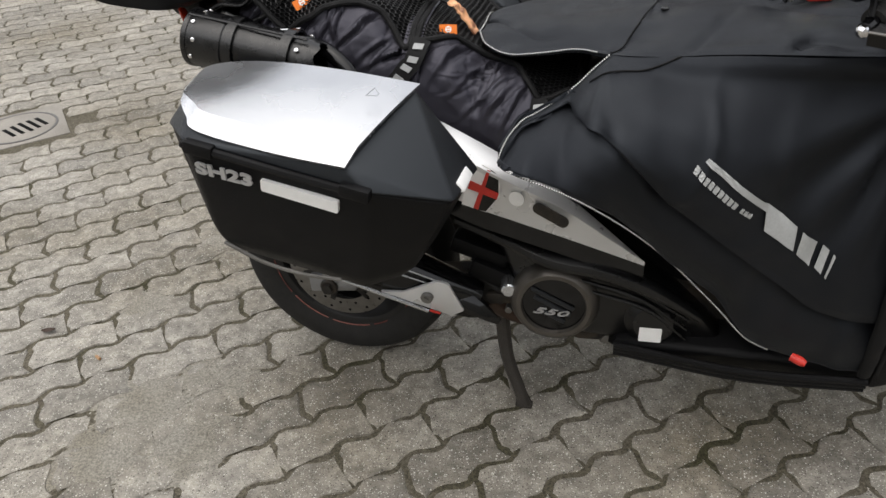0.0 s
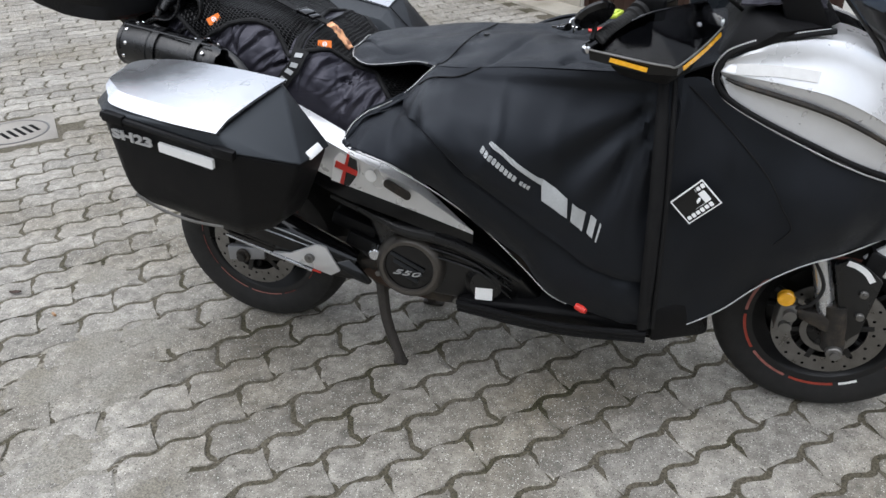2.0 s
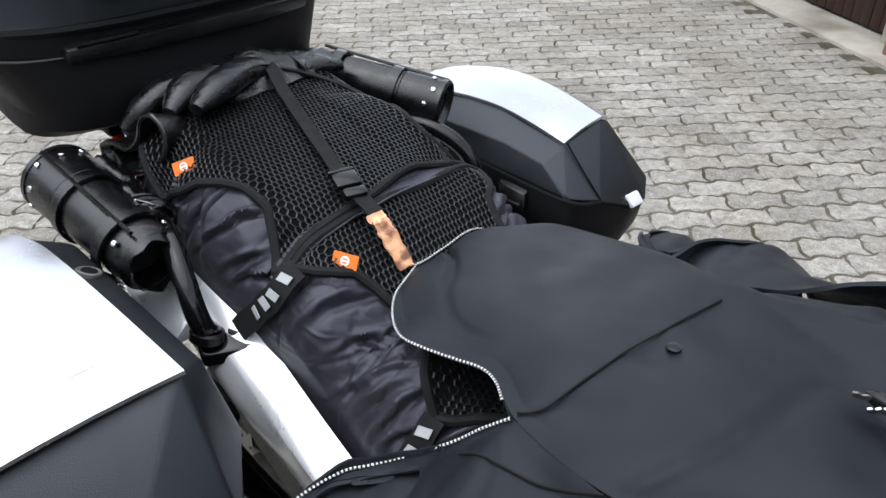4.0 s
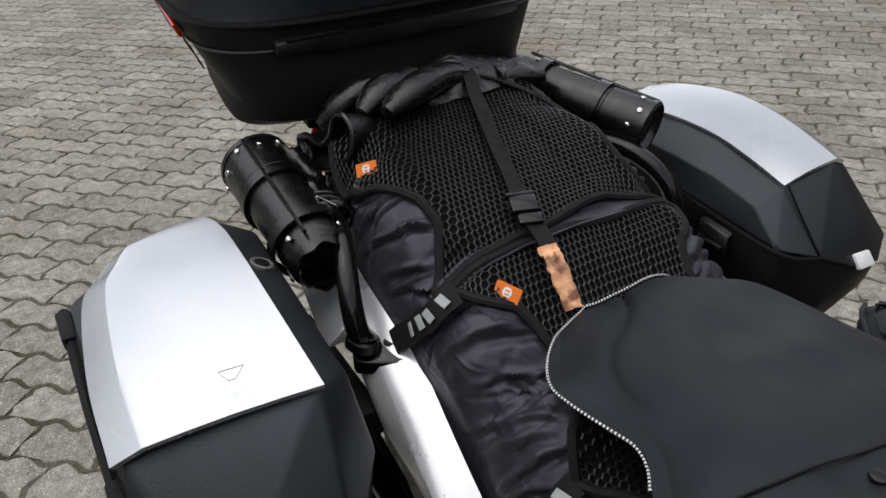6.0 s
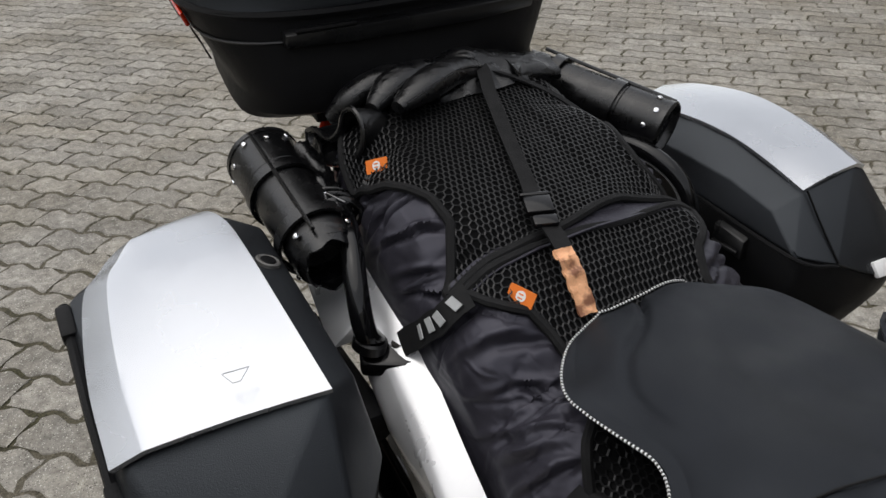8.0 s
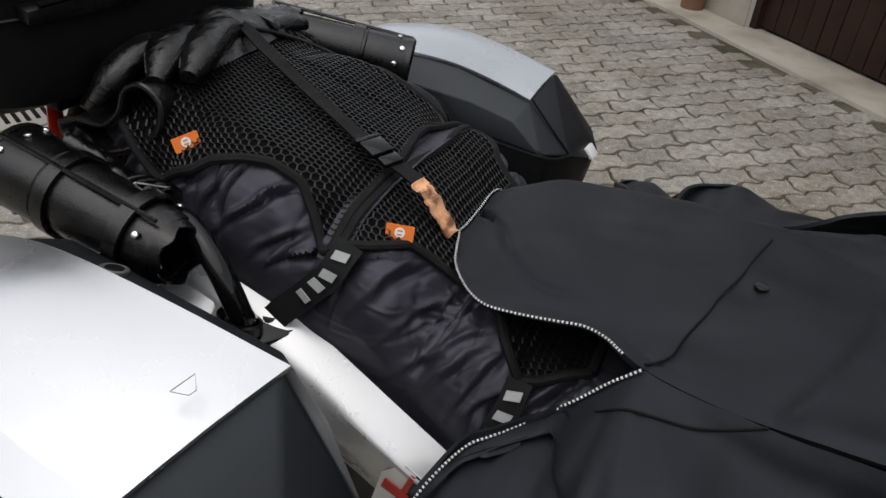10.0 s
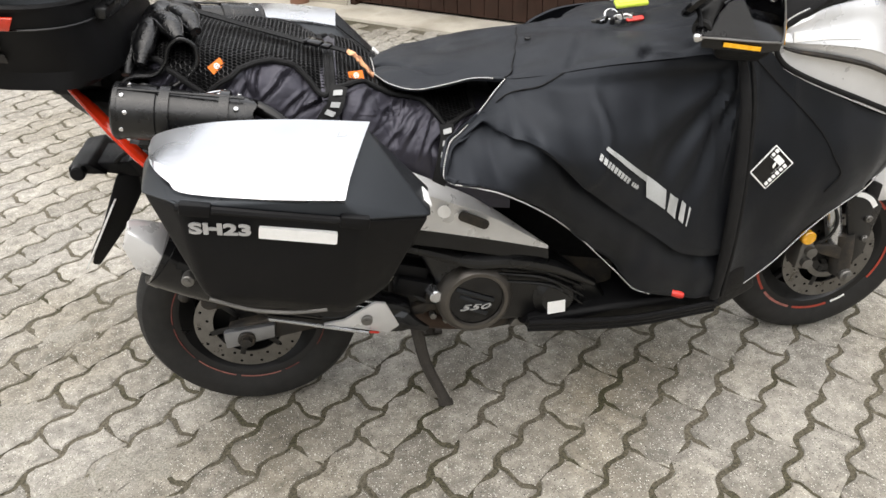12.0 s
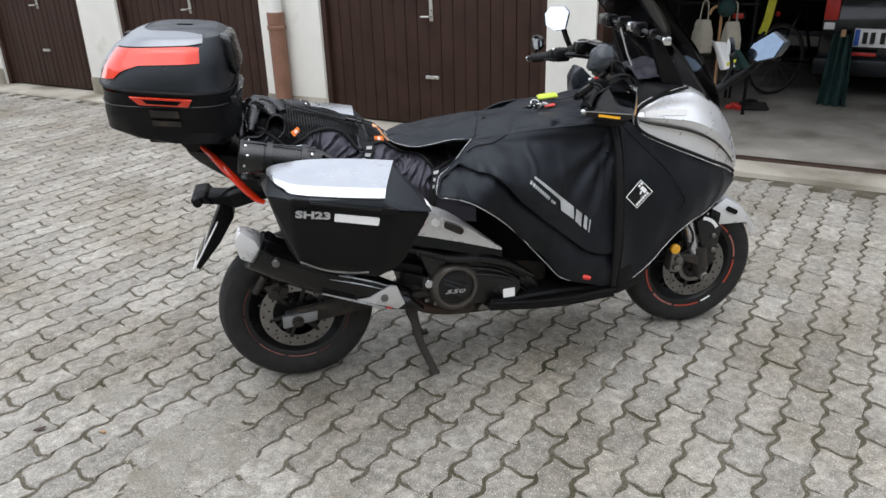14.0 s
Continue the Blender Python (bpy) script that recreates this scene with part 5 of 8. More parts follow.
def top_case():
    case = thing("top_case", (-0.28, 0.0, 1.0), "black top case with silver and red lid panels", "top case")

    def ring(x0, x1, half, z, front_z=None, n=40, p=3.2):
        """A rounded rectangle ring; the front is at x1."""
        out = []
        for k in range(n):
            a = 2 * math.pi * k / n
            c, s = math.cos(a), math.sin(a)
            x = (x0 + x1) / 2 + (x1 - x0) / 2 * math.copysign(abs(c) ** (2 / p), c)
            y = half * math.copysign(abs(s) ** (2 / p), s)
            z2 = z + ((front_z - z) * (x - x0) / (x1 - x0) if front_z is not None else 0)
            out.append((x, y, z2))
        return out

    SETTING["rule"] = tipped
    low = [ring(*r, None, 40, 3.9) for r in ((-0.321, -0.150, 0.232, 1.0046), (-0.351, -0.120, 0.262, 1.0126), (-0.436, -0.095, 0.262, 1.0246), (-0.494, -0.086, 0.260, 1.045), (-0.492, -0.094, 0.285, 1.100), (-0.481, -0.105, 0.314, 1.160), (-0.482, -0.104, 0.316, 1.172))]
    bm = sheet(low, 0, True)
    bm.verts.ensure_lookup_table()
    bm.faces.new([bm.verts[i] for i in range(40)])
    body = part("case_body", bm, M["plastic"], case)
    rim = ring(-0.489, -0.099, 0.302, 1.132, None, 40, 3.9)
    part("moulded_line", tube(rim + rim[:1], 0.0022, 6, False), M["satin"], body)
    catch = part("front_catch", hull([(-0.112, -0.205, 1.150), (-0.088, -0.205, 1.148), (-0.076, -0.10, 1.152), (-0.076, 0.10, 1.152), (-0.088, 0.205, 1.148), (-0.112, 0.205, 1.150), (-0.112, -0.205, 1.128), (-0.092, -0.205, 1.128), (-0.080, -0.10, 1.126), (-0.080, 0.10, 1.126), (-0.092, 0.205, 1.128), (-0.112, 0.205, 1.128)], 0.005, 2, 10), M["satin"], case, "long black lid catch")
    part("catch_slot", tube([(-0.088, -0.190, 1.152), (-0.081, -0.140, 1.154), (-0.078, -0.105, 1.155)], 0.004, 8, True, 0.6, 10), M["backing"], catch)
    SETTING["rule"] = carried_case
    high = [ring(-0.528, -0.076, 0.302, 1.166, 1.141, 40, 3.8), ring(-0.532, -0.074, 0.303, 1.185, 1.160), ring(-0.508, -0.075, 0.296, 1.235, 1.225, 40, 3.4), ring(-0.465, -0.078, 0.274, 1.290, 1.290), ring(-0.41, -0.088, 0.232, 1.325, 1.328), ring(-0.36, -0.11, 0.15, 1.343, 1.345), ring(-0.26, -0.20, 0.02, 1.347, 1.347)]
    bm = sheet(high, 0, True)
    lid = part("lid", bm, M["grey_plastic"], case, "dark grey rounded lid")
    part("seam", tube(ring(-0.534, -0.070, 0.306, 1.168, 1.143) + ring(-0.534, -0.070, 0.306, 1.168, 1.143)[:1], 0.006, 6, False), M["plastic"], case)

    def lid_point(a, h):
        """A point of the lid by the angle round it and the step up it."""
        i = min(int(h), len(high) - 2)
        k = (a / (2 * math.pi) * 40) % 40
        j = int(k)
        lo = np.array(high[i][j]) * (1 - (k - j)) + np.array(high[i][(j + 1) % 40]) * (k - j)
        hi = np.array(high[i + 1][j]) * (1 - (k - j)) + np.array(high[i + 1][(j + 1) % 40]) * (k - j)
        p = lo * (1 - (h - i)) + hi * (h - i)
        c = np.array((-0.3, 0, 1.15))
        return p + (p - c) / np.linalg.norm(p - c) * 0.004

    for side in (-1, 1):
        # the red panel wraps round the rear corner, the silver one lies above it
        red = [[lid_point(radians(side * (a)), b0 + (b1 - b0) * v) for v in np.linspace(0, 1, 8)] for a, b0, b1 in zip(np.linspace(66, 144, 22), np.interp(np.linspace(66, 144, 22), [66, 84, 100, 114, 121, 144], [2.35, 2.30, 2.22, 1.8, 1.3, 1.10]), np.interp(np.linspace(66, 144, 22), [66, 80, 152], [3.25, 3.35, 3.05]))]
        part("red_panel", sheet(red, 0.002), M["red"], lid, "glossy red lid panel")
        silver = [[lid_point(radians(side * a), b0 + (b1 - b0) * v) for v in np.linspace(0, 1, 8)] for a, b0, b1 in zip(np.linspace(62, 179.9, 26), np.interp(np.linspace(62, 180, 26), [62, 80, 143, 150, 180], [3.6, 3.45, 3.2, 1.4, 1.2]), np.interp(np.linspace(62, 180, 26), [62, 90, 180], [4.4, 4.9, 4.9]))]
        part("silver_panel", sheet(silver, 0.002), M["alu_dim"], lid, "satin silver lid panel")
        y = side * 0.2955
        handle = part("side_handle", slab([(-0.103, 0.014), (0.103, 0.014), (0.085, -0.010), (-0.075, -0.010)], (-0.304, y, 1.131), (1, 0, -0.05), (0, 0.42 * side, 1), -0.006 * side, 0.002), M["red"], case, "red reflector grip")
        part("grip_gap", slab([(-0.065, 0.006), (0.065, 0.006), (0.050, -0.006), (-0.050, -0.006)], (-0.302, y + side * 0.0065, 1.131), (1, 0, -0.05), (0, 0.42 * side, 1), -0.0015 * side), M["backing"], handle)
        for k, w in ((0, 0.022), (1, 0.016)):
            part("dark_sticker", slab(rounded(0.095, w, 0.002), (-0.304, side * (0.2815 - 0.0125 * k), 1.097 - 0.028 * k), (1, 0, -0.05), (0, 0.44 * side, 1), -0.0025 * side), M["grime"], case, "dark grey sticker")
        part("rear_lamp", hull([(-0.532, side * 0.05, 1.16), (-0.50, side * 0.20, 1.155), (-0.527, side * 0.05, 1.09), (-0.49, side * 0.19, 1.085), (-0.505, side * 0.05, 1.16), (-0.47, side * 0.18, 1.155)], 0.004), M["red"], case, "red rear reflector")
    rest = part("backrest", hull([(-0.115, -0.13, 1.338), (-0.115, 0.13, 1.338), (-0.060, -0.14, 1.315), (-0.060, 0.14, 1.315), (-0.040, -0.14, 1.190), (-0.040, 0.14, 1.190), (-0.070, -0.13, 1.172), (-0.070, 0.13, 1.172), (-0.13, -0.12, 1.30), (-0.13, 0.12, 1.30)], 0.018, 3), M["leather"], case, "black padded backrest")
    part("base_plate", hull([(-0.40, -0.15, 0.985), (-0.40, 0.15, 0.985), (-0.13, -0.15, 0.975), (-0.13, 0.15, 0.975), (-0.40, -0.15, 1.01), (-0.40, 0.15, 1.01), (-0.13, -0.15, 1.0), (-0.13, 0.15, 1.0)], 0.006), M["plastic"], case)
    part("mount_post", hull([(-0.33, -0.08, 0.985), (-0.33, 0.08, 0.985), (-0.15, -0.08, 0.98), (-0.15, 0.08, 0.98), (-0.28, -0.06, 0.925), (-0.28, 0.06, 0.925), (-0.12, -0.06, 0.925), (-0.12, 0.06, 0.925)], 0.006), M["plastic"], case)
    part("top_clip", box((-0.425, -0.02, 1.312), (0.04, 0.07, 0.018), 0.005), M["plastic"], lid)


top_case()
SETTING["rule"] = None

SETTING["rule"] = draped
# ---------------------------------------------------------------- black leg cover
cover = thing("leg_cover", (1.0, 0.0, 0.35), "black padded rider leg cover draped over the scooter", "leg cover")
SHOULDER = ([0.50, 0.505, 0.522, 0.56, 0.592, 0.62, 0.645, 0.70, 0.78, 0.86, 0.93, 1.02, 1.10, 1.17], [0.370, 0.345, 0.295, 0.250, 0.222, 0.206, 0.195, 0.212, 0.236, 0.246, 0.250, 0.252, 0.252, 0.250], [0.812, 0.832, 0.845, 0.857, 0.876, 0.906, 0.930, 0.935, 0.944, 0.952, 0.956, 0.960, 0.958, 0.950])
OVER = ([0.50, 0.522, 0.56, 0.592, 0.605, 0.63, 0.675, 0.715, 0.76, 0.808, 0.86, 0.93, 1.02, 1.10, 1.17], [0.374, 0.308, 0.266, 0.248, 0.287, 0.335, 0.380, 0.388, 0.376, 0.364, 0.352, 0.335, 0.316, 0.302, 0.292], [0.810, 0.841, 0.852, 0.868, 0.868, 0.864, 0.857, 0.821, 0.764, 0.718, 0.667, 0.606, 0.524, 0.488, 0.480])
BOTTOM = ([0.50, 0.512, 0.55, 0.60, 0.655, 0.70, 0.755, 0.80, 0.86, 0.93, 1.02, 1.10, 1.17], [0.378, 0.402, 0.420, 0.406, 0.382, 0.365, 0.345, 0.325, 0.312, 0.303, 0.300, 0.292, 0.284], [0.806, 0.808, 0.806, 0.780, 0.738, 0.698, 0.646, 0.587, 0.515, 0.428, 0.375, 0.350, 0.336])


def at(table, x):
    return np.interp(x, table[0], table[1]), np.interp(x, table[0], table[2])


def side_sheet(side, lower):
    net = []
    for x in 0.50 + 0.67 * np.linspace(0, 1, 34) ** 1.4:
        (ys, zs), (yo, zo), (yb, zb) = at(SHOULDER, x), at(OVER, x), at(BOTTOM, x)
        if side > 0:
            fall = math.exp(-((x - 0.68) / 0.13) ** 2)
            ys, zs = ys - 0.030 * fall, zs - 0.032 * fall
        swell = 0.068 * math.exp(-((x - 0.80) / 0.15) ** 2) + 0.010 * min(1.0, (x - 0.5) / 0.1)
        if not lower:
            row = [(ys, zs)] + [(ys + (yo - ys) * v + swell * math.sin(math.pi * v) * 0.9 + 0.010 * v, zs + (zo - zs) * v) for v in (0.2, 0.4, 0.6, 0.8, 0.93)] + [(yo + 0.010, zo)]
        else:
            row = [(yo - 0.016, zo + 0.014)] + [(yo + (yb - yo) * v - 0.014 * (1 - v) ** 3 + 0.014 * math.sin(math.pi * v), zo + (zb - zo) * v) for v in (0.05, 0.25, 0.5, 0.75, 0.93)] + [(yb - 0.004, zb)]
        net.append([(x, side * y, z) for y, z in row])
    return surface(net, 100, 48)


def pulled(pts, hub, count, amount, reach, side):
    """Tension folds that run out from a hub, as an array like pts."""
    pts = np.array(pts, float)
    dx, dz = pts[:, :, 0] - hub[0], pts[:, :, 2] - hub[1]
    ang, dist = np.arctan2(dz, dx), np.hypot(dx, dz)
    fold = np.sin(count * ang + 1.3 * np.sin(3.1 * ang)) * np.exp(-((dist - reach * 0.45) / (reach * 0.4)) ** 2)
    pts[:, :, 1] += side * amount * fold
    return pts


def tucked(pts, a, b, width, amount, side):
    """One tension fold from a to b in x and z: a rounded crest with a furrow behind it."""
    pts = np.array(pts, float)
    run = np.array((b[0] - a[0], b[1] - a[1]))
    long = np.hypot(*run)
    run /= long
    dx, dz = pts[:, :, 0] - a[0], pts[:, :, 2] - a[1]
    along, off = (dx * run[0] + dz * run[1]) / long, dx * run[1] - dz * run[0]
    fade = np.clip(along / 0.15, 0, 1) * np.clip((1 - along) / 0.5, 0, 1)
    pts[:, :, 1] += side * amount * fade * (np.exp(-(off / width) ** 2) - 0.8 * np.exp(-((off - 1.7 * width) / width) ** 2))
    return pts


def cloth_side(side):
    pts = wrinkled(side_sheet(side, False), 5.0, 0.009, 3.0, (1.2, 1, 0.6), 5)
    pts = pulled(pts, (1.165, 0.93), 13.0, 0.009, 0.42, side)
    pts = pulled(pts, (0.64, 0.93), 11.0, 0.006, 0.30, side)
    pts = tucked(pts, (1.130, 0.945), (1.062, 0.640), 0.011, 0.010, side)
    pts = tucked(pts, (1.136, 0.930), (1.104, 0.560), 0.009, 0.007, side)
    return creased(pts, 5.0, 0.006, 2.0, (1.0, 1.0, 0.8), 5.0, 5)


for side in (-1, 1):
    up = cloth_side(side)
    part("upper_side", sheet(up, 0.005), M["fabric"], cover, "", 60)
    lo = wrinkled(side_sheet(side, True), 7.0, 0.012, 9.0, (1.6, 1, 0.5))
    part("lower_side", sheet(lo, 0.005), M["fabric"], cover, "", 60)

# top between the shoulders, with the apron lying back over the seat
TOPX = [0.395, 0.42, 0.47, 0.53, 0.59, 0.645, 0.72, 0.80, 0.90, 1.00, 1.08, 1.17]
TOPZ = [0.916, 0.924, 0.934, 0.942, 0.948, 0.953, 0.957, 0.964, 0.976, 0.986, 0.999, 1.015]
RIGHT = [0.055, 0.115, 0.158, 0.158, 0.155, 0.195, 0.224, 0.240, 0.248, 0.252, 0.252, 0.250]
REDGE = [0.915, 0.914, 0.912, 0.917, 0.925, 0.931]
LEFT = [0.100, 0.140, 0.165, 0.172, 0.168, 0.168, 0.178, 0.215, 0.240, 0.252, 0.252, 0.250]
LEDGE = [0.895, 0.895, 0.900, 0.902, 0.902, 0.900, 0.902, 0.912, 0.935]
net = []
for k, (x, z, r, l) in enumerate(zip(TOPX, TOPZ, RIGHT, LEFT)):
    ys = at(SHOULDER, max(x, 0.645))[1]
    edge = ys if k > 5 else REDGE[k]
    low = LEDGE[k] if k < 9 else ys
    net.append([(x, -r, edge), (x, -r * 0.85, edge + (z - edge) * 0.45), (x, -r * 0.5, edge + (z - edge) * 0.9), (x, (l - r) * 0.4, z), (x, l * 0.5, low + (z - low) * 0.9), (x, l * 0.85, low + (z - low) * 0.5), (x, l, low - 0.004)])
top_grid = creased(wrinkled(surface(net, 130, 80), 7.0, 0.011, 1.0, (1, 1.3, 1), 8), 6.5, 0.016, 5.0, (1.0, 1.0, 1.0), 6.0, 8)
apron = part("apron", sheet(top_grid, 0.006), M["fabric"], cover, "", 60)
# front panel between zip and nose
upper_line = catmull([(1.17, -0.250, 0.950), (1.215, -0.222, 0.945), (1.258, -0.219, 0.900), (1.335, -0.216, 0.858), (1.44, -0.205, 0.808), (1.55, -0.165, 0.757), (1.66, -0.09, 0.705), (1.745, -0.012, 0.652)], 40)
lower_line = catmull([(1.17, -0.284, 0.334), (1.238, -0.245, 0.334), (1.322, -0.225, 0.393), (1.400, -0.215, 0.486), (1.472, -0.200, 0.543), (1.548, -0.165, 0.567), (1.656, -0.09, 0.596), (1.745, -0.012, 0.628)], 40)
for side in (-1, 1):
    flip = np.array((1, -side, 1))
    grid = []
    for k, (a, b) in enumerate(zip(upper_line, lower_line)):
        u = k / 39
        bow = 0.030 * (1 - u) + 0.02 * math.sin(math.pi * u)
        row = [a + (b - a) * v + np.array((0.0, -bow * math.sin(math.pi * v), 0)) for v in (0, 0.2, 0.4, 0.6, 0.8, 1)]
        grid.append(catmull(row, 36) * flip)
    skin = pulled(wrinkled(grid, 6.0, 0.008, 5.0, (1.5, 1, 0.7)), (1.17, 0.95), 9.0, 0.005, 0.5, side)
    front = part("front_panel", sheet(skin, 0.005), M["fabric"], cover, "", 60)
    flat = skin.reshape(-1, 3)
    line = [flat[np.argmin((flat[:, 0] - x) ** 2 + (flat[:, 2] - z) ** 2)] + np.array((0, side * 0.0025, 0)) for x, z in catmull([(1.185, 0.935), (1.25, 0.872), (1.33, 0.79), (1.39, 0.72), (1.415, 0.672), (1.418, 0.640), (1.40, 0.60)], 16)]
    part("panel_seam", tube(catmull(line[::3], 40), 0.0017, 6), M["fabric_edge"], front)

# zip ridge
for side in (-1, 1):
    ridge = [(1.150, side * 0.268, 0.952), (1.158, side * 0.302, 0.86), (1.168, side * 0.314, 0.70), (1.174, side * 0.312, 0.52), (1.178, side * 0.292, 0.345)]
    ridge = [(x - 0.018, y, z) for x, y, z in ridge]
    part("zip_flap", join(tube(ridge, [0.010, 0.014, 0.016, 0.016, 0.013], 10, True, 0.8, 30), tube([(x + 0.022, y * 0.990, z) for x, y, z in ridge], [0.005, 0.006, 0.006, 0.006, 0.005], 8, True, 0.8, 30)), M["fabric_edge"], cover, "", 60)


def piping(pts, name="piping", r=0.0013, pitch=0.0044):
    """A black cord with white stitches along it."""
    pts = catmull(pts, max(24, len(pts) * 10))
    cord = part(name, tube(pts, r, 6), M["fabric_edge"], cover, "black cord with white reflective stitches")
    seg = np.r_[0, np.cumsum(np.linalg.norm(np.diff(pts, axis=0), axis=1))]
    bits = []
    for s in np.arange(0.002, seg[-1], pitch):
        a = [np.interp(s, seg, pts[:, i]) for i in range(3)]
        b = [np.interp(min(s + pitch * 0.5, seg[-1]), seg, pts[:, i]) for i in range(3)]
        if np.linalg.norm(np.array(a) - b) > 1e-4:
            bits.append(tube([a, b], r * 1.08, 6))
    part("stitches", join(*bits), M["white"], cord)


edge_right = top_grid[:, 0]
edge_rear = top_grid[0]
apron_line = [edge_rear[j] + np.array((-0.003, 0, 0.002)) for j in range(79, 0, -8)] + [edge_right[i] + np.array((0, -0.003, 0.001)) for i in range(0, 60, 5)]
piping(apron_line)
piping([(x, -(at(SHOULDER, x)[0] + 0.004), at(SHOULDER, x)[1] + 0.003) for x in (0.648, 0.625, 0.60, 0.57, 0.54, 0.522, 0.507)] + [(0.498, -0.376, 0.812)] + [(x, -(at(BOTTOM, x)[0] + 0.002), at(BOTTOM, x)[1] - 0.002) for x in (0.508, 0.53, 0.56, 0.60, 0.66, 0.72, 0.78, 0.83, 0.88, 0.93, 0.975)])
piping([tuple(p + np.array((0, -0.003, -0.002))) for p in lower_line[3:40:3]], "front_piping", 0.0015)
ARCH = [(1.42, -0.172, 1.052), (1.37, -0.187, 1.045), (1.319, -0.197, 1.034), (1.284, -0.205, 1.023), (1.249, -0.213, 1.006), (1.230, -0.218, 0.982), (1.225, -0.221, 0.955), (1.233, -0.221, 0.926), (1.262, -0.220, 0.898), (1.330, -0.219, 0.862)]
piping(ARCH + [tuple(p + np.array((0, -0.004, 0.003))) for p in upper_line[23:40:3]], "fairing_piping", 0.0017)
part("fairing_gasket", tube([(x + 0.008, y + 0.002, z + (0.004 if z < 0.95 else -0.004)) for x, y, z in ARCH] + [tuple(p + np.array((0.006, 0.002, 0.010))) for p in upper_line[23:40:3]], 0.006, 8, True, 1, 50), M["fabric_edge"], cover)
# shoulder seam
SKIN = np.vstack([cloth_side(-1).reshape(-1, 3), top_grid.reshape(-1, 3)])


def snap(x, y):
    """The place on the cover's skin above a point of the plan."""
    return SKIN[np.argmin((SKIN[:, 0] - x) ** 2 + (SKIN[:, 1] - y) ** 2)] + np.array((0, -0.001, 0.001))


part("shoulder_seam", tube([snap(x, y) for x, y in ((0.622, -0.236), (0.645, -0.240), (0.67, -0.242), (0.70, -0.241), (0.73, -0.239), (0.76, -0.239))], 0.0015, 6, True, 1, 40), M["fabric_edge"], cover)
part("snap_button", lathe([(0, 0.0075), (0.0025, 0.0068), (0.0035, 0.003), (0.003, 0)], (0.725, -0.055, 0.962), (0, -0.05, 1), 20), M["gloss"], cover)
part("flap_seam", tube([tuple(top_grid[int(59 + 12 * t), int(2 + 46 * t)] + np.array((0, 0, 0.0018))) for t in np.linspace(0, 1, 9)], 0.0013, 6, True, 1, 40), M["fabric_edge"], cover)
# the part round the steering head and the left rear flap
part("collar", sheet(wrinkled(surface([[(1.15, -0.25, 0.95), (1.16, -0.15, 1.00), (1.16, 0, 1.015), (1.16, 0.15, 1.00), (1.15, 0.25, 0.95)], [(1.235, -0.212, 0.985), (1.25, -0.12, 1.02), (1.25, 0, 1.03), (1.25, 0.12, 1.02), (1.235, 0.212, 0.985)], [(1.40, -0.175, 1.045), (1.40, -0.10, 1.055), (1.40, 0, 1.06), (1.40, 0.10, 1.055), (1.40, 0.155, 1.045)]], 20, 30), 7, 0.006, 2), 0.005), M["fabric"], cover, "", 60)
part("rear_flap", sheet(wrinkled(surface([[(0.84, 0.19, 0.900), (0.855, 0.27, 0.885), (0.87, 0.33, 0.845)], [(0.92, 0.21, 0.915), (0.93, 0.295, 0.905), (0.94, 0.36, 0.87)], [(1.05, 0.23, 0.945), (1.05, 0.31, 0.945), (1.05, 0.37, 0.90)]], 24, 20), 7, 0.01, 6), 0.006), M["fabric"], cover, "", 60)

# prints on the cover


def on_side(x, z, lift=0.003):
    """The place on the right upper side above a point (x, z), by its nearest grid point."""
    d = (UP[:, :, 0] - x) ** 2 + (UP[:, :, 2] - z) ** 2
    i, j = np.unravel_index(np.argmin(d), d.shape)
    return Vector((x, UP[i, j, 1] - lift, z))


UP = cloth_side(-1)


def print_patch(outline, name, label=""):
    """A printed patch that follows the cloth; the outline is in x and z."""
    bm = bmesh.new()
    bm.faces.new([bm.verts.new((x, 0, z)) for x, z in outline])
    bmesh.ops.triangulate(bm, faces=bm.faces[:])
    bmesh.ops.subdivide_edges(bm, edges=bm.edges[:], cuts=3, use_grid_fill=True)
    for v in bm.verts:
        v.co = on_side(v.co.x, v.co.z, 0.0035)
    return part(name, bm, M["grey_print"], cover, label)


print_patch([(0.8085, 0.833), (0.813, 0.838), (0.850, 0.806), (0.880, 0.778), (0.914, 0.745), (0.966, 0.698), (0.968, 0.651), (0.914, 0.698), (0.912, 0.732), (0.878, 0.766), (0.846, 0.797)], "print_block", "grey reflective line print widening to a block")
print_patch([(0.977, 0.688), (1.006, 0.662), (1.001, 0.616), (0.975, 0.643)], "print_block")
print_patch([(1.017, 0.655), (1.030, 0.642), (1.024, 0.598), (1.011, 0.611)], "print_block")
print_patch([(1.038, 0.636), (1.042, 0.631), (1.034, 0.588), (1.031, 0.592)], "print_block")


def word_bar(a, b, tall, count, gap=0.22):
    """Plain bars, one a letter, in a row from a to b in x and z."""
    run = ((b[0] - a[0]) / count, (b[1] - a[1]) / count)
    for k in range(count):
        x0, z0 = a[0] + run[0] * k, a[1] + run[1] * k
        x1, z1 = x0 + run[0] * (1 - gap), z0 + run[1] * (1 - gap)
        print_patch([(x0, z0), (x1, z1), (x1 - tall * 0.42, z1 - tall * 0.90), (x0 - tall * 0.42, z0 - tall * 0.90)], "print_bar")


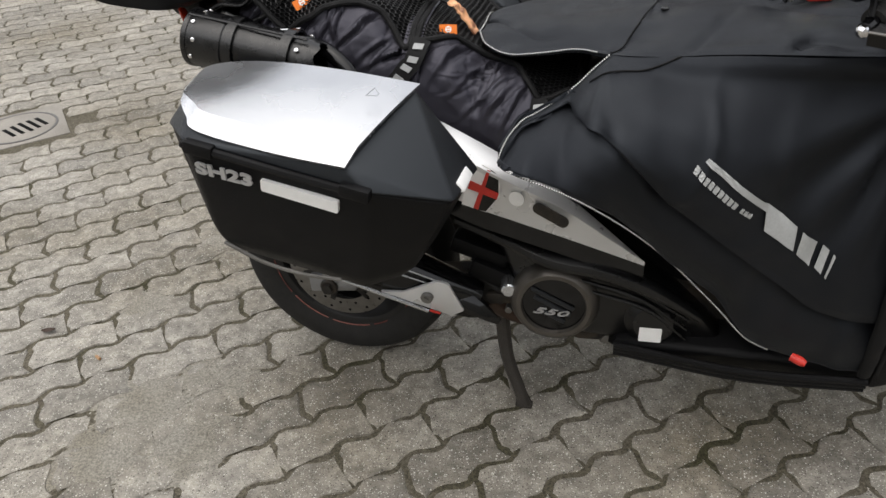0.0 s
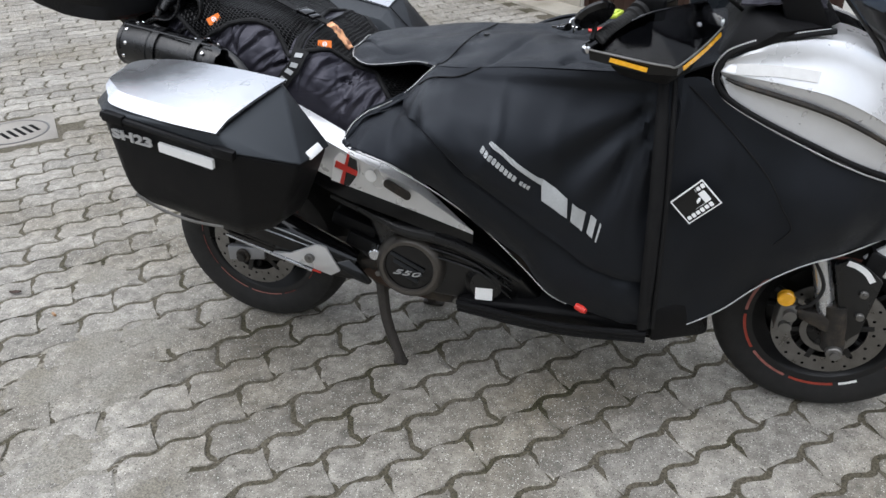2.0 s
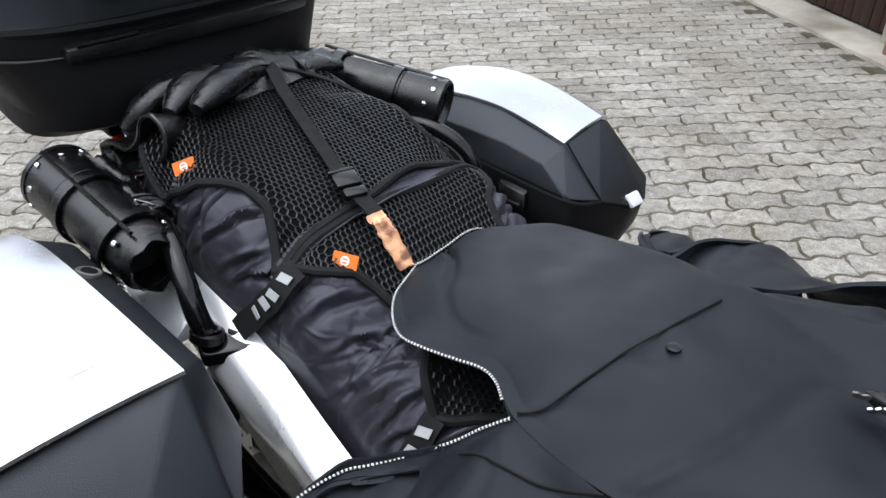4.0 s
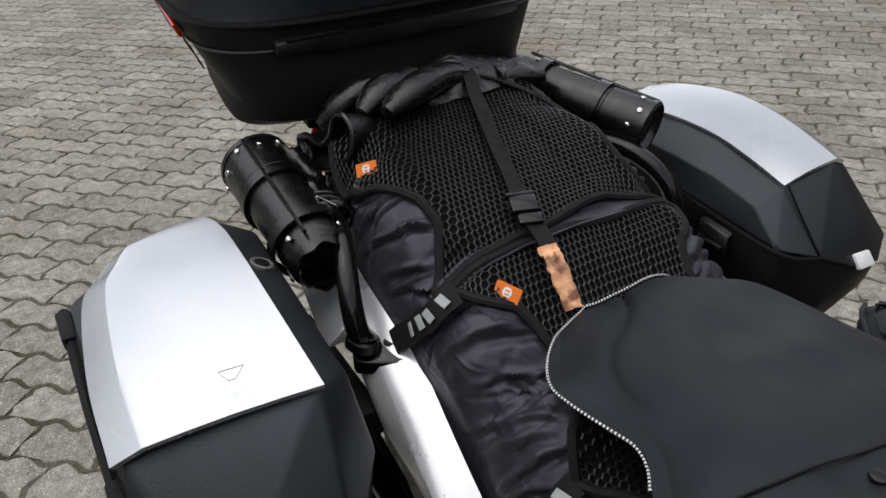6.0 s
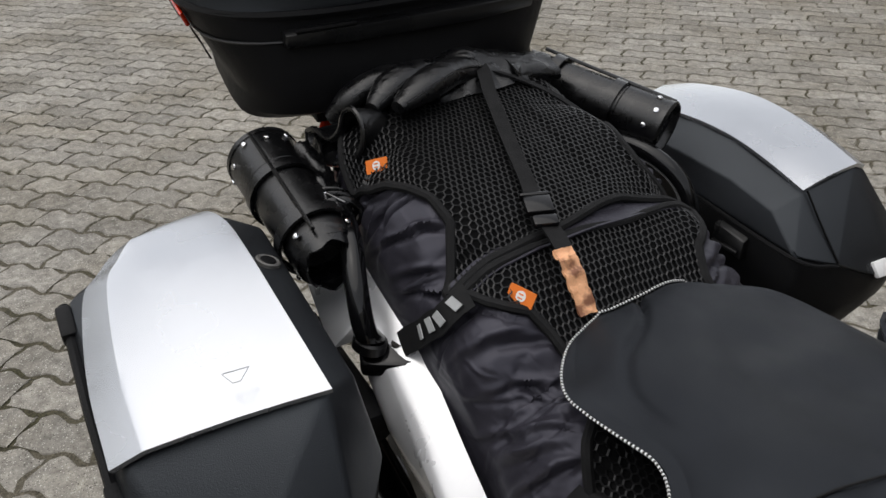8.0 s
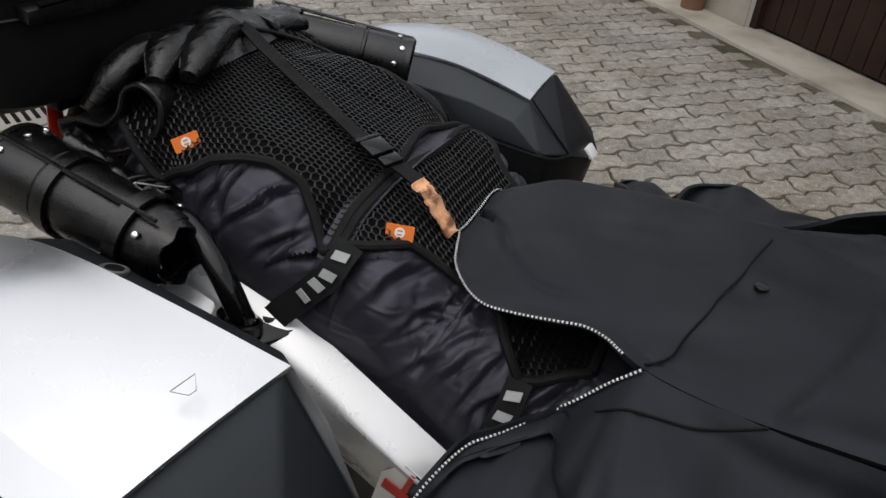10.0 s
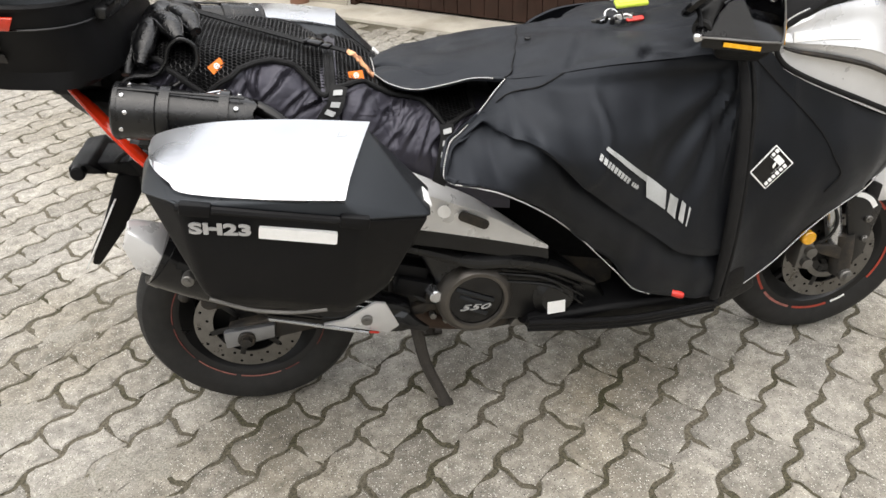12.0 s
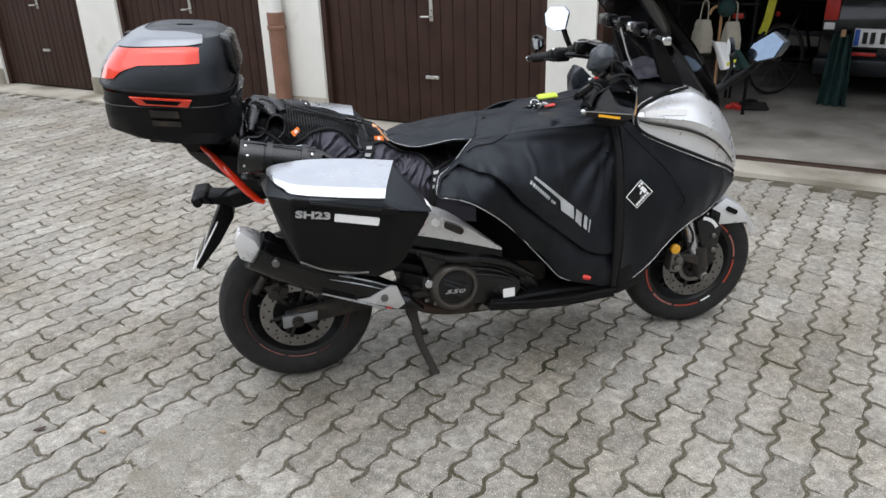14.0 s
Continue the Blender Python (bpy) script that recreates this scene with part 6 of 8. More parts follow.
word_bar((0.797, 0.829), (0.868, 0.757), 0.0115, 9)
word_bar((0.873, 0.750), (0.893, 0.731), 0.0085, 3)
badge_at = Vector((1.2305, -0.300, 0.701))
bx, bz = Vector((0.70, 0.16, 0.69)).normalized(), Vector((-0.70, -0.02, 0.71)).normalized()
bz = (bz - bx * bz.dot(bx)).normalized()
lozenge = part("cloth_badge", slab(rounded(0.082, 0.066, 0.001, 2), badge_at, bx, bz, 0.0015), M["white"], cover, "white square badge with black word bars")
nrm = bx.cross(bz).normalized()


def badge_mark(outline, ox, oz, material, up, name):
    part(name, slab(outline, badge_at + bx * ox + bz * oz + nrm * up, bx, bz, 0.0008), M[material], lozenge)


badge_mark(rounded(0.076, 0.060, 0.001, 2), 0, 0, "gloss", 0.0016, "badge_field")
badge_mark(rounded(0.040, 0.026, 0.003, 3), 0.010, 0.0, "white", 0.0026, "badge_patch")
badge_mark([(-0.014, -0.006), (-0.006, -0.010), (0.004, -0.007), (0.010, 0.0), (0.009, 0.006), (0.002, 0.009), (-0.004, 0.004), (-0.012, 0.002)], 0.004, 0.001, "gloss", 0.0036, "badge_shape")
badge_mark([(-0.006, -0.005), (0.003, -0.003), (0.008, 0.002), (0.004, 0.004), (-0.004, 0.001)], 0.007, 0.001, "white", 0.0046, "badge_shape")
badge_mark([(-0.012, -0.004), (0.0, -0.001), (0.011, 0.004), (0.004, 0.006), (-0.010, 0.001)], -0.024, 0.002, "white", 0.0026, "badge_leaf")
badge_mark([(-0.010, 0.004), (0.0, -0.002), (0.009, -0.006), (0.005, 0.0), (-0.006, 0.007)], -0.022, -0.004, "white", 0.0027, "badge_leaf")
for oz, count in ((0.0215, 6), (-0.0215, 6)):
    for k in range(count):
        badge_mark(rounded(0.0082, 0.0088 + 0.0012 * (k % 2), 0.0015, 2), (k - (count - 1) / 2) * 0.0108 + (0.006 if oz > 0 else -0.004), oz, "white", 0.0026, "badge_bar")

SETTING["rule"] = None
# ---------------------------------------------------------------- padded seat wrap with netting
PADX = [-0.06, 0.0, 0.08, 0.15, 0.22, 0.28, 0.35, 0.39, 0.45, 0.55, 0.66]
PADZ = [1.030, 1.036, 1.022, 1.006, 0.988, 0.972, 0.935, 0.906, 0.882, 0.862, 0.850]
PADY = [0.000, 0.070, 0.130, 0.170, 0.197, 0.212, 0.216, 0.210]
PADD = [0.000, -0.004, -0.022, -0.050, -0.095, -0.150, -0.205, -0.250]
PADS = np.r_[0, np.cumsum(np.hypot(np.diff(PADY), np.diff(PADD)))]


def pad_point(x, w, lift=0.0, puff=True):
    """A point of the padded wrap at x and the arc w from its crest (right: minus)."""
    z = np.interp(x, PADX, PADZ)
    t = abs(w)
    y, d = np.interp(t, PADS, PADY), np.interp(t, PADS, PADD)
    y2, d2 = np.interp(t + 0.01, PADS, PADY), np.interp(t + 0.01, PADS, PADD)
    nx, nz = -(d2 - d), (y2 - y)
    n = math.hypot(nx, nz) + 1e-9
    nx, nz = nx / n, nz / n
    swell = 0.0
    if puff:
        u = x + 0.10 * max(0.0, t - 0.12)
        for c, h in ((0.165, 0.105), (0.355, 0.075), (0.475, 0.055), (0.0, 0.07)):
            q = (u - c) / h
            if abs(q) < 1:
                swell += 0.024 * (1 - q * q) ** 0.7 * clamp((t - 0.06) / 0.08) * (1 - 0.9 * clamp((t - 0.20) / 0.08))
    out = swell + lift
    wide = np.interp(x, [-0.06, 0.1, 0.4, 0.66], [0.86, 1.0, 1.0, 1.12])
    s = -1 if w < 0 else 1
    return Vector((x, s * (y * wide + nx * out), z + d + nz * out))


wrap = thing("seat_wrap", (0.25, 0.0, 0.75), "dark violet grey quilted nylon wrap tied over the seat", "seat cover")
SCALLOP_A = [(-0.055, 0.150), (0.02, 0.205), (0.05, 0.222), (0.068, 0.207), (0.09, 0.190), (0.116, 0.175), (0.156, 0.151), (0.188, 0.137), (0.228, 0.137), (0.252, 0.159), (0.268, 0.178), (0.280, 0.188), (0.292, 0.180)]
SCALLOP_B = [(0.302, 0.172), (0.316, 0.162), (0.332, 0.151), (0.364, 0.122), (0.388, 0.111), (0.412, 0.108), (0.45, 0.108), (0.475, 0.115), (0.492, 0.127), (0.516, 0.151), (0.53, 0.165), (0.55, 0.155), (0.575, 0.135), (0.60, 0.120)]
LACE = SCALLOP_A + SCALLOP_B
XS, WS = np.linspace(-0.06, 0.66, 300), np.linspace(-0.34, 0.34, 170)
smooth_grid = np.array([[list(pad_point(x, w)) for w in WS] for x in XS])
grid = wrinkled(smooth_grid, 13.0, 0.0085, 4.0, (1.2, 0.9, 0.6))
grid = creased(grid, 11.0, 0.012, 3.0, (1.9, 0.7, 0.5), 4.0)
# pleats that run down from the lace, leaning back, in bunches
rng = random.Random(11)
XX, TT = np.meshgrid(XS, np.abs(WS), indexing="ij")
push = np.zeros_like(XX)
for c, spread, count in ((0.03, 0.03, 3), (0.11, 0.03, 3), (0.18, 0.04, 2), (0.25, 0.02, 4), (0.335, 0.02, 4), (0.40, 0.03, 3), (0.46, 0.02, 5), (0.51, 0.02, 5), (0.58, 0.03, 4)):
    for side in (-1, 1):
        for k in range(count):
            x0 = c + rng.uniform(-spread, spread)
            t0 = np.interp(x0, [e[0] for e in LACE], [e[1] for e in LACE]) - 0.01
            lean, bow = rng.uniform(0.35, 1.05), rng.uniform(-1.2, 1.2)
            reach, wide, deep = rng.uniform(0.07, 0.19), rng.uniform(0.0030, 0.0065), rng.uniform(0.0035, 0.0075)
            down = TT - t0
            off = XX - (x0 - lean * down + bow * down ** 2)
            fade = np.clip(down / 0.02, 0, 1) * np.clip((reach - down) / (0.6 * reach), 0, 1) * (np.sign(WS)[None, :] == side)
            push += deep * fade * (0.8 * np.exp(-((off + 1.6 * wide) / wide) ** 2) - np.exp(-(off / wide) ** 2))
du, dv = np.gradient(smooth_grid, axis=0), np.gradient(smooth_grid, axis=1)
out = np.cross(dv, du)
out /= np.linalg.norm(out, axis=2, keepdims=True) + 1e-9
out *= np.sign(out[:, 85:86, 2:3])
grid += out * push[:, :, None]
lace = np.interp(XS, [e[0] for e in LACE], [e[1] for e in LACE])
free = np.clip((np.abs(WS)[None, :] - lace[:, None]) / 0.012, 0, 1) * np.clip((0.270 - np.abs(WS)[None, :]) / 0.05, 0, 1)
grid = smooth_grid * (1 - free[:, :, None]) + grid * free[:, :, None]
for name, a, b in (("rear_lobe", 0, 137), ("middle_lobe", 136, 212), ("front_lobe", 211, 300)):
    part(name, sheet(grid[a:b], 0.004), M["puffy"], wrap, "", 70)

net_cover = thing("netting_cover", (0.25, 0.0, 0.95), "black honeycomb netting cover over the seat wrap", "netting cover")


def parted(x, w, joint, skew):
    """The two nets draw apart beside the buckle: x moved near their joint."""
    return x + skew * math.exp(-((w - 0.060) / 0.060) ** 2) * max(0.0, 1 - abs(x - joint) / 0.05)


def netting(name, edge, joint, skew):
    xs, ws = [e[0] for e in edge], [e[1] for e in edge]
    x0, x1 = xs[0], xs[-1]
    place = lambda x, w, lift: pad_point(parted(x, w, joint, skew), w, lift)
    back = [[list(place(x, t * np.interp(x, xs, ws), 0.0042)) for t in np.linspace(-1, 1, 40)] for x in np.linspace(x0, x1, 50)]
    body = part(name, sheet(back, 0.002), M["backing"], net_cover, "", 60)
    # honeycomb threads
    size = 0.0059
    verts, faces, seen = [], [], {}
    for i in range(-4, int((x1 - x0) / (size * 1.5)) + 4):
        for j in range(-60, 60):
            cx = x0 + i * size * 1.5
            cw = (j + 0.5 * (i % 2)) * size * 1.3
            if not (x0 < cx < x1) or abs(cw) > np.interp(cx, xs, ws) - 0.003:
                continue
            ring = [(round(cx + size * math.cos(k * math.pi / 3), 5), round(cw + size * 0.75 * math.sin(k * math.pi / 3), 5)) for k in range(6)]
            for a, b in zip(ring, ring[1:] + ring[:1]):
                key = (min(a, b), max(a, b))
                if key not in seen:
                    seen[key] = True
    for a, b in seen:
        p, q = place(*a, 0.0075), place(*b, 0.0075)
        x, y, z = basis(q - p)
        base = len(verts)
        for c in (p, q):
            for k in range(3):
                an = 2 * math.pi * k / 3 + 0.5
                verts.append(tuple(c + x * math.cos(an) * 0.0012 + y * math.sin(an) * 0.0012))
        for k in range(3):
            k2 = (k + 1) % 3
            faces.append((base + k, base + k2, base + 3 + k2, base + 3 + k))
    me = bpy.data.meshes.new("threads")
    me.from_pydata(verts, [], faces)
    me.materials.append(M["netting"])
    ob = new("threads", me)
    ob.parent = body
    tagged(ob, "black honeycomb threads", kind="stuff")
    for s in (-1, 1):
        line = [list(place(x, s * w, 0.006)) for x, w in zip(np.linspace(x0, x1, 40), np.interp(np.linspace(x0, x1, 40), xs, ws))]
        part("binding", tube(line, 0.0065, 8, True, 0.9), M["fabric_edge"], body)
    for x in (x0, x1):
        w = np.interp(x, xs, ws)
        part("binding", tube([list(place(x, t * w, 0.006)) for t in np.linspace(-1, 1, 30)], 0.0065, 8, True, 0.9), M["fabric_edge"], body)
    return body


netting("rear_net", SCALLOP_A, 0.292, -0.015)
netting("front_net", SCALLOP_B, 0.302, 0.006)


for p, a, c in (((0.0722, -0.1575, 0.9900), (0.72, 0.58, 0.36), (-0.52, 0.24, 0.80)), ((0.3472, -0.1225, 0.9385), (0.92, 0.38, -0.09), (-0.06, 0.50, 0.86))):
    p, a, c = Vector(p), Vector(a).normalized(), Vector(c)
    c = (c - a * c.dot(a)).normalized()
    p = p + a.cross(c) * (0.0145 if p.x < 0.2 else 0.0085)
    t = tagged(part("orange_tag", slab(rounded(0.033, 0.0185, 0.001, 2), p, a, c, 0.002), M["orange"]), "small orange cloth tag sewn on the black netting", "tag", "orange tags")
    n = a.cross(c)
    part("tag_mark", join(slab(rounded(0.012, 0.012, 0.0055, 4), p + n * 0.0021, a, c, 0.0006)), M["white"], t)
    part("tag_stroke", join(slab([(-0.003, -0.003), (0.003, -0.003), (0.003, -0.0015), (-0.003, -0.0015)], p + n * 0.0028, a, c, 0.0005), slab([(-0.003, 0.0015), (0.003, 0.0015), (0.003, 0.003), (-0.003, 0.003)], p + n * 0.0028, a, c, 0.0005)), M["orange"], t)

# webbing that ties the wrap down
band = thing("webbing_strap", (0.27, 0.0, 0.97), "black webbing strap with grey lettering marks", "strap", "webbing straps")
part("band", ribbon([list(pad_point(0.294, w, 0.005)) for w in np.linspace(-0.19, 0.19, 24)], 0.017, (0, 0, 1), 0.002), M["puffy"], band)
side_a = [list(pad_point(np.interp(t, [0.165, 0.207, 0.271, 0.335], [0.314, 0.300, 0.252, 0.205]), -t, 0.012)) for t in np.linspace(0.165, 0.335, 17)]
part("side_band", ribbon(side_a, 0.017, (0, -1, 0.35), 0.002), M["fabric_edge"], band)
side_b = [list(pad_point(np.interp(t, [0.165, 0.191, 0.223, 0.335], [0.533, 0.532, 0.524, 0.490]), -t, 0.012)) for t in np.linspace(0.165, 0.335, 15)]
band_b = thing("webbing_strap", (0.54, -0.2, 0.8), "black webbing strap with grey lettering marks", "strap", "webbing straps")
part("side_band", ribbon(side_b, 0.015, (0, -1, 0.3), 0.002), M["fabric_edge"], band_b)
for who, pts, n in ((band, side_a, 4), (band_b, side_b, 3)):
    for k in range(n):
        i = min(len(pts) - 2, 1 + 2 * k)
        p, q = Vector(pts[i]), Vector(pts[i + 1])
        along = (p - q).normalized()
        nn = Vector((0.1, -1, 0.45)).normalized()
        across = along.cross(nn).normalized()
        o = p + nn * 0.004
        bits = [slab([(-0.0105, -0.009), (0.001, -0.009), (0.0055, 0.009), (-0.006, 0.009)], o, along, across, 0.0012)]
        part("strap_mark", join(*bits), M["grey_print"], who)

buckle_strap = thing("buckle_strap", (0.2, 0.0, 0.99), "black webbing strap with side release buckle over the seat", "strap")
run = [(-0.070, 0.040, 1.045), (-0.015, 0.046, 1.068), (0.06, 0.018, 1.050), (0.15, -0.012, 1.025), (0.22, -0.034, 1.006), (0.262, -0.050, 0.995)]
part("webbing", ribbon(run, 0.0098, (0, 0, 1), 0.003, 30), M["fabric_edge"], buckle_strap)
part("webbing_end", ribbon([(0.285, -0.056, 0.990), (0.315, -0.060, 0.984), (0.345, -0.064, 0.972)], 0.011, (0, 0, 1), 0.003, 8), M["fabric_edge"], buckle_strap)
part("side_webbing", ribbon([(-0.015, 0.046, 1.066), (0.02, 0.10, 1.045), (0.06, 0.15, 1.015), (0.12, 0.19, 0.975)], 0.007, (0.2, 0.2, 1), 0.003, 16), M["fabric_edge"], buckle_strap)
turn = Matrix.Rotation(-0.38, 3, "Z") @ Matrix.Rotation(0.20, 3, "Y")
part("buckle", join(box((0.272, -0.053, 0.997), (0.030, 0.034, 0.009), 0.003, turn), box((0.296, -0.060, 0.990), (0.018, 0.030, 0.008), 0.003, turn), box((0.256, -0.048, 1.000), (0.006, 0.036, 0.011), 0.002, turn)), M["gloss"], buckle_strap, "black plastic side release buckle")
tab = [[list(Vector(p) + Vector((0.14, 0.99, 0.05)) * (0.0115 * v) + Vector((0, 0, 0.0016 * math.sin(5.2 * k)))) for v in np.linspace(-1, 1, 9)] for k, p in enumerate(catmull([(0.340, -0.068, 0.979), (0.357, -0.068, 0.966), (0.373, -0.066, 0.944), (0.391, -0.064, 0.918)], 22))]
part("pull_tab", sheet(creased(wrinkled(tab, 90, 0.0035, 3), 75.0, 0.004, 2.0, (1, 1.6, 1), 3.0), 0.003), M["peach"], buckle_strap, "crumpled faded orange pull tab", 50)


# ---------------------------------------------------------------- gloves, tool rolls, grab rails


def lobe(pts, radii, flat, g, name="finger"):
    """A padded leather finger with a raised seam along both sides."""
    path = catmull(pts, 28)
    r = np.interp(np.linspace(0, 1, 28), np.linspace(0, 1, len(radii)), radii)
    puff = [q * (1 + 0.07 * math.sin(9.5 * k / 27 + q * 300)) for k, q in enumerate(r)]
    f = part(name, tube([list(p) for p in path], puff, 18, True, flat), M["glove"], g)
    ahead = Vector(pts[-1]) - Vector(pts[0])
    out = ahead.cross(Vector((0, 0, 1))).normalized()
    for s in (-1, 1):
        part("seam", tube([list(Vector(p) + out * s * q * 0.90 + Vector((0, 0, q * 0.42))) for p, q in zip(path[2:-1], puff[2:-1])], 0.0016, 6), M["leather"], f)
    return f


ga = thing("glove", (-0.03, -0.03, 1.03), "black padded leather motorcycle glove lying on the seat", "glove", "gloves")
part("palm", sheet(wrinkled(surface([[(-0.085, 0.115, 1.035), (-0.10, 0.03, 1.035), (-0.105, -0.08, 1.020)], [(-0.055, 0.12, 1.062), (-0.065, 0.03, 1.078), (-0.075, -0.07, 1.062)], [(-0.01, 0.12, 1.060), (-0.015, 0.04, 1.074), (-0.03, -0.05, 1.066)], [(0.015, 0.115, 1.038), (0.025, 0.03, 1.040), (0.02, -0.07, 1.035)]], 20, 30), 26, 0.006, 5), 0.006), M["glove"], ga, "", 60)
lobe([(-0.030, 0.055, 1.050), (-0.010, 0.000, 1.066), (0.018, -0.060, 1.066), (0.043, -0.118, 1.054)], [0.020, 0.026, 0.026, 0.023, 0.011], 0.80, ga)
lobe([(-0.045, -0.005, 1.055), (-0.030, -0.055, 1.066), (-0.008, -0.100, 1.064), (0.012, -0.141, 1.048)], [0.020, 0.025, 0.026, 0.022, 0.011], 0.80, ga)
lobe([(-0.060, -0.045, 1.052), (-0.050, -0.095, 1.060), (-0.056, -0.140, 1.042), (-0.064, -0.176, 1.014)], [0.019, 0.023, 0.024, 0.020, 0.010], 0.80, ga)
lobe([(-0.085, -0.030, 1.035), (-0.090, -0.085, 1.030), (-0.096, -0.135, 1.008), (-0.098, -0.160, 0.990)], [0.018, 0.021, 0.020, 0.010], 0.85, ga, "thumb")
part("wrist", sheet(wrinkled(np.array([[(-0.030 + 0.045 * math.cos(a) * (1 - 0.15 * u), 0.095 + 0.085 * u, 1.046 - 0.012 * u + 0.020 * math.sin(a)) for a in np.linspace(0, 2 * math.pi, 25)] for u in np.linspace(0, 1, 9)]), 40, 0.006, 8), 0.003), M["glove"], ga, "", 60)
# the other cuff, folded open like an S
RIM_LINE = catmull([(-0.104, -0.196, 0.985), (-0.080, -0.192, 0.996), (-0.040, -0.186, 0.994), (-0.015, -0.180, 1.015), (-0.003, -0.176, 1.044), (0.022, -0.172, 1.056), (0.045, -0.170, 1.036), (0.038, -0.178, 0.998), (-0.010, -0.190, 0.968), (-0.060, -0.197, 0.957), (-0.096, -0.198, 0.968), (-0.104, -0.196, 0.985)], 48)
heart = np.array((-0.030, -0.085, 1.012))
cuff = []
for u in np.linspace(0, 1, 9):
    deep = heart + (RIM_LINE - heart) * np.array((1 - 0.35 * u, 1 - 0.80 * u, 1 - 0.45 * u))
    cuff.append([list(p) for p in deep])
gb = thing("glove", (-0.03, -0.17, 0.965), "black leather glove cuff folded open beside the other glove", "glove", "gloves")
part("cuff", sheet(wrinkled(np.array(cuff), 30, 0.004, 4), 0.004), M["glove"], gb, "open black leather cuff", 60)
part("cuff_hem", tube(cuff[0], 0.0042, 8, False), M["leather"], gb)


def tool_roll(a, b, r, label, studs_front):
    """A round leather bag from a (rear) to b."""
    a, b = Vector(a), Vector(b)
    roll = thing("tool_roll", (a + b) / 2 - Vector((0, 0, r)), label, "tool roll", "tool rolls")
    d = (b - a)
    n = d.length
    ax = d.normalized()
    part("barrel", lathe([(0.004, 0), (0.006, r * 0.86), (0.0, r * 0.93), (-0.004, r * 1.0), (0.004, r * 1.03), (n * 0.30, r * 0.99), (n * 0.31, r * 0.955), (n * 0.7, r * 0.90), (n * 0.98, r * 0.85), (n, r * 0.83), (n * 0.99, r * 0.76), (n * 0.86, r * 0.72), (n * 0.80, 0)], a, d, 32), M["leather"], roll)
    part("end_welt", lathe([(-0.006, r * 0.97), (-0.002, r * 1.06), (0.006, r * 1.05), (0.004, r * 0.97)], a, d, 32), M["leather"], roll)
    x, y, z = basis(d)
    part("flap_seam", tube([list(a + ax * s + (x * math.cos(1.9) + y * math.sin(1.9)) * r * 1.03) for s in np.linspace(0.0, n * 0.97, 8)], 0.003, 6), M["leather"], roll)
    for f in (0.33, 0.78):
        part("roll_strap", lathe([(n * f, r * 0.97), (n * f, r * 1.06), (n * f + 0.018, r * 1.06), (n * f + 0.018, r * 0.97)], a, d, 32), M["leather"], roll)
    fold = []
    for u in np.linspace(0, 1, 8):
        ring_r = r * (0.88 - 0.06 * u)
        fold.append([list(a + ax * (n * 0.93 + 0.030 * u + 0.004 * math.sin(7 * t)) + (x * math.cos(t) + y * math.sin(t)) * ring_r * (1 - 0.16 * u * (0.5 + 0.5 * math.sin(2 * t + 0.6)))) for t in np.linspace(0, 2 * math.pi, 33)])
    part("end_fold", sheet(fold, 0.003), M["leather"], roll, "folded leather end", 60)
    for k in range(10):
        an = 2 * math.pi * k / 10 + 0.3
        c = a + ax * (0.014 if k % 2 else 0.022) + (x * math.cos(an) + y * math.sin(an)) * r * 1.03
        part("stud", lathe([(0, 0.0048), (0.002, 0.0042), (0.0042, 0.0)], c, x * math.cos(an) + y * math.sin(an), 10), M["chrome"], roll)
    for k in range(studs_front):
        an = 2 * math.pi * k / studs_front + 0.8
        c = a + ax * (n - 0.02) + (x * math.cos(an) + y * math.sin(an)) * r * 0.95
        part("stud", lathe([(0, 0.0048), (0.002, 0.0042), (0.0042, 0.0)], c, x * math.cos(an) + y * math.sin(an), 10), M["chrome"], roll)
    return roll


tool_roll((-0.098, -0.268, 0.958), (0.135, -0.268, 0.918), 0.051, "black leather tool roll with chrome studs beside the seat", 4)
tool_roll((0.122, 0.300, 0.957), (-0.095, 0.205, 1.000), 0.043, "black leather tool roll with chrome studs behind the far case", 5)
# buckled strap that ties the near roll to the rail
tie = thing("roll_strap", (0.065, -0.235, 0.93), "black leather strap with chrome buckle tying roll to rail", "strap")
for k in range(3):
    c = Vector((0.046 + 0.017 * k, -0.232, 0.940))
    x, y, z = basis((0.95, -0.1, 0.12))
    part("loop", tube([list(c + x * math.cos(t) * 0.034 + y * math.sin(t) * 0.023 + z * 0.003 * math.sin(2 * t + k)) for t in np.linspace(0, 2 * math.pi, 22)], 0.0048, 8, False, 0.55), M["leather"], tie)
part("buckle", tube([(0.052, -0.250, 0.964), (0.092, -0.238, 0.966), (0.096, -0.222, 0.966), (0.056, -0.234, 0.966), (0.052, -0.250, 0.964)], 0.0017, 6, False), M["chrome"], tie, "chrome frame buckle")
part("loose_end", sheet(wrinkled(surface([[(-0.075, -0.205, 0.985), (-0.06, -0.225, 0.990), (-0.05, -0.240, 0.970)], [(-0.02, -0.200, 0.965), (-0.005, -0.222, 0.975), (0.0, -0.245, 0.955)], [(0.03, -0.205, 0.950), (0.045, -0.228, 0.962), (0.05, -0.245, 0.950)]], 16, 14), 45, 0.010, 9), 0.004), M["leather"], tie, "", 60)
part("hanging_end", sheet(wrinkled(surface([[(-0.085, -0.19, 0.985), (-0.03, -0.20, 0.97)], [(-0.10, -0.205, 0.93), (-0.03, -0.215, 0.92)], [(-0.11, -0.215, 0.87), (-0.03, -0.225, 0.86)]], 14, 12), 35, 0.010, 2), 0.004), M["leather"], tie, "", 60)
SETTING["rule"] = shifted(-0.032, 0.006, 0.002)
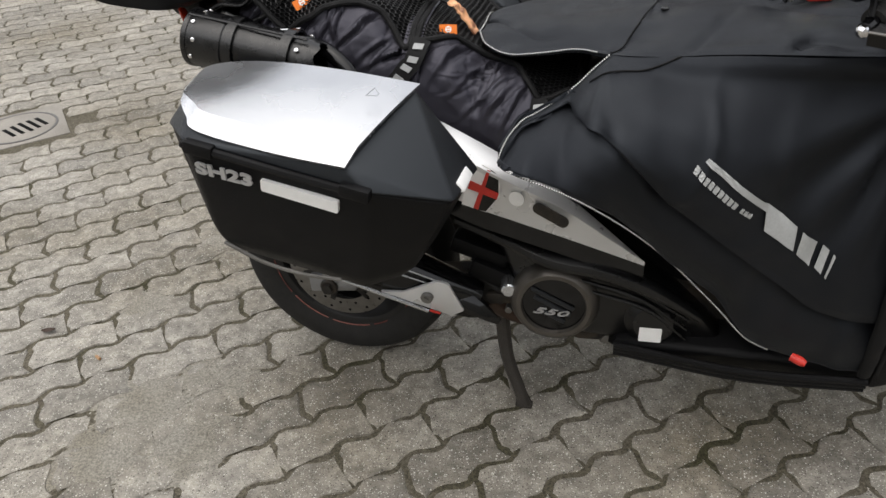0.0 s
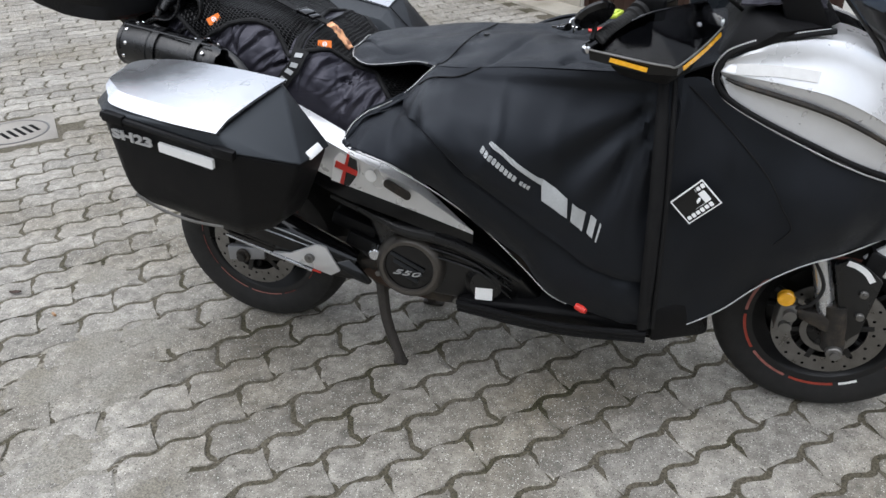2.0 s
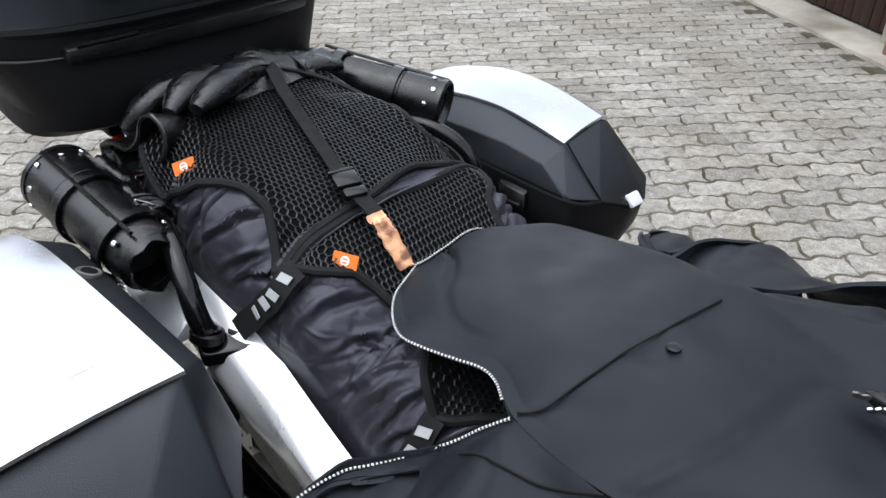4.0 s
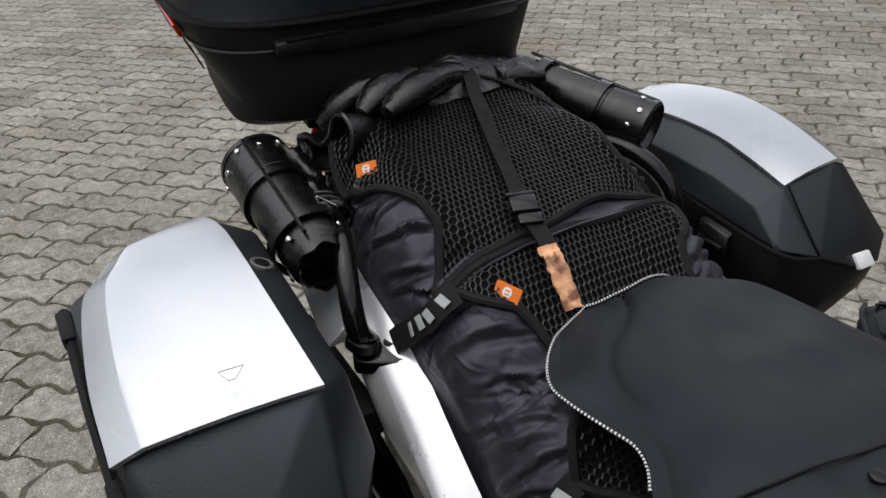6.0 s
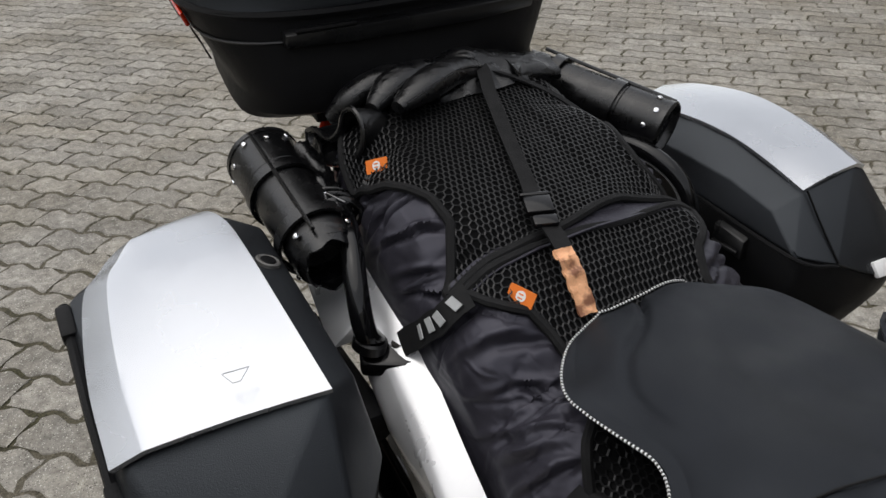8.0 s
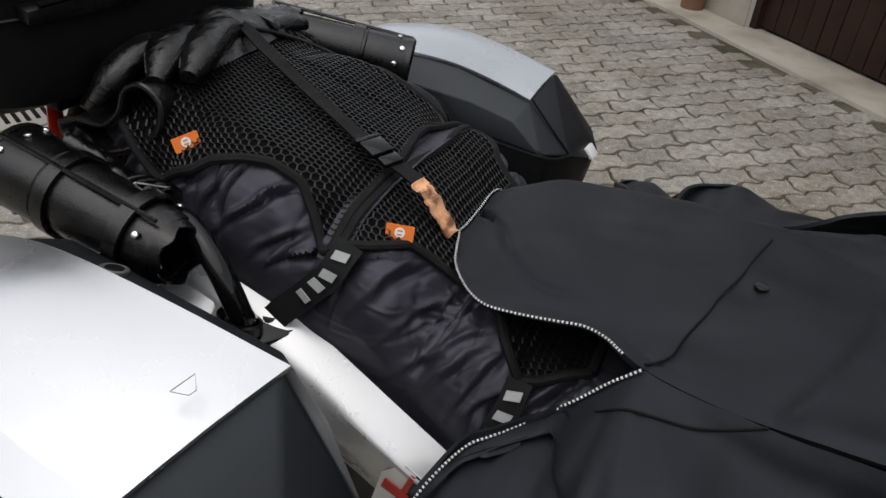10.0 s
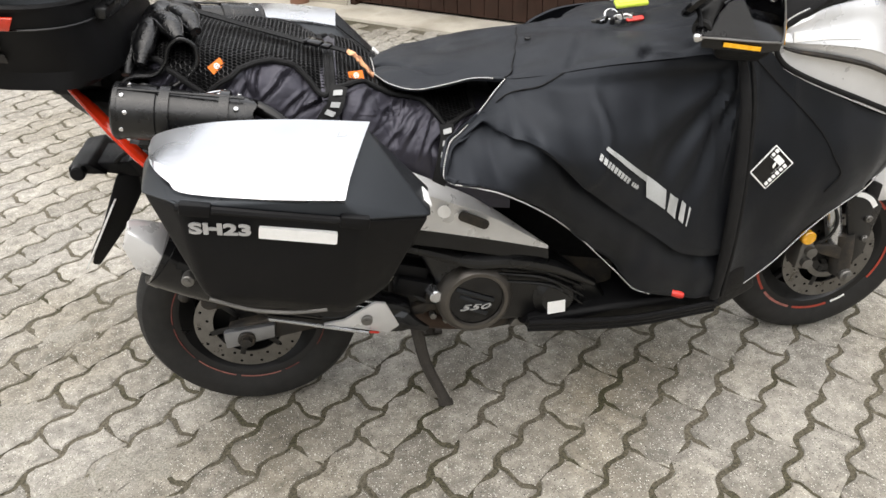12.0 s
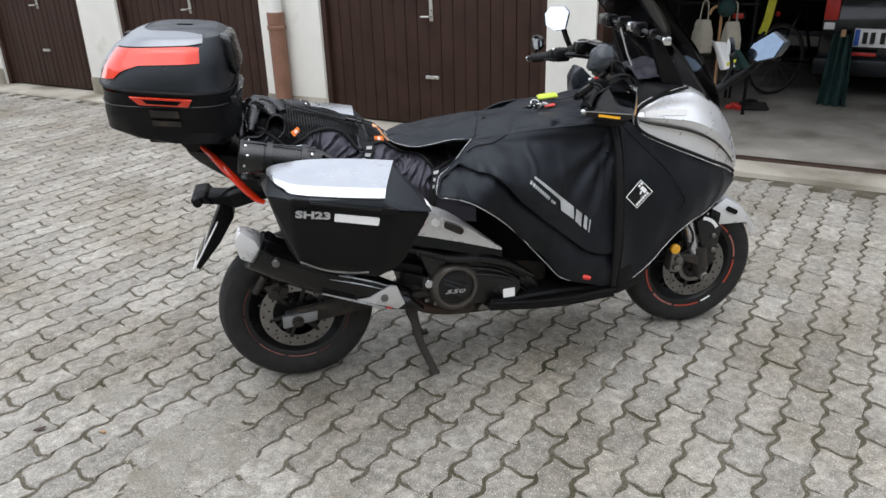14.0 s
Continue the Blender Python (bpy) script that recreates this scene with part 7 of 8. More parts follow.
for side in (-1, 1):
    rail = part("grab_rail", tube([(0.02, side * 0.205, 0.925), (0.087, side * 0.222, 0.935), (0.17, side * 0.245, 0.935), (0.225, side * 0.265, 0.905), (0.252, side * 0.270, 0.860), (0.250, side * 0.258, 0.835)], 0.0145, 14, True, 1, 30), M["gloss"], scooter, "black passenger grab rail")
    part("rail_foot", hull([(0.205, side * 0.262, 0.838), (0.262, side * 0.284, 0.818), (0.300, side * 0.232, 0.822), (0.292, side * 0.205, 0.830), (0.215, side * 0.198, 0.848), (0.205, side * 0.262, 0.818), (0.262, side * 0.284, 0.798), (0.300, side * 0.232, 0.800), (0.292, side * 0.205, 0.808), (0.215, side * 0.198, 0.822)], 0.005), M["gloss"], rail)
    part("rail_collar", lathe([(-0.006, 0.018), (-0.004, 0.022), (0.008, 0.022), (0.010, 0.017)], (0.251, side * 0.264, 0.838), (-0.04, side * 0.3, -1), 20), M["satin"], rail)
    part("rail_bolt", lathe([(0, 0.009), (0.004, 0.008), (0.004, 0)], (0.262, side * 0.232, 0.828), (0.1, 0, 1), 12), M["grime"], rail)
    part("seat_trim", hull([(0.05, side * 0.225, 0.885), (0.20, side * 0.240, 0.845), (0.20, side * 0.30, 0.80), (0.05, side * 0.28, 0.84), (0.05, side * 0.20, 0.84), (0.20, side * 0.21, 0.80)], 0.006), M["silver"], scooter)

SETTING["rule"] = steered
# ---------------------------------------------------------------- handlebar, guards and mirrors
part("handlebar", tube([(0.986, -0.337, 1.030), (1.05, -0.255, 1.062), (1.11, -0.16, 1.100), (1.19, -0.05, 1.125), (1.20, 0.05, 1.135), (1.13, 0.17, 1.135), (1.08, 0.26, 1.118), (1.03, 0.345, 1.100)], 0.011, 12, True, 1, 40), M["gloss"], scooter)
for e, g0, g1 in (((0.986, -0.337, 1.030), (0.998, -0.322, 1.036), (1.072, -0.222, 1.074)), ((1.03, 0.345, 1.100), (1.04, 0.325, 1.104), (1.098, 0.228, 1.126))):
    s = -1 if e[1] < 0 else 1
    a, b = Vector(g0), Vector(g1)
    L = (b - a).length
    prof = [(0, 0.012), (0.002, 0.0185), (0.008, 0.0195)] + [(L * k / 36, 0.0170 + 0.0016 * (k % 2)) for k in range(4, 27)] + [(L * 0.78, 0.0185), (L * 0.80, 0.0225), (L * 0.86, 0.0225), (L * 0.87, 0.019), (L * 0.92, 0.019), (L * 0.93, 0.0255), (L, 0.0255), (L, 0.012)]
    part("grip", lathe(prof, a, b - a, 20), M["rubber"], scooter, "ribbed black rubber grip")
    part("bar_end", join(lathe([(-0.012, 0), (-0.011, 0.006), (-0.007, 0.0095), (0.008, 0.0095), (0.012, 0.008)], e, b - a, 20)), M["chrome"], scooter, "aluminium bar end weight")
    c = b + (b - a).normalized() * 0.03
    sw = part("switch_box", hull([tuple(c + Vector((dx, dy, dz))) for dx in (-0.028, 0.03) for dy in (-0.026, 0.026) for dz in (-0.026, 0.024)] + [tuple(c + Vector((-0.035, 0, 0.0)))], 0.010, 3), M["plastic"], scooter, "black handlebar switch housing")
    part("switch_button", box(c + Vector((-0.012, -0.012, 0.026)), (0.014, 0.012, 0.008), 0.003), M["red_plain"] if s < 0 else M["cast"], sw)
    part("switch_button", box(c + Vector((-0.026, 0.008, 0.020)), (0.012, 0.012, 0.008), 0.003), M["white"], sw)
    part("clamp", box(c + Vector((0.035, -s * 0.022, 0.012)), (0.03, 0.03, 0.04), 0.006), M["grime"], sw)
    tank = part("brake_reservoir", hull([tuple(c + Vector((0.05 + dx, -s * 0.085 + dy, 0.037 + dz))) for dx, dy, dz in ((-0.03, -0.022, -0.02), (0.035, -0.022, -0.02), (-0.03, 0.022, -0.02), (0.035, 0.022, -0.02), (-0.027, -0.02, 0.018), (0.032, -0.02, 0.018), (-0.027, 0.02, 0.018), (0.032, 0.02, 0.018))], 0.005), M["gloss"], scooter, "black brake fluid reservoir")
    part("reservoir_lid", box(c + Vector((0.0525, -s * 0.085, 0.0575)), (0.054, 0.036, 0.004), 0.001), M["letter"], tank, "silver reservoir lid with fine print bars")
    for k in range(4):
        part("fine_print", box(c + Vector((0.0525, -s * 0.085 - 0.012 + 0.008 * k, 0.060)), (0.042 - 0.006 * (k % 2), 0.003, 0.0008)), M["grime"], tank)
    tip = Vector(e) + Vector((0.050, -s * 0.004, -0.006))
    part("brake_lever", join(tube([list(c + Vector((0.0, -s * 0.005, -0.02))), list(c + Vector((-0.045, s * 0.02, -0.02))), list(tip)], [0.009, 0.007, 0.006], 10, True, 0.7, 14), lathe([(-0.012, 0), (-0.010, 0.008), (0, 0.011), (0.010, 0.008), (0.012, 0)], tip, b - a, 14)), M["plastic"], scooter, "black brake lever")
# right hand guard: glossy smoked shell with amber strips
A, B, C, D = (0.990, -0.346, 1.030), (1.105, -0.362, 1.017), (1.158, -0.346, 1.010), (1.232, -0.205, 1.052)
E, F2, H = (1.060, -0.278, 1.072), (1.100, -0.262, 1.088), (1.195, -0.175, 1.092)
LOW = [(0.992, -0.343, 1.010), (1.108, -0.358, 0.994), (1.158, -0.340, 0.990), (1.230, -0.20, 1.032)]


def facets(corners, faces, thick):
    bm = bmesh.new()
    vs = [bm.verts.new(p) for p in corners]
    made = [bm.faces.new([vs[i] for i in f]) for f in faces]
    bmesh.ops.recalc_face_normals(bm, faces=made)
    bmesh.ops.solidify(bm, geom=made, thickness=thick)
    return bm


guard = part("hand_guard", facets([A, B, C, D] + LOW, [(0, 1, 5, 4), (1, 2, 6, 5), (2, 3, 7, 6)], 0.005), M["gloss"], scooter, "black rim of a smoked hand guard", 20)
part("guard_shell", facets([A, B, C, D, E, F2, H], [(0, 1, 4), (1, 5, 4), (1, 2, 5), (2, 6, 5), (2, 3, 6)], 0.003), M["smoke_dark"], guard, "clear smoked plastic shell", 14).visible_shadow = False
part("guard_ridge", tube([E, F2, H], 0.0022, 6, True, 1, 12), M["gloss"], guard)
part("guard_screw", lathe([(0, 0.006), (0.003, 0.005), (0.003, 0)], (1.185, -0.235, 1.060), (0.3, -0.5, 0.8), 12), M["chrome"], guard)
part("guard_edge", tube([A, (1.05, -0.357, 1.024), B, (1.14, -0.357, 1.012), C, (1.20, -0.272, 1.030), D], 0.0022, 6, True, 1, 30), M["cast"], guard)
part("amber_strip", ribbon([(1.031, -0.3555, 1.016), (1.103, -0.3655, 1.004)], 0.0042, (-0.12, -1, 0.1), 0.002, 4), M["amber"], guard, "amber reflective strip")
part("amber_strip", ribbon([(1.168, -0.338, 1.004), (1.200, -0.280, 1.020), (1.230, -0.216, 1.040)], 0.004, (0.85, -0.5, 0.1), 0.002, 6), M["amber"], guard, "amber reflective strip")
part("guard_skirt", hull([(1.02, -0.33, 1.0), (1.15, -0.335, 0.985), (1.20, -0.24, 1.0), (1.05, -0.30, 0.965), (1.14, -0.30, 0.955), (1.18, -0.23, 0.965), (1.06, -0.24, 1.0), (1.15, -0.2, 1.0)], 0.01), M["fabric_edge"], guard)
part("guard_clip", hull([(1.205, -0.190, 1.078), (1.235, -0.205, 1.068), (1.232, -0.215, 1.050), (1.20, -0.205, 1.056), (1.20, -0.18, 1.07), (1.225, -0.185, 1.062)], 0.003), M["clear"], guard)
left = part("hand_guard", hull([(1.177, 0.25, 1.017), (1.188, 0.25, 1.046), (1.220, 0.25, 1.071), (1.241, 0.24, 1.045), (1.293, 0.24, 0.992), (1.293, 0.25, 0.965), (1.191, 0.25, 0.965), (1.200, 0.36, 1.02), (1.23, 0.37, 1.065), (1.30, 0.34, 1.01), (1.29, 0.34, 0.96), (1.20, 0.35, 0.955)], 0.006, 2, 14), M["blue_grey"], scooter, "dark grey far hand guard")
RIM = [(1.011, 1.152), (1.026, 1.204), (1.034, 1.217), (1.068, 1.235), (1.092, 1.224), (1.102, 1.198), (1.094, 1.174), (1.079, 1.156), (1.048, 1.140)]
bar_mirror = part("mirror", hull([(x, -0.296, z) for x, z in RIM] + [(1.046, -0.318, 1.190), (1.090, -0.316, 1.194), (1.040, -0.312, 1.165), (1.070, -0.312, 1.165)] + [(1.057 + (x - 1.057) * 0.9, -0.262, 1.186 + (z - 1.186) * 0.9) for x, z in RIM], 0.004, 2, 10), M["blue_grey"], scooter, "dark grey angular rear view mirror")
part("mirror_glass", slab([((x - 1.057) * 0.86, (z - 1.186) * 0.86) for x, z in RIM], (1.057, -0.2600, 1.186), (1, 0, 0), (0, 0, 1), -0.0015), M["mirror"], bar_mirror)
part("mirror_stalk", tube([(1.082, -0.28, 1.160), (1.098, -0.255, 1.140), (1.108, -0.21, 1.122), (1.105, -0.175, 1.105)], [0.012, 0.010, 0.010, 0.012], 10, True, 1, 14), M["gloss"], bar_mirror)
part("round_mirror", lathe([(-0.009, 0), (-0.008, 0.034), (0.0, 0.041), (0.006, 0.039), (0.005, 0.035), (0.004, 0)], (0.992, -0.315, 1.088), (-0.45, 0.55, 0.7), 28), M["gloss"], scooter, "small round bar mirror")
part("mirror_arm", tube([(0.992, -0.33, 1.045), (0.994, -0.318, 1.06), (0.994, -0.302, 1.076)], 0.005, 8), M["plastic"], scooter)
TURN = Matrix.Translation((1.125, 0.300, 1.255)) @ Matrix.Rotation(radians(38), 4, "Z") @ Matrix.Rotation(radians(14), 4, "Y")
HEX = [(-0.055, 0.030), (-0.028, 0.050), (0.040, 0.046), (0.060, 0.016), (0.046, -0.030), (-0.002, -0.050), (-0.048, -0.040)]
housing = hull([(0.004, y, z) for y, z in HEX] + [(0.034, y * 0.7, z * 0.7) for y, z in HEX], 0.005)
housing.transform(TURN)
mirror = part("mirror", housing, M["gloss"], scooter, "hexagonal rear view mirror on a stalk")
pane = slab([(y * 0.93, z * 0.93) for y, z in HEX], (0.0035, 0, 0), (0, 1, 0), (0, 0, 1), -0.002)
pane.transform(TURN)
part("mirror_glass", pane, M["mirror"], mirror)
part("mirror_stalk", tube([(1.15, 0.29, 1.225), (1.165, 0.285, 1.18), (1.185, 0.265, 1.12), (1.15, 0.22, 1.12)], 0.011, 10, True, 1, 14), M["gloss"], mirror)
small = part("small_mirror", lathe([(-0.006, 0), (-0.006, 0.026), (0.0, 0.032), (0.01, 0.026), (0.014, 0)], (1.055, 0.315, 1.165), (0.8, 0.6, 0.1), 24), M["gloss"], scooter, "small oval blind spot mirror")
part("mirror_glass", lathe([(-0.0068, 0.0255), (-0.0072, 0)], (1.055, 0.315, 1.165), (0.8, 0.6, 0.1), 24), M["mirror"], small)
part("mirror_arm", tube([(1.05, 0.33, 1.11), (1.055, 0.32, 1.14)], 0.006, 8), M["gloss"], small)
SETTING["rule"] = None
for run in ([(1.115, -0.165, 1.085), (1.165, -0.150, 1.150), (1.225, -0.105, 1.135), (1.270, -0.060, 1.075)], [(1.105, -0.180, 1.070), (1.170, -0.170, 1.105), (1.240, -0.130, 1.100), (1.290, -0.080, 1.060)], [(1.130, 0.190, 1.125), (1.175, 0.170, 1.185), (1.235, 0.110, 1.165), (1.275, 0.060, 1.085)], [(1.120, 0.205, 1.110), (1.180, 0.190, 1.140), (1.250, 0.130, 1.120), (1.300, 0.080, 1.070)]):
    part("control_cable", tube(run, 0.0042, 8, True, 1, 20), M["rubber"], scooter)
# mirror at the fairing's far side
FACE = [(-0.117, -0.040), (-0.208, -0.064), (-0.198, -0.123), (-0.116, -0.149), (-0.024, -0.139), (-0.037, -0.094)]  # y, z below 1.26
fm = part("fairing_mirror", hull([(1.7635 + 0.5 * (z + 0.128), y, 1.26 + z) for y, z in FACE] + [(1.812 + 0.4 * (z + 0.128), -0.11 + (y + 0.11) * 0.7, 1.16 + (z + 0.10) * 0.7) for y, z in FACE], 0.004), M["blue_grey"], scooter, "angular fairing mirror with blue tinted glass")
part("mirror_glass", slab([((y + 0.116) * 0.92, (z + 0.101) * 1.02) for y, z in FACE], (1.7735, -0.116, 1.159), (0.0, 1, 0), (0.447, 0, 0.894), -0.002), M["tinted_mirror"], fm)
part("mirror_stalk", tube([(1.800, -0.085, 1.125), (1.785, -0.020, 1.065), (1.72, 0.02, 1.01), (1.66, 0.015, 0.975)], [0.012, 0.013, 0.016, 0.018], 10, True, 1, 14), M["plastic"], fm)
sm = part("small_mirror", lathe([(-0.006, 0), (-0.006, 0.030), (0.0, 0.036), (0.01, 0.030), (0.013, 0)], (1.72, 0.017, 1.152), (1, -0.35, 0.1), 24), M["gloss"], scooter)
part("mirror_glass", lathe([(-0.0068, 0.0295), (-0.0072, 0)], (1.72, 0.017, 1.152), (1, -0.35, 0.1), 24), M["mirror"], sm)
part("mirror_arm", tube([(1.725, 0.015, 1.12), (1.735, 0.02, 1.07), (1.70, 0.02, 1.0)], 0.007, 8, True, 1, 10), M["gloss"], sm)
# accessory bar behind the screen with clamps
bar = part("accessory_bar", tube([(1.345, -0.19, 1.215), (1.30, -0.08, 1.245), (1.285, 0.05, 1.255), (1.27, 0.18, 1.26)], 0.012, 10, True, 1, 14), M["gloss"], scooter)
for p, r, m in (((1.345, -0.185, 1.218), 0.015, "chrome"), ((1.325, -0.14, 1.232), 0.022, "gloss"), ((1.30, -0.08, 1.247), 0.026, "gloss"), ((1.292, -0.03, 1.252), 0.018, "chrome"), ((1.288, 0.03, 1.256), 0.027, "gloss"), ((1.276, 0.12, 1.258), 0.024, "gloss"), ((1.27, 0.17, 1.26), 0.020, "cast")):
    part("bar_clamp", hull([(p[0] + r * dx, p[1] + 0.018 * dy, p[2] + r * dz) for dx in (-1, 1) for dy in (-1, 1) for dz in (-1, 1)], r * 0.5, 2), M[m], bar)
part("stay_rod", tube([(1.27, 0.02, 1.245), (1.29, 0.0, 1.16), (1.31, -0.02, 1.10)], 0.006, 8), M["chrome"], bar)
part("instrument_hood", hull([(1.20, -0.10, 1.10), (1.20, 0.12, 1.10), (1.17, -0.08, 1.19), (1.17, 0.12, 1.19), (1.25, -0.12, 1.08), (1.25, 0.12, 1.08), (1.22, -0.08, 1.20), (1.22, 0.10, 1.20)], 0.02), M["gloss"], scooter)
part("dash_pouch", sheet(wrinkled(surface([[(1.28, -0.13, 1.085), (1.29, 0.0, 1.11), (1.28, 0.12, 1.085)], [(1.36, -0.15, 1.095), (1.37, 0.0, 1.13), (1.36, 0.14, 1.095)], [(1.44, -0.12, 1.085), (1.45, 0.0, 1.10), (1.44, 0.12, 1.085)]], 20, 24), 20, 0.012, 3), 0.004), M["puffy"], scooter)

# ---------------------------------------------------------------- keys and lunch box on the cover
keys = thing("key_bunch", (0.935, -0.020, 0.985), "bunch of keys with steel ring and red tag on cover", "keys")
KX, KY, KZ = 0.938, -0.014, 0.989
part("key_ring", tube([(KX + 0.002 + 0.015 * math.cos(a), KY + 0.006 * math.sin(a), KZ + 0.010 + 0.010 * math.sin(a)) for a in np.linspace(0, 2 * math.pi, 24)], 0.0024, 8, False), M["chrome"], keys)
for k, (dx, dy, lift) in enumerate(((-0.034, -0.016, 0.0), (-0.022, -0.026, 0.003), (0.004, -0.030, 0.0), (0.026, -0.012, 0.002), (0.030, -0.004, 0.006))):
    c = (KX + dx * 0.6, KY + dy * 0.6, KZ + lift)
    blade = [(0.006, -0.003), (0.030, -0.003), (0.034, -0.001), (0.034, 0.002), (0.030, 0.003), (0.026, 0.0015), (0.022, 0.003), (0.018, 0.0015), (0.014, 0.003), (0.006, 0.003)]
    key = part("key", slab(blade, c, (dx, dy, 0.004), (-dy, dx, 0.2), 0.0022), M["chrome"] if k % 2 else M["cast"], keys)
    part("key_head", slab(rounded(0.021, 0.018, 0.007), c, (dx, dy, 0.004), (-dy, dx, 0.2), 0.0045, 0.001), M["chrome"] if k == 3 else M["satin"], key)
part("key_fob", hull([(KX - 0.047, KY - 0.014, KZ - 0.004), (KX - 0.024, KY - 0.026, KZ - 0.004), (KX - 0.008, KY - 0.010, KZ - 0.003), (KX - 0.030, KY + 0.002, KZ - 0.003), (KX - 0.045, KY - 0.013, KZ + 0.008), (KX - 0.025, KY - 0.023, KZ + 0.009), (KX - 0.011, KY - 0.009, KZ + 0.011)], 0.004, 3), M["gloss"], keys)
part("key_loop", tube([(KX + 0.022, KY - 0.004, KZ + 0.004), (KX + 0.034, KY - 0.006, KZ + 0.010), (KX + 0.046, KY - 0.010, KZ + 0.006), (KX + 0.048, KY - 0.016, KZ + 0.001)], 0.0022, 8, True, 1, 12), M["white"], keys, "white cord loop")
part("red_tag", slab(rounded(0.042, 0.013, 0.006), (KX + 0.053, KY - 0.017, KZ - 0.001), (1, 0.0, 0.06), (0.0, 0.75, 0.5), 0.006, 0.002), M["red_plain"], keys, "red plastic key tag")
tub = thing("snack_box", (1.0, 0.024, 0.976), "small clear plastic box with a lime green lid", "plastic box")
turn = Matrix.Rotation(-0.20, 3, "Z") @ Matrix.Rotation(-0.10, 3, "Y")
part("tub", box((1.001, 0.026, 0.991), (0.062, 0.042, 0.034), 0.006, turn), M["clear"], tub)
part("lid", join(box((1.0, 0.026, 1.012), (0.074, 0.052, 0.010), 0.004, turn), box((0.9995, 0.026, 1.018), (0.060, 0.040, 0.004), 0.002, turn)), M["green"], tub, "lime green snap lid")

# ---------------------------------------------------------------- what stands in the open garage
def g(s, d, z):
    """A place in the garage; the rack and what hangs by it stand a little further in."""
    return tuple(GI @ Vector((s + (0.13 if s < 4.0 and d < 3.5 else 0.0), d, z)))


def gtube(pts, *a, **k):
    return tube([g(*p) for p in pts], *a, **k)


def hanging_bag(at, w, h, material, label):
    """A soft cloth bag that hangs by two loops from a hook."""
    s, d, z = at
    bag = thing("cloth_bag", g(s, d, z + h), label, "bag")
    front = [[(s + w * (u - 0.5) * (0.62 + 0.38 * math.sin(min(1.0, v * 1.6) * 1.57)), d - 0.05 * math.sin(math.pi * u) * math.sin(math.pi * (0.1 + 0.8 * v)), z + h * (1 - v)) for u in (0, 0.25, 0.5, 0.75, 1)] for v in (0, 0.3, 0.6, 0.85, 1)]
    back = [[(a, 2 * d - b + 0.01, c) for a, b, c in r] for r in front]
    for name, net in (("front_cloth", front), ("back_cloth", back)):
        part(name, sheet([[g(*p) for p in r] for r in wrinkled(surface(net, 14, 14), 18, 0.012, s)], 0.004), material, bag)
    part("loop", gtube([(s - w * 0.2, d, z + h * 0.97), (s - 0.02, d + 0.02, z + h + 0.14), (s + 0.02, d + 0.02, z + h + 0.14), (s + w * 0.2, d, z + h * 0.97)], 0.006, 6, steps=10), material, bag)
    return bag


hanging_bag((3.20, 1.62, 0.56), 0.17, 0.27, M["cream"], "crumpled cream cloth bag hanging from the rack")
hanging_bag((3.43, 1.64, 0.52), 0.16, 0.30, M["cream"], "limp cream printed cloth bag hanging from the rack")

rack = thing("storage_rack", g(3.35, 1.75, 0.03), "dark metal rack with hooks and hung clutter", "rack")
for s in (2.95, 3.58):
    part("post", gtube([(s, 1.755, 0.03), (s, 1.755, 1.5)], 0.015, 8), M["plastic"], rack)
for z in (0.95, 1.45):
    part("crossbar", gtube([(2.92, 1.75, z), (3.61, 1.75, z)], 0.011, 8), M["plastic"], rack)
for s in (3.20, 3.30, 3.43):
    part("hook", gtube([(s, 1.75, 0.95), (s, 1.70, 0.93), (s, 1.65, 0.96), (s, 1.64, 0.99)], 0.004, 6, steps=8), M["iron"], rack)

cane = thing("walking_cane", g(3.30, 1.60, 0.10), "bent wooden walking cane hooked over the rack bar", "cane")
part("shaft", gtube([(3.345, 1.66, 0.05), (3.335, 1.66, 0.5), (3.33, 1.66, 0.84), (3.325, 1.66, 0.90), (3.29, 1.66, 0.935), (3.25, 1.66, 0.91), (3.235, 1.66, 0.87)], 0.013, 10, steps=34), M["cane"], cane)

flag = thing("folded_flag", g(3.41, 1.52, 0.45), "folded white and green cloth hanging from the rack", "cloth")
for name, a, b, m in (("white_cloth", 0.0, 0.46, "white"), ("green_cloth", 0.46, 1.0, "teal")):
    net = [[(3.30 + 0.24 * (a + (b - a) * u) + 0.10 * v, 1.53 - 0.03 * math.sin(9 * (a + (b - a) * u)), 0.68 - 0.24 * v - 0.10 * (a + (b - a) * u) * (1 - v) + 0.03 * u) for u in (0, 0.33, 0.66, 1)] for v in (0, 0.33, 0.66, 1)]
    part(name, sheet([[g(*p) for p in r] for r in wrinkled(surface(net, 12, 12), 16, 0.01, 4)], 0.004), M[m], flag)
part("yellow_border", sheet([[g(*p) for p in r] for r in surface([[(3.44 + 0.08 * u, 1.512 - 0.01 * v, 0.50 + 0.04 * u - 0.025 * v) for u in (0, 0.5, 1)] for v in (0, 1)], 4, 8)], 0.003), M["yellow"], flag)

ball = thing("teal_ball", g(3.37, 1.78, 0.82), "teal rubber ball wedged on the rack bar", "ball")
part("ball_skin", lathe([(0.075 * -math.cos(a), 0.075 * math.sin(a) if 0 < k < 12 else 0) for k, a in enumerate(np.linspace(0, math.pi, 13))], g(3.375, 1.62, 0.93), (0.2, 0.3, 1), 24), M["teal"], ball)
part("valve", rod(g(3.375, 1.55, 0.945), g(3.375, 1.543, 0.947), 0.004, 8), M["rubber"], ball)


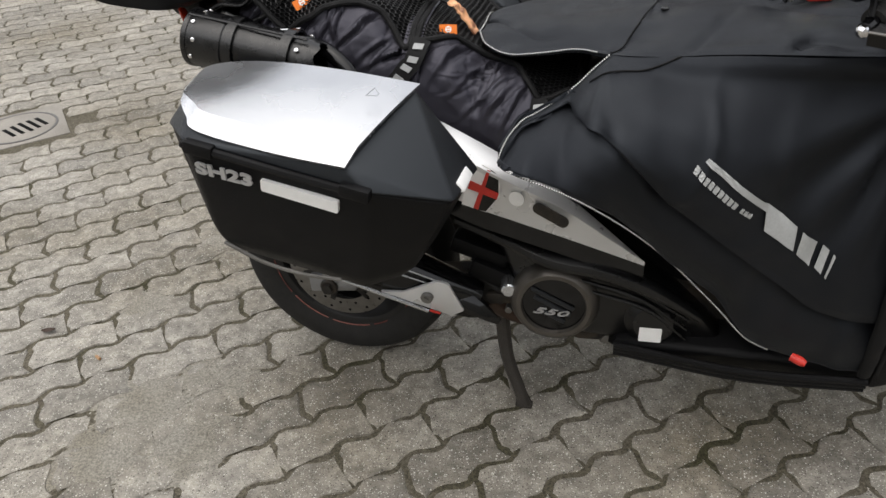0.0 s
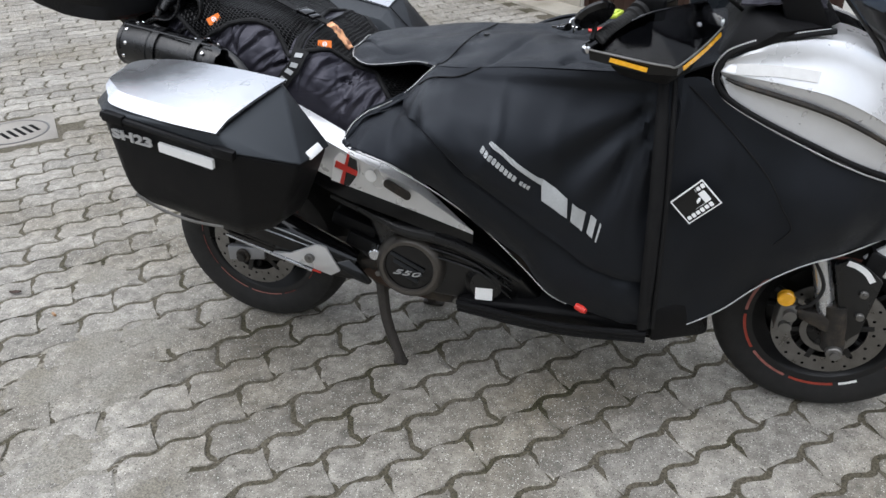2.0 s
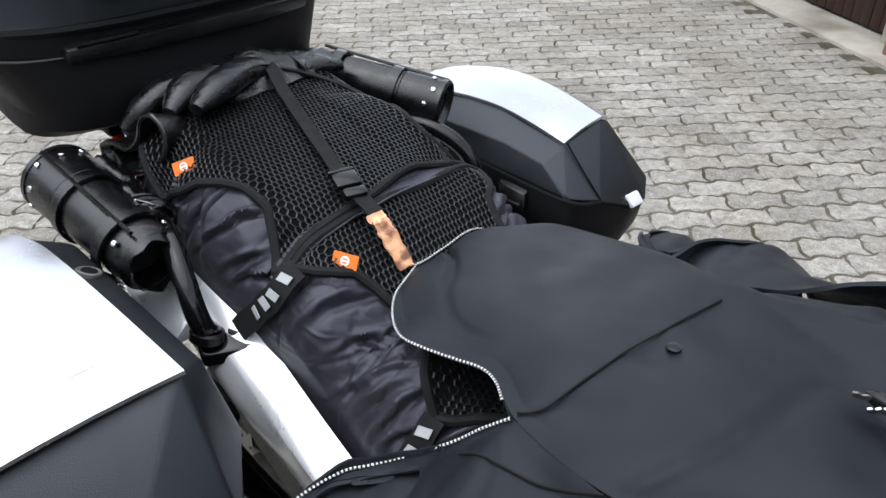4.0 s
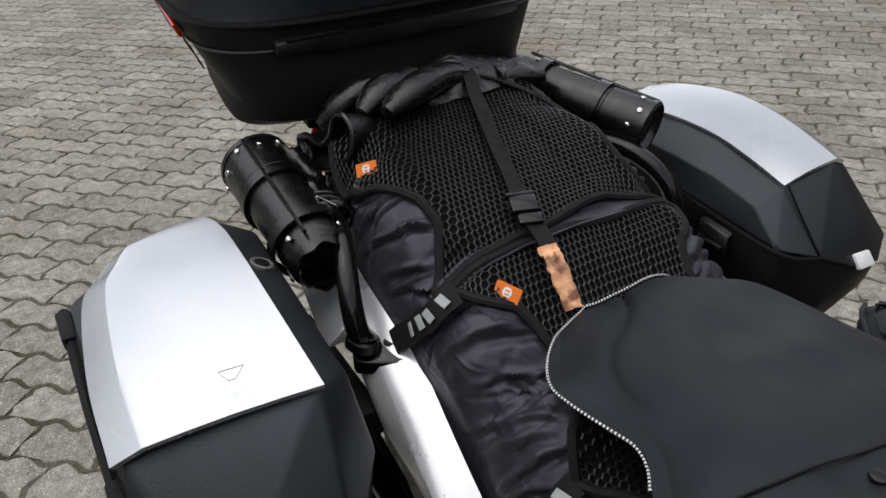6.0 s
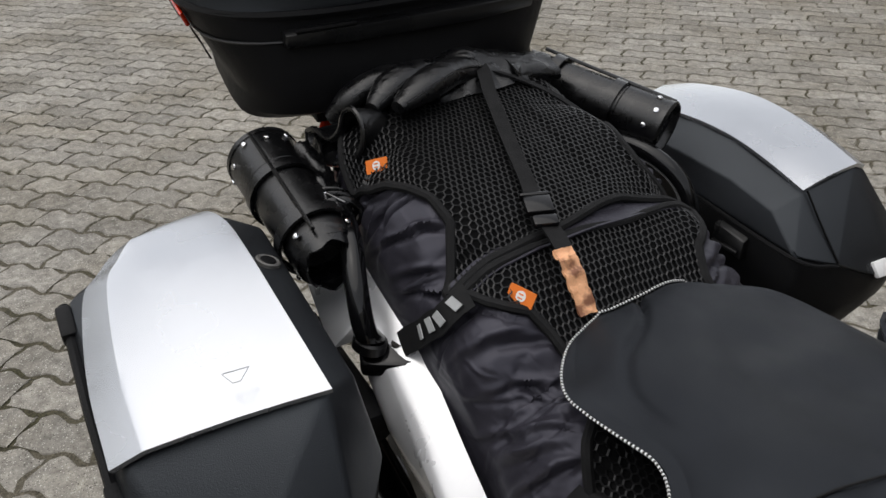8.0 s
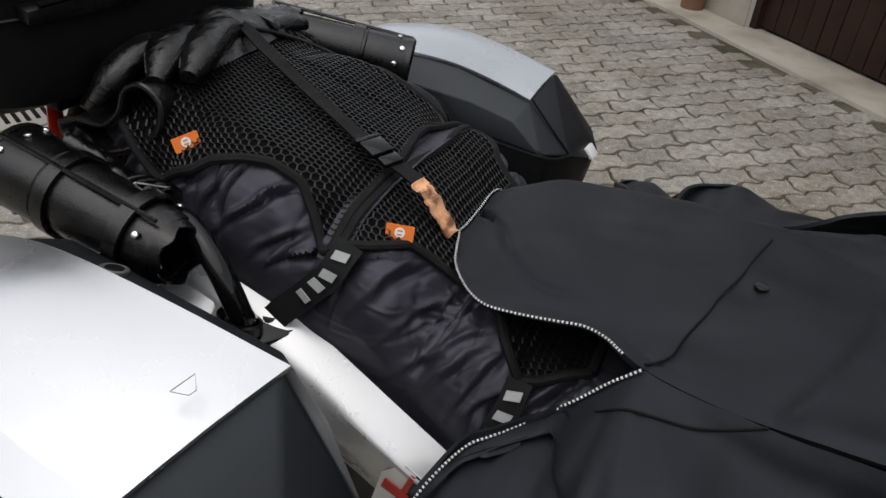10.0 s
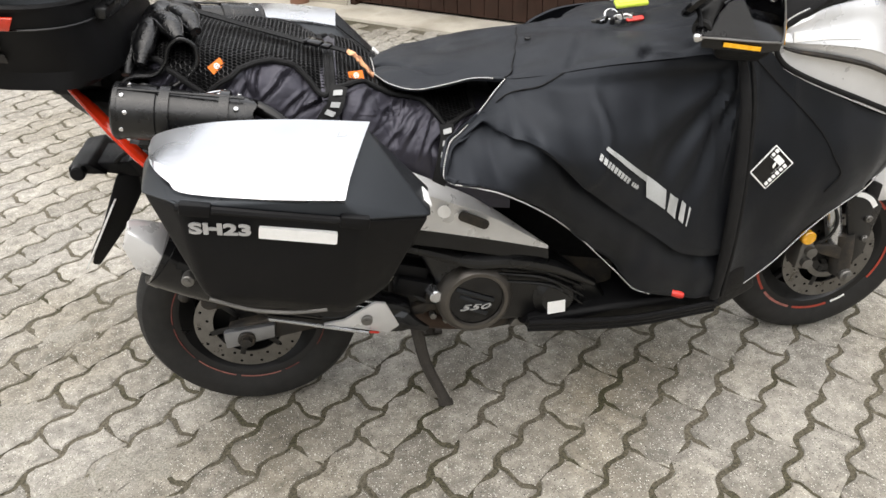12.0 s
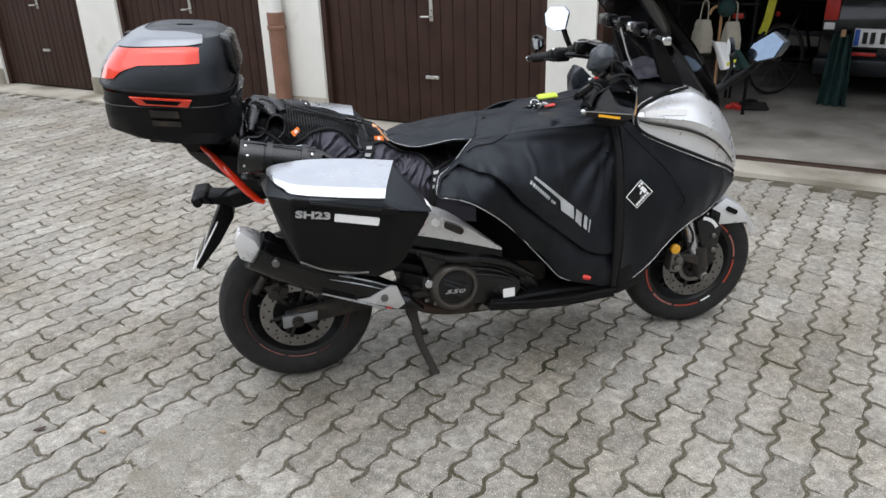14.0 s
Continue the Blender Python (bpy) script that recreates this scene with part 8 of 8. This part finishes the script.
# ---- a small car with its tail towards the door
def parked_car():
    car = thing("parked_car", g(4.9, 3.6, 0.03), "dark small car parked tail first in the garage", "car")
    s0, s1 = 4.15, 5.70
    prof = [(2.72, 0.32), (2.70, 0.62), (2.74, 0.86), (2.98, 1.38), (3.30, 1.46), (4.6, 1.44), (5.2, 1.02), (5.9, 0.92), (6.05, 0.55), (6.05, 0.30)]
    body = bmesh.new()
    rings = [[body.verts.new(g(s, d, z)) for d, z in prof] for s in (s0, s0 + 0.06, s1 - 0.06, s1)]
    for k, r in enumerate(rings):
        if k in (0, 3):
            for v in r:
                v.co += Vector((0, 0, -0.02))
    for a, b in zip(rings, rings[1:]):
        for k in range(len(prof)):
            k2 = (k + 1) % len(prof)
            body.faces.new((a[k], a[k2], b[k2], b[k]))
    body.faces.new(rings[0])
    body.faces.new(rings[-1][::-1])
    body = part("body", body, M["gloss"], car, "dark glossy car body")
    part("rear_window", hull([g(4.35, 2.755, 0.93), g(5.50, 2.755, 0.93), g(4.45, 2.945, 1.34), g(5.40, 2.945, 1.34), g(4.35, 2.745, 0.932), g(5.50, 2.745, 0.932), g(4.45, 2.93, 1.345), g(5.40, 2.93, 1.345)]), M["smoke"], body)
    part("bumper", hull([g(s, d, z) for s in (4.12, 5.73) for d, z in ((2.60, 0.28), (2.58, 0.42), (2.72, 0.46), (2.72, 0.25))], 0.03), M["grey_plastic"], car)
    for s in (4.20, 5.62):
        lamp = part("tail_lamp", hull([g(s + a, d, z) for a in (-0.05, 0.07) for d, z in ((2.69, 0.74), (2.69, 0.98), (2.78, 0.98), (2.76, 0.74))], 0.012), M["red_plain"], car, "red tail lamp")
        part("reversing_lens", hull([g(s + a, d, z) for a in (-0.04, 0.05) for d, z in ((2.684, 0.66), (2.684, 0.72), (2.73, 0.72), (2.73, 0.66))], 0.006), M["white"], lamp)
    plate = part("number_plate", hull([g(s, d, z) for s in (4.42, 4.90) for d in (2.665, 2.69) for z in (0.52, 0.68)], 0.004), M["white"], car, "white plate with a blue band and dark bars")
    part("blue_band", hull([g(s, d, z) for s in (4.425, 4.465) for d in (2.660, 2.67) for z in (0.53, 0.67)]), M["blue"], plate)
    for k, s in enumerate((4.49, 4.55, 4.63, 4.69, 4.77, 4.83)):
        part("plate_bar", hull([g(s + a, d, z) for a in (0, 0.038) for d in (2.660, 2.67) for z in (0.55, 0.65)]), M["gloss"], plate)
    part("lower_reflector", hull([g(s, d, z) for s in (4.43, 4.62) for d in (2.57, 2.60) for z in (0.455, 0.485)], 0.004), M["red_plain"], car)
    for s in (4.24, 5.56):
        for d in (3.25, 5.35):
            tyre = part("wheel", lathe([(-0.08, 0.17), (-0.085, 0.24), (-0.06, 0.285), (0.06, 0.285), (0.085, 0.24), (0.08, 0.17)], g(s, d, 0.315), GI.to_3x3() @ Vector((1, 0, 0)), 28), M["rubber"], car)
            part("hub_cap", lathe([(-0.07, 0), (-0.07, 0.165), (0.07, 0.165), (0.07, 0)], g(s, d, 0.315), GI.to_3x3() @ Vector((1, 0, 0)), 24), M["cast"], tyre)


parked_car()


# ---- a bicycle against the rack, its wheels across the view
def bicycle():
    bike = thing("bicycle", g(3.68, 2.9, 0.03), "dark bicycle leaning in the unlit garage", "bicycle")
    across = GI.to_3x3() @ Vector((0.78, -0.62, 0))
    along = Vector((0, 0, 1)).cross(across)
    hubs = [Vector(g(3.66, 2.75, 0.36)), Vector(g(3.66, 2.75, 0.36)) + along * 1.02]
    for c in hubs:
        w = part("wheel", lathe([(-0.014, 0.315), (-0.016, 0.325), (0, 0.338), (0.016, 0.325), (0.014, 0.315), (0, 0.308), (-0.014, 0.315)], c, across, 40), M["rubber"], bike)
        part("rim", lathe([(-0.009, 0.298), (-0.009, 0.310), (0.009, 0.310), (0.009, 0.298), (-0.009, 0.298)], c, across, 40), M["cast"], w)
        for k in range(14):
            a = 2 * math.pi * k / 14
            e = along * math.cos(a) + Vector((0, 0, math.sin(a)))
            part("spoke", tube([c + e * 0.02, c + e * 0.30], 0.0014, 4), M["cast"], w)
        part("hub", rod(c - across * 0.045, c + across * 0.045, 0.018, 12), M["cast"], w)
    up = Vector((0, 0, 1))
    a, b = hubs
    crank = a + along * 0.44 - up * 0.06
    seat = a + along * 0.24 + up * 0.50
    head = b - along * 0.16 + up * 0.46
    for p, q in ((a, crank), (a, seat), (crank, seat + up * 0.02), (crank, head - up * 0.08), (seat, head), (head + up * 0.12, b)):
        part("frame_tube", tube([p, q], 0.014, 8), M["gloss"], bike)
    part("saddle", hull([seat + up * 0.12 + along * x + across * y + up * z for x, y in ((-0.12, 0.07), (-0.12, -0.07), (0.13, 0.015), (0.13, -0.015)) for z in (0, 0.04)], 0.012), M["leather"], bike)
    part("bar", tube([head + up * 0.16 - across * 0.26, head + up * 0.17, head + up * 0.16 + across * 0.26], 0.012, 8), M["chrome"], bike)
    part("rear_reflector", lathe([(0, 0), (0, 0.026), (0.012, 0.022), (0.014, 0)], a - along * 0.05 + up * 0.42, -along, 16), M["red_plain"], bike, "round red rear reflector")


bicycle()

for at, lab in (((3.34, 2.35, 0.79), "small red lamp box on a dark post"), ((3.30, 2.35, 0.58), "square red reflector box on a dark post")):
    lamp = thing("trailer_lamp", g(*at), lab, "lamp", "trailer lamps")
    part("lens", hull([g(at[0] + a, at[1] + d, at[2] + z) for a in (-0.045, 0.045) for d in (0.0, 0.03) for z in (-0.022, 0.022)], 0.006), M["red_plain"], lamp)
    part("housing", hull([g(at[0] + a, at[1] + d, at[2] + z) for a in (-0.055, 0.055) for d in (0.03, 0.07) for z in (-0.035, 0.035)], 0.006), M["plastic"], lamp)
    part("post", gtube([(at[0], at[1] + 0.06, 0.03), (at[0], at[1] + 0.06, at[2])], 0.012, 8), M["plastic"], lamp)

strap = thing("yellow_band", g(3.54, 2.55, 0.58), "yellow webbing band hanging in the dark garage", "strap")
part("webbing", ribbon([g(3.60, 2.6, 1.0), g(3.575, 2.6, 0.86), g(3.56, 2.6, 0.74), g(3.525, 2.6, 0.60)], 0.035, GI.to_3x3() @ Vector((0.1, -1, 0)), 0.004, 16), M["yellow"], strap)
part("buckle", hull([g(3.525 + a, 2.595 + d, 0.59 + z) for a in (-0.03, 0.03) for d in (-0.012, 0.012) for z in (-0.025, 0.02)], 0.006), M["gloss"], strap)

cart = thing("utility_trailer", g(3.78, 4.6, 0.03), "grey box trailer with a pale bumper bar", "trailer")
part("box_body", hull([g(s, d, z) for s in (3.42, 4.02) for d in (4.55, 5.6) for z in (0.20, 0.42)], 0.02), M["grey_plastic"], cart)
part("tail_board", hull([g(s, d, z) for s in (3.55, 3.98) for d in (4.52, 4.56) for z in (0.25, 0.36)], 0.008), M["plaster_grey"], cart, "pale grey board")
part("bumper_bar", gtube([(3.42, 4.45, 0.10), (4.02, 4.45, 0.10)], 0.022, 10), M["cast"], cart)
for s in (3.40, 4.04):
    part("wheel", lathe([(-0.04, 0), (-0.05, 0.14), (-0.03, 0.17), (0.03, 0.17), (0.05, 0.14), (0.04, 0)], g(s, 5.1, 0.20), GI.to_3x3() @ Vector((1, 0, 0)), 24), M["rubber"], cart)

cloth = thing("hanging_cloth", g(4.35, 2.35, 0.04), "dusty teal cloth hanging in folds to the floor", "cloth")
net = [[(4.27 + 0.16 * u + (u - 0.5) * 0.08 * v, 2.40 - 0.035 * math.sin(19 * u + 2 * v), 0.66 - 0.62 * v) for u in np.linspace(0, 1, 12)] for v in (0, 0.25, 0.5, 0.75, 1)]
part("drape", sheet([[g(*p) for p in r] for r in wrinkled(surface(net, 24, 48), 9, 0.02, 6)], 0.005), M["teal"], cloth)
part("peg", hull([g(4.35 + a, 2.37 + d, 0.67 + z) for a in (-0.02, 0.02) for d in (-0.01, 0.03) for z in (-0.03, 0.03)], 0.005), M["cane"], cloth)

hose = thing("cable_coil", g(3.55, 1.98, 0.04), "coiled black hose with a red fitting on the floor", "hose")
rng5 = random.Random(5)
for k in range(4):
    ph, rx, ry = rng5.uniform(0, 1.5), 0.15 - 0.02 * k, 0.10 - 0.012 * k
    part("loop", gtube([(3.60 + 0.01 * k + rx * math.cos(a + ph), 2.02 + ry * math.sin(a + ph), 0.045 + 0.014 * k + 0.01 * math.sin(2 * a)) for a in np.linspace(0, 5.9, 30)], 0.011, 8), M["rubber"], hose)
for s, d, r in ((3.47, 1.96, 0.035), (3.51, 1.92, 0.028), (3.43, 1.92, 0.026)):
    part("red_fitting", hull([g(s + a, d + b, 0.032 + c) for a, b in ((-r, -r * 0.6), (r, -r * 0.6), (r * 1.2, r * 0.6), (-r, r)) for c in (0, r * 1.5)], 0.008), M["red_plain"], hose)

# ---------------------------------------------------------------- fallen leaves and grit
rng5 = random.Random(11)
DRIFTS = ((-0.21, -0.75, 0.17), (-0.26, -0.47, 0.13), (0.07, -0.80, 0.13), (-0.46, -0.36, 0.14), (-0.27, -0.23, 0.08), (-0.70, 0.0, 0.09), (-0.45, -0.55, 0.13), (-0.64, 0.36, 0.10), (-0.35, -0.23, 0.09))


def sand_height(x, y):
    """Sand lies a little below the stones in their joints."""
    return -0.0030 + 0.0014 * noise.noise(Vector((x * 17, y * 17, 1.0))) + 0.0010 * noise.noise(Vector((x * 60, y * 60, 7.0)))


def drift_height(x, y):
    """Grit swept over the stones, thinning out to single crumbs."""
    up = 0.0
    for cx, cy, r in DRIFTS:
        d = math.hypot(x - cx, y - cy) / r
        if d < 2.2:
            up = max(up, 0.0106 * math.exp(-d * d))
    return -0.0076 + up + 0.0024 * noise.noise(Vector((x * 21, y * 21, 1.0))) + 0.0012 * noise.noise(Vector((x * 70, y * 70, 7.0))) + rng5.uniform(-0.0012, 0.0012)


def sand_sheet(name, xs, ys, height, material, label):
    n = len(ys)
    me = bpy.data.meshes.new(name)
    me.from_pydata([(x, y, height(x, y)) for x in xs for y in ys], [], [(i * n + j, i * n + n + j, i * n + n + j + 1, i * n + j + 1) for i in range(len(xs) - 1) for j in range(n - 1)])
    me.materials.append(material)
    for f in me.polygons:
        f.use_smooth = True
    tagged(new(name, me), label, "sand", kind="stuff")


sand_sheet("joint_sand", np.linspace(-2.9, 3.1, 280), np.linspace(-2.4, 3.0, 250), lambda x, y: sand_height(x, y) if -0.72 > 0.643 * x + 0.766 * y - 3.26 else -0.006, M["joint"], "grey brown sand filling the joints of the paving")
sand_sheet("swept_grit", np.linspace(-1.10, 1.30, 310), np.linspace(-1.15, 0.60, 226), drift_height, M["swept"], "pale grey grit swept over some paving stones")
for x, y, a in ((-0.915, -0.176, 0.4),):
    leaf = part("dry_leaf", sheet(surface([[(x + 0.020 * (u * math.cos(a) - w * v * math.sin(a)), y + 0.020 * (u * math.sin(a) + w * v * math.cos(a)), 0.006 + 0.004 * abs(v) + 0.003 * u * u) for v in (-1, 0, 1)] for u, w in ((-1, 0.05), (-0.3, 0.5), (0.4, 0.4), (1, 0.05))], 8, 5), 0.0008), M["rust"])
    tagged(leaf, "small curled dry brown leaf on the paving", "leaf")
butt = thing("cigarette_butt", (-0.692, -0.243, 0.0), "trodden cigarette butt with tan filter on the paving", "cigarette butt")
part("filter", rod((-0.700, -0.239, 0.0055), (-0.682, -0.248, 0.0055), 0.0044, 12, 0.001), M["cane"], butt, "tan cork filter")
part("paper", rod((-0.708, -0.235, 0.0052), (-0.700, -0.239, 0.0055), 0.0043, 12), M["cream"], butt, "scorched white paper")
grit = bmesh.new()
for k in range(420):
    x, y = rng5.uniform(-1.6, 2.6), rng5.uniform(-1.5, 3.4)
    r = rng5.uniform(0.0012, 0.0038)
    bmesh.ops.create_icosphere(grit, subdivisions=1, radius=r, matrix=Matrix.Translation((x, y, r * 0.6)) @ Matrix.Diagonal((1, rng5.uniform(0.6, 1), 0.6, 1)))
grit = part("grit", grit, M["concrete"], None, "", 0)
tagged(grit, "loose grit and crumbs scattered over the paving", "grit", kind="stuff")

# ---------------------------------------------------------------- paving stones
pavement = thing("pavement", (0.0, -1.0, 0.0), "grey interlocking concrete paving with dirty joints", "pavement", kind="structure")
PL, PW, PA = 0.2366, 0.1215, radians(46.6)


def paver_mesh(seed):
    """One wavy interlocking stone, its lower left corner at the origin, along x."""
    rng = random.Random(seed)
    p, amp = PL / 2, 0.0108
    wave = [(0.0, -0.42), (0.21, 0.80), (0.32, 1.0), (0.43, 0.80), (0.76, -0.82), (0.87, -1.0), (0.95, -0.80)]
    low = [((k + u) * p, amp * v) for k in range(2) for u, v in wave]
    wend = [(0.0, 0.0), (0.14, 0.55), (0.32, 1.55), (0.50, 1.05), (0.78, -0.55), (0.92, -0.35)]
    right = [(PL - 0.009 * v, PW * u - amp * 0.42) for u, v in wend]
    top = [(x, PW + y) for x, y in low[1:]] + [(PL, PW - amp * 0.42)]
    left = [(x - PL, y) for x, y in right]
    outline = low + right + top[::-1] + left[::-1]
    clean = []
    for q in outline:
        if not clean or math.dist(q, clean[-1]) > 0.003:
            clean.append(q)
    if math.dist(clean[0], clean[-1]) < 0.003:
        clean.pop()
    n = len(clean)

    def inset(d, jitter):
        out = []
        for k in range(n):
            a, b, c = (Vector(clean[(k + o) % n]) for o in (-1, 0, 1))
            e1, e2 = (b - a).normalized(), (c - b).normalized()
            nn = Vector((-(e1.y + e2.y), e1.x + e2.x))
            nn = nn.normalized() if nn.length > 1e-6 else Vector((-e1.y, e1.x))
            out.append(b + nn * (d + rng.uniform(-jitter, jitter)))
        return out

    bm = bmesh.new()
    rings = [(inset(0.0052, 0.0013), -0.014), (inset(0.0064, 0.0018), -0.004), (inset(0.0098, 0.0030), 0.0)]
    vs = [[bm.verts.new((q.x, q.y, z + (rng.uniform(-0.0008, 0.0006) if z > -0.01 else 0))) for q in ring] for ring, z in rings]
    for a, b in zip(vs, vs[1:]):
        for k in range(n):
            bm.faces.new((a[k], a[(k + 1) % n], b[(k + 1) % n], b[k]))
    f = bm.faces.new(vs[-1])
    bmesh.ops.triangulate(bm, faces=[f])
    return bm


def lay_pavers():
    kinds = []
    for s in range(5):
        bm = finish(paver_mesh(s), 40)
        me = bpy.data.meshes.new("paving_stone")
        bm.to_mesh(me)
        bm.free()
        me.materials.append(M["paver"])
        kinds.append(me)
    rng = random.Random(4)
    ca, sa = math.cos(PA), math.sin(PA)
    spots = []
    for r in range(-125, 125):
        for k in range(-75, 75):
            u, v = k * PL + (r % 2) * PL / 2, r * PW
            u, v = u + 0.008, v - 0.9456
            x, y = u * ca - v * sa, u * sa + v * ca
            cx, cy = x + (PL * ca - PW * sa) / 2, y + (PL * sa + PW * ca) / 2
            dep = 0.643 * cx + 0.766 * cy - 3.26
            if not (-9.5 < cx < 8.0 and -8.0 < cy < 10.0) or dep > -0.06 or (cx + 2.085) ** 2 + (cy - 1.035) ** 2 < 0.27 ** 2:
                continue
            spots.append((x, y, cx, cy))
    near = sorted(spots, key=lambda q: (q[2] - 0.55) ** 2 + ((q[3] + 0.45) * 1.5) ** 2)[:300]
    chosen = set(near)
    verts, faces = [], []
    data = []
    for me in kinds:
        data.append((np.array([v.co[:] for v in me.vertices]), [tuple(p.vertices) for p in me.polygons]))
    for q in spots:
        x, y = q[:2]
        k = rng.randrange(5)
        m = Matrix.Translation((x, y, rng.uniform(-0.0008, 0.0016))) @ Matrix.Rotation(PA + rng.uniform(-0.012, 0.012), 4, "Z") @ Matrix.Rotation(rng.uniform(-0.008, 0.008), 4, "X") @ Matrix.Rotation(rng.uniform(-0.005, 0.005), 4, "Y")
        if q in chosen:
            ob = new("paving_stone", kinds[k])
            ob.parent = pavement
            ob.matrix_parent_inverse = Matrix.Translation(-Vector(pavement.location))
            ob.matrix_basis = m
        else:
            co, fs = data[k]
            base = len(verts)
            mm = np.array(m)
            verts.extend((co @ mm[:3, :3].T + mm[:3, 3]).tolist())
            faces.extend([tuple(i + base for i in f) for f in fs])
    me = bpy.data.meshes.new("paving_field")
    me.from_pydata(verts, [], faces)
    me.materials.append(M["paver"])
    field = new("paving_field", me)
    field.parent = pavement
    field.matrix_parent_inverse = Matrix.Translation(-Vector(pavement.location))
    tagged(field, "field of grey interlocking paving stones", kind="stuff")


lay_pavers()
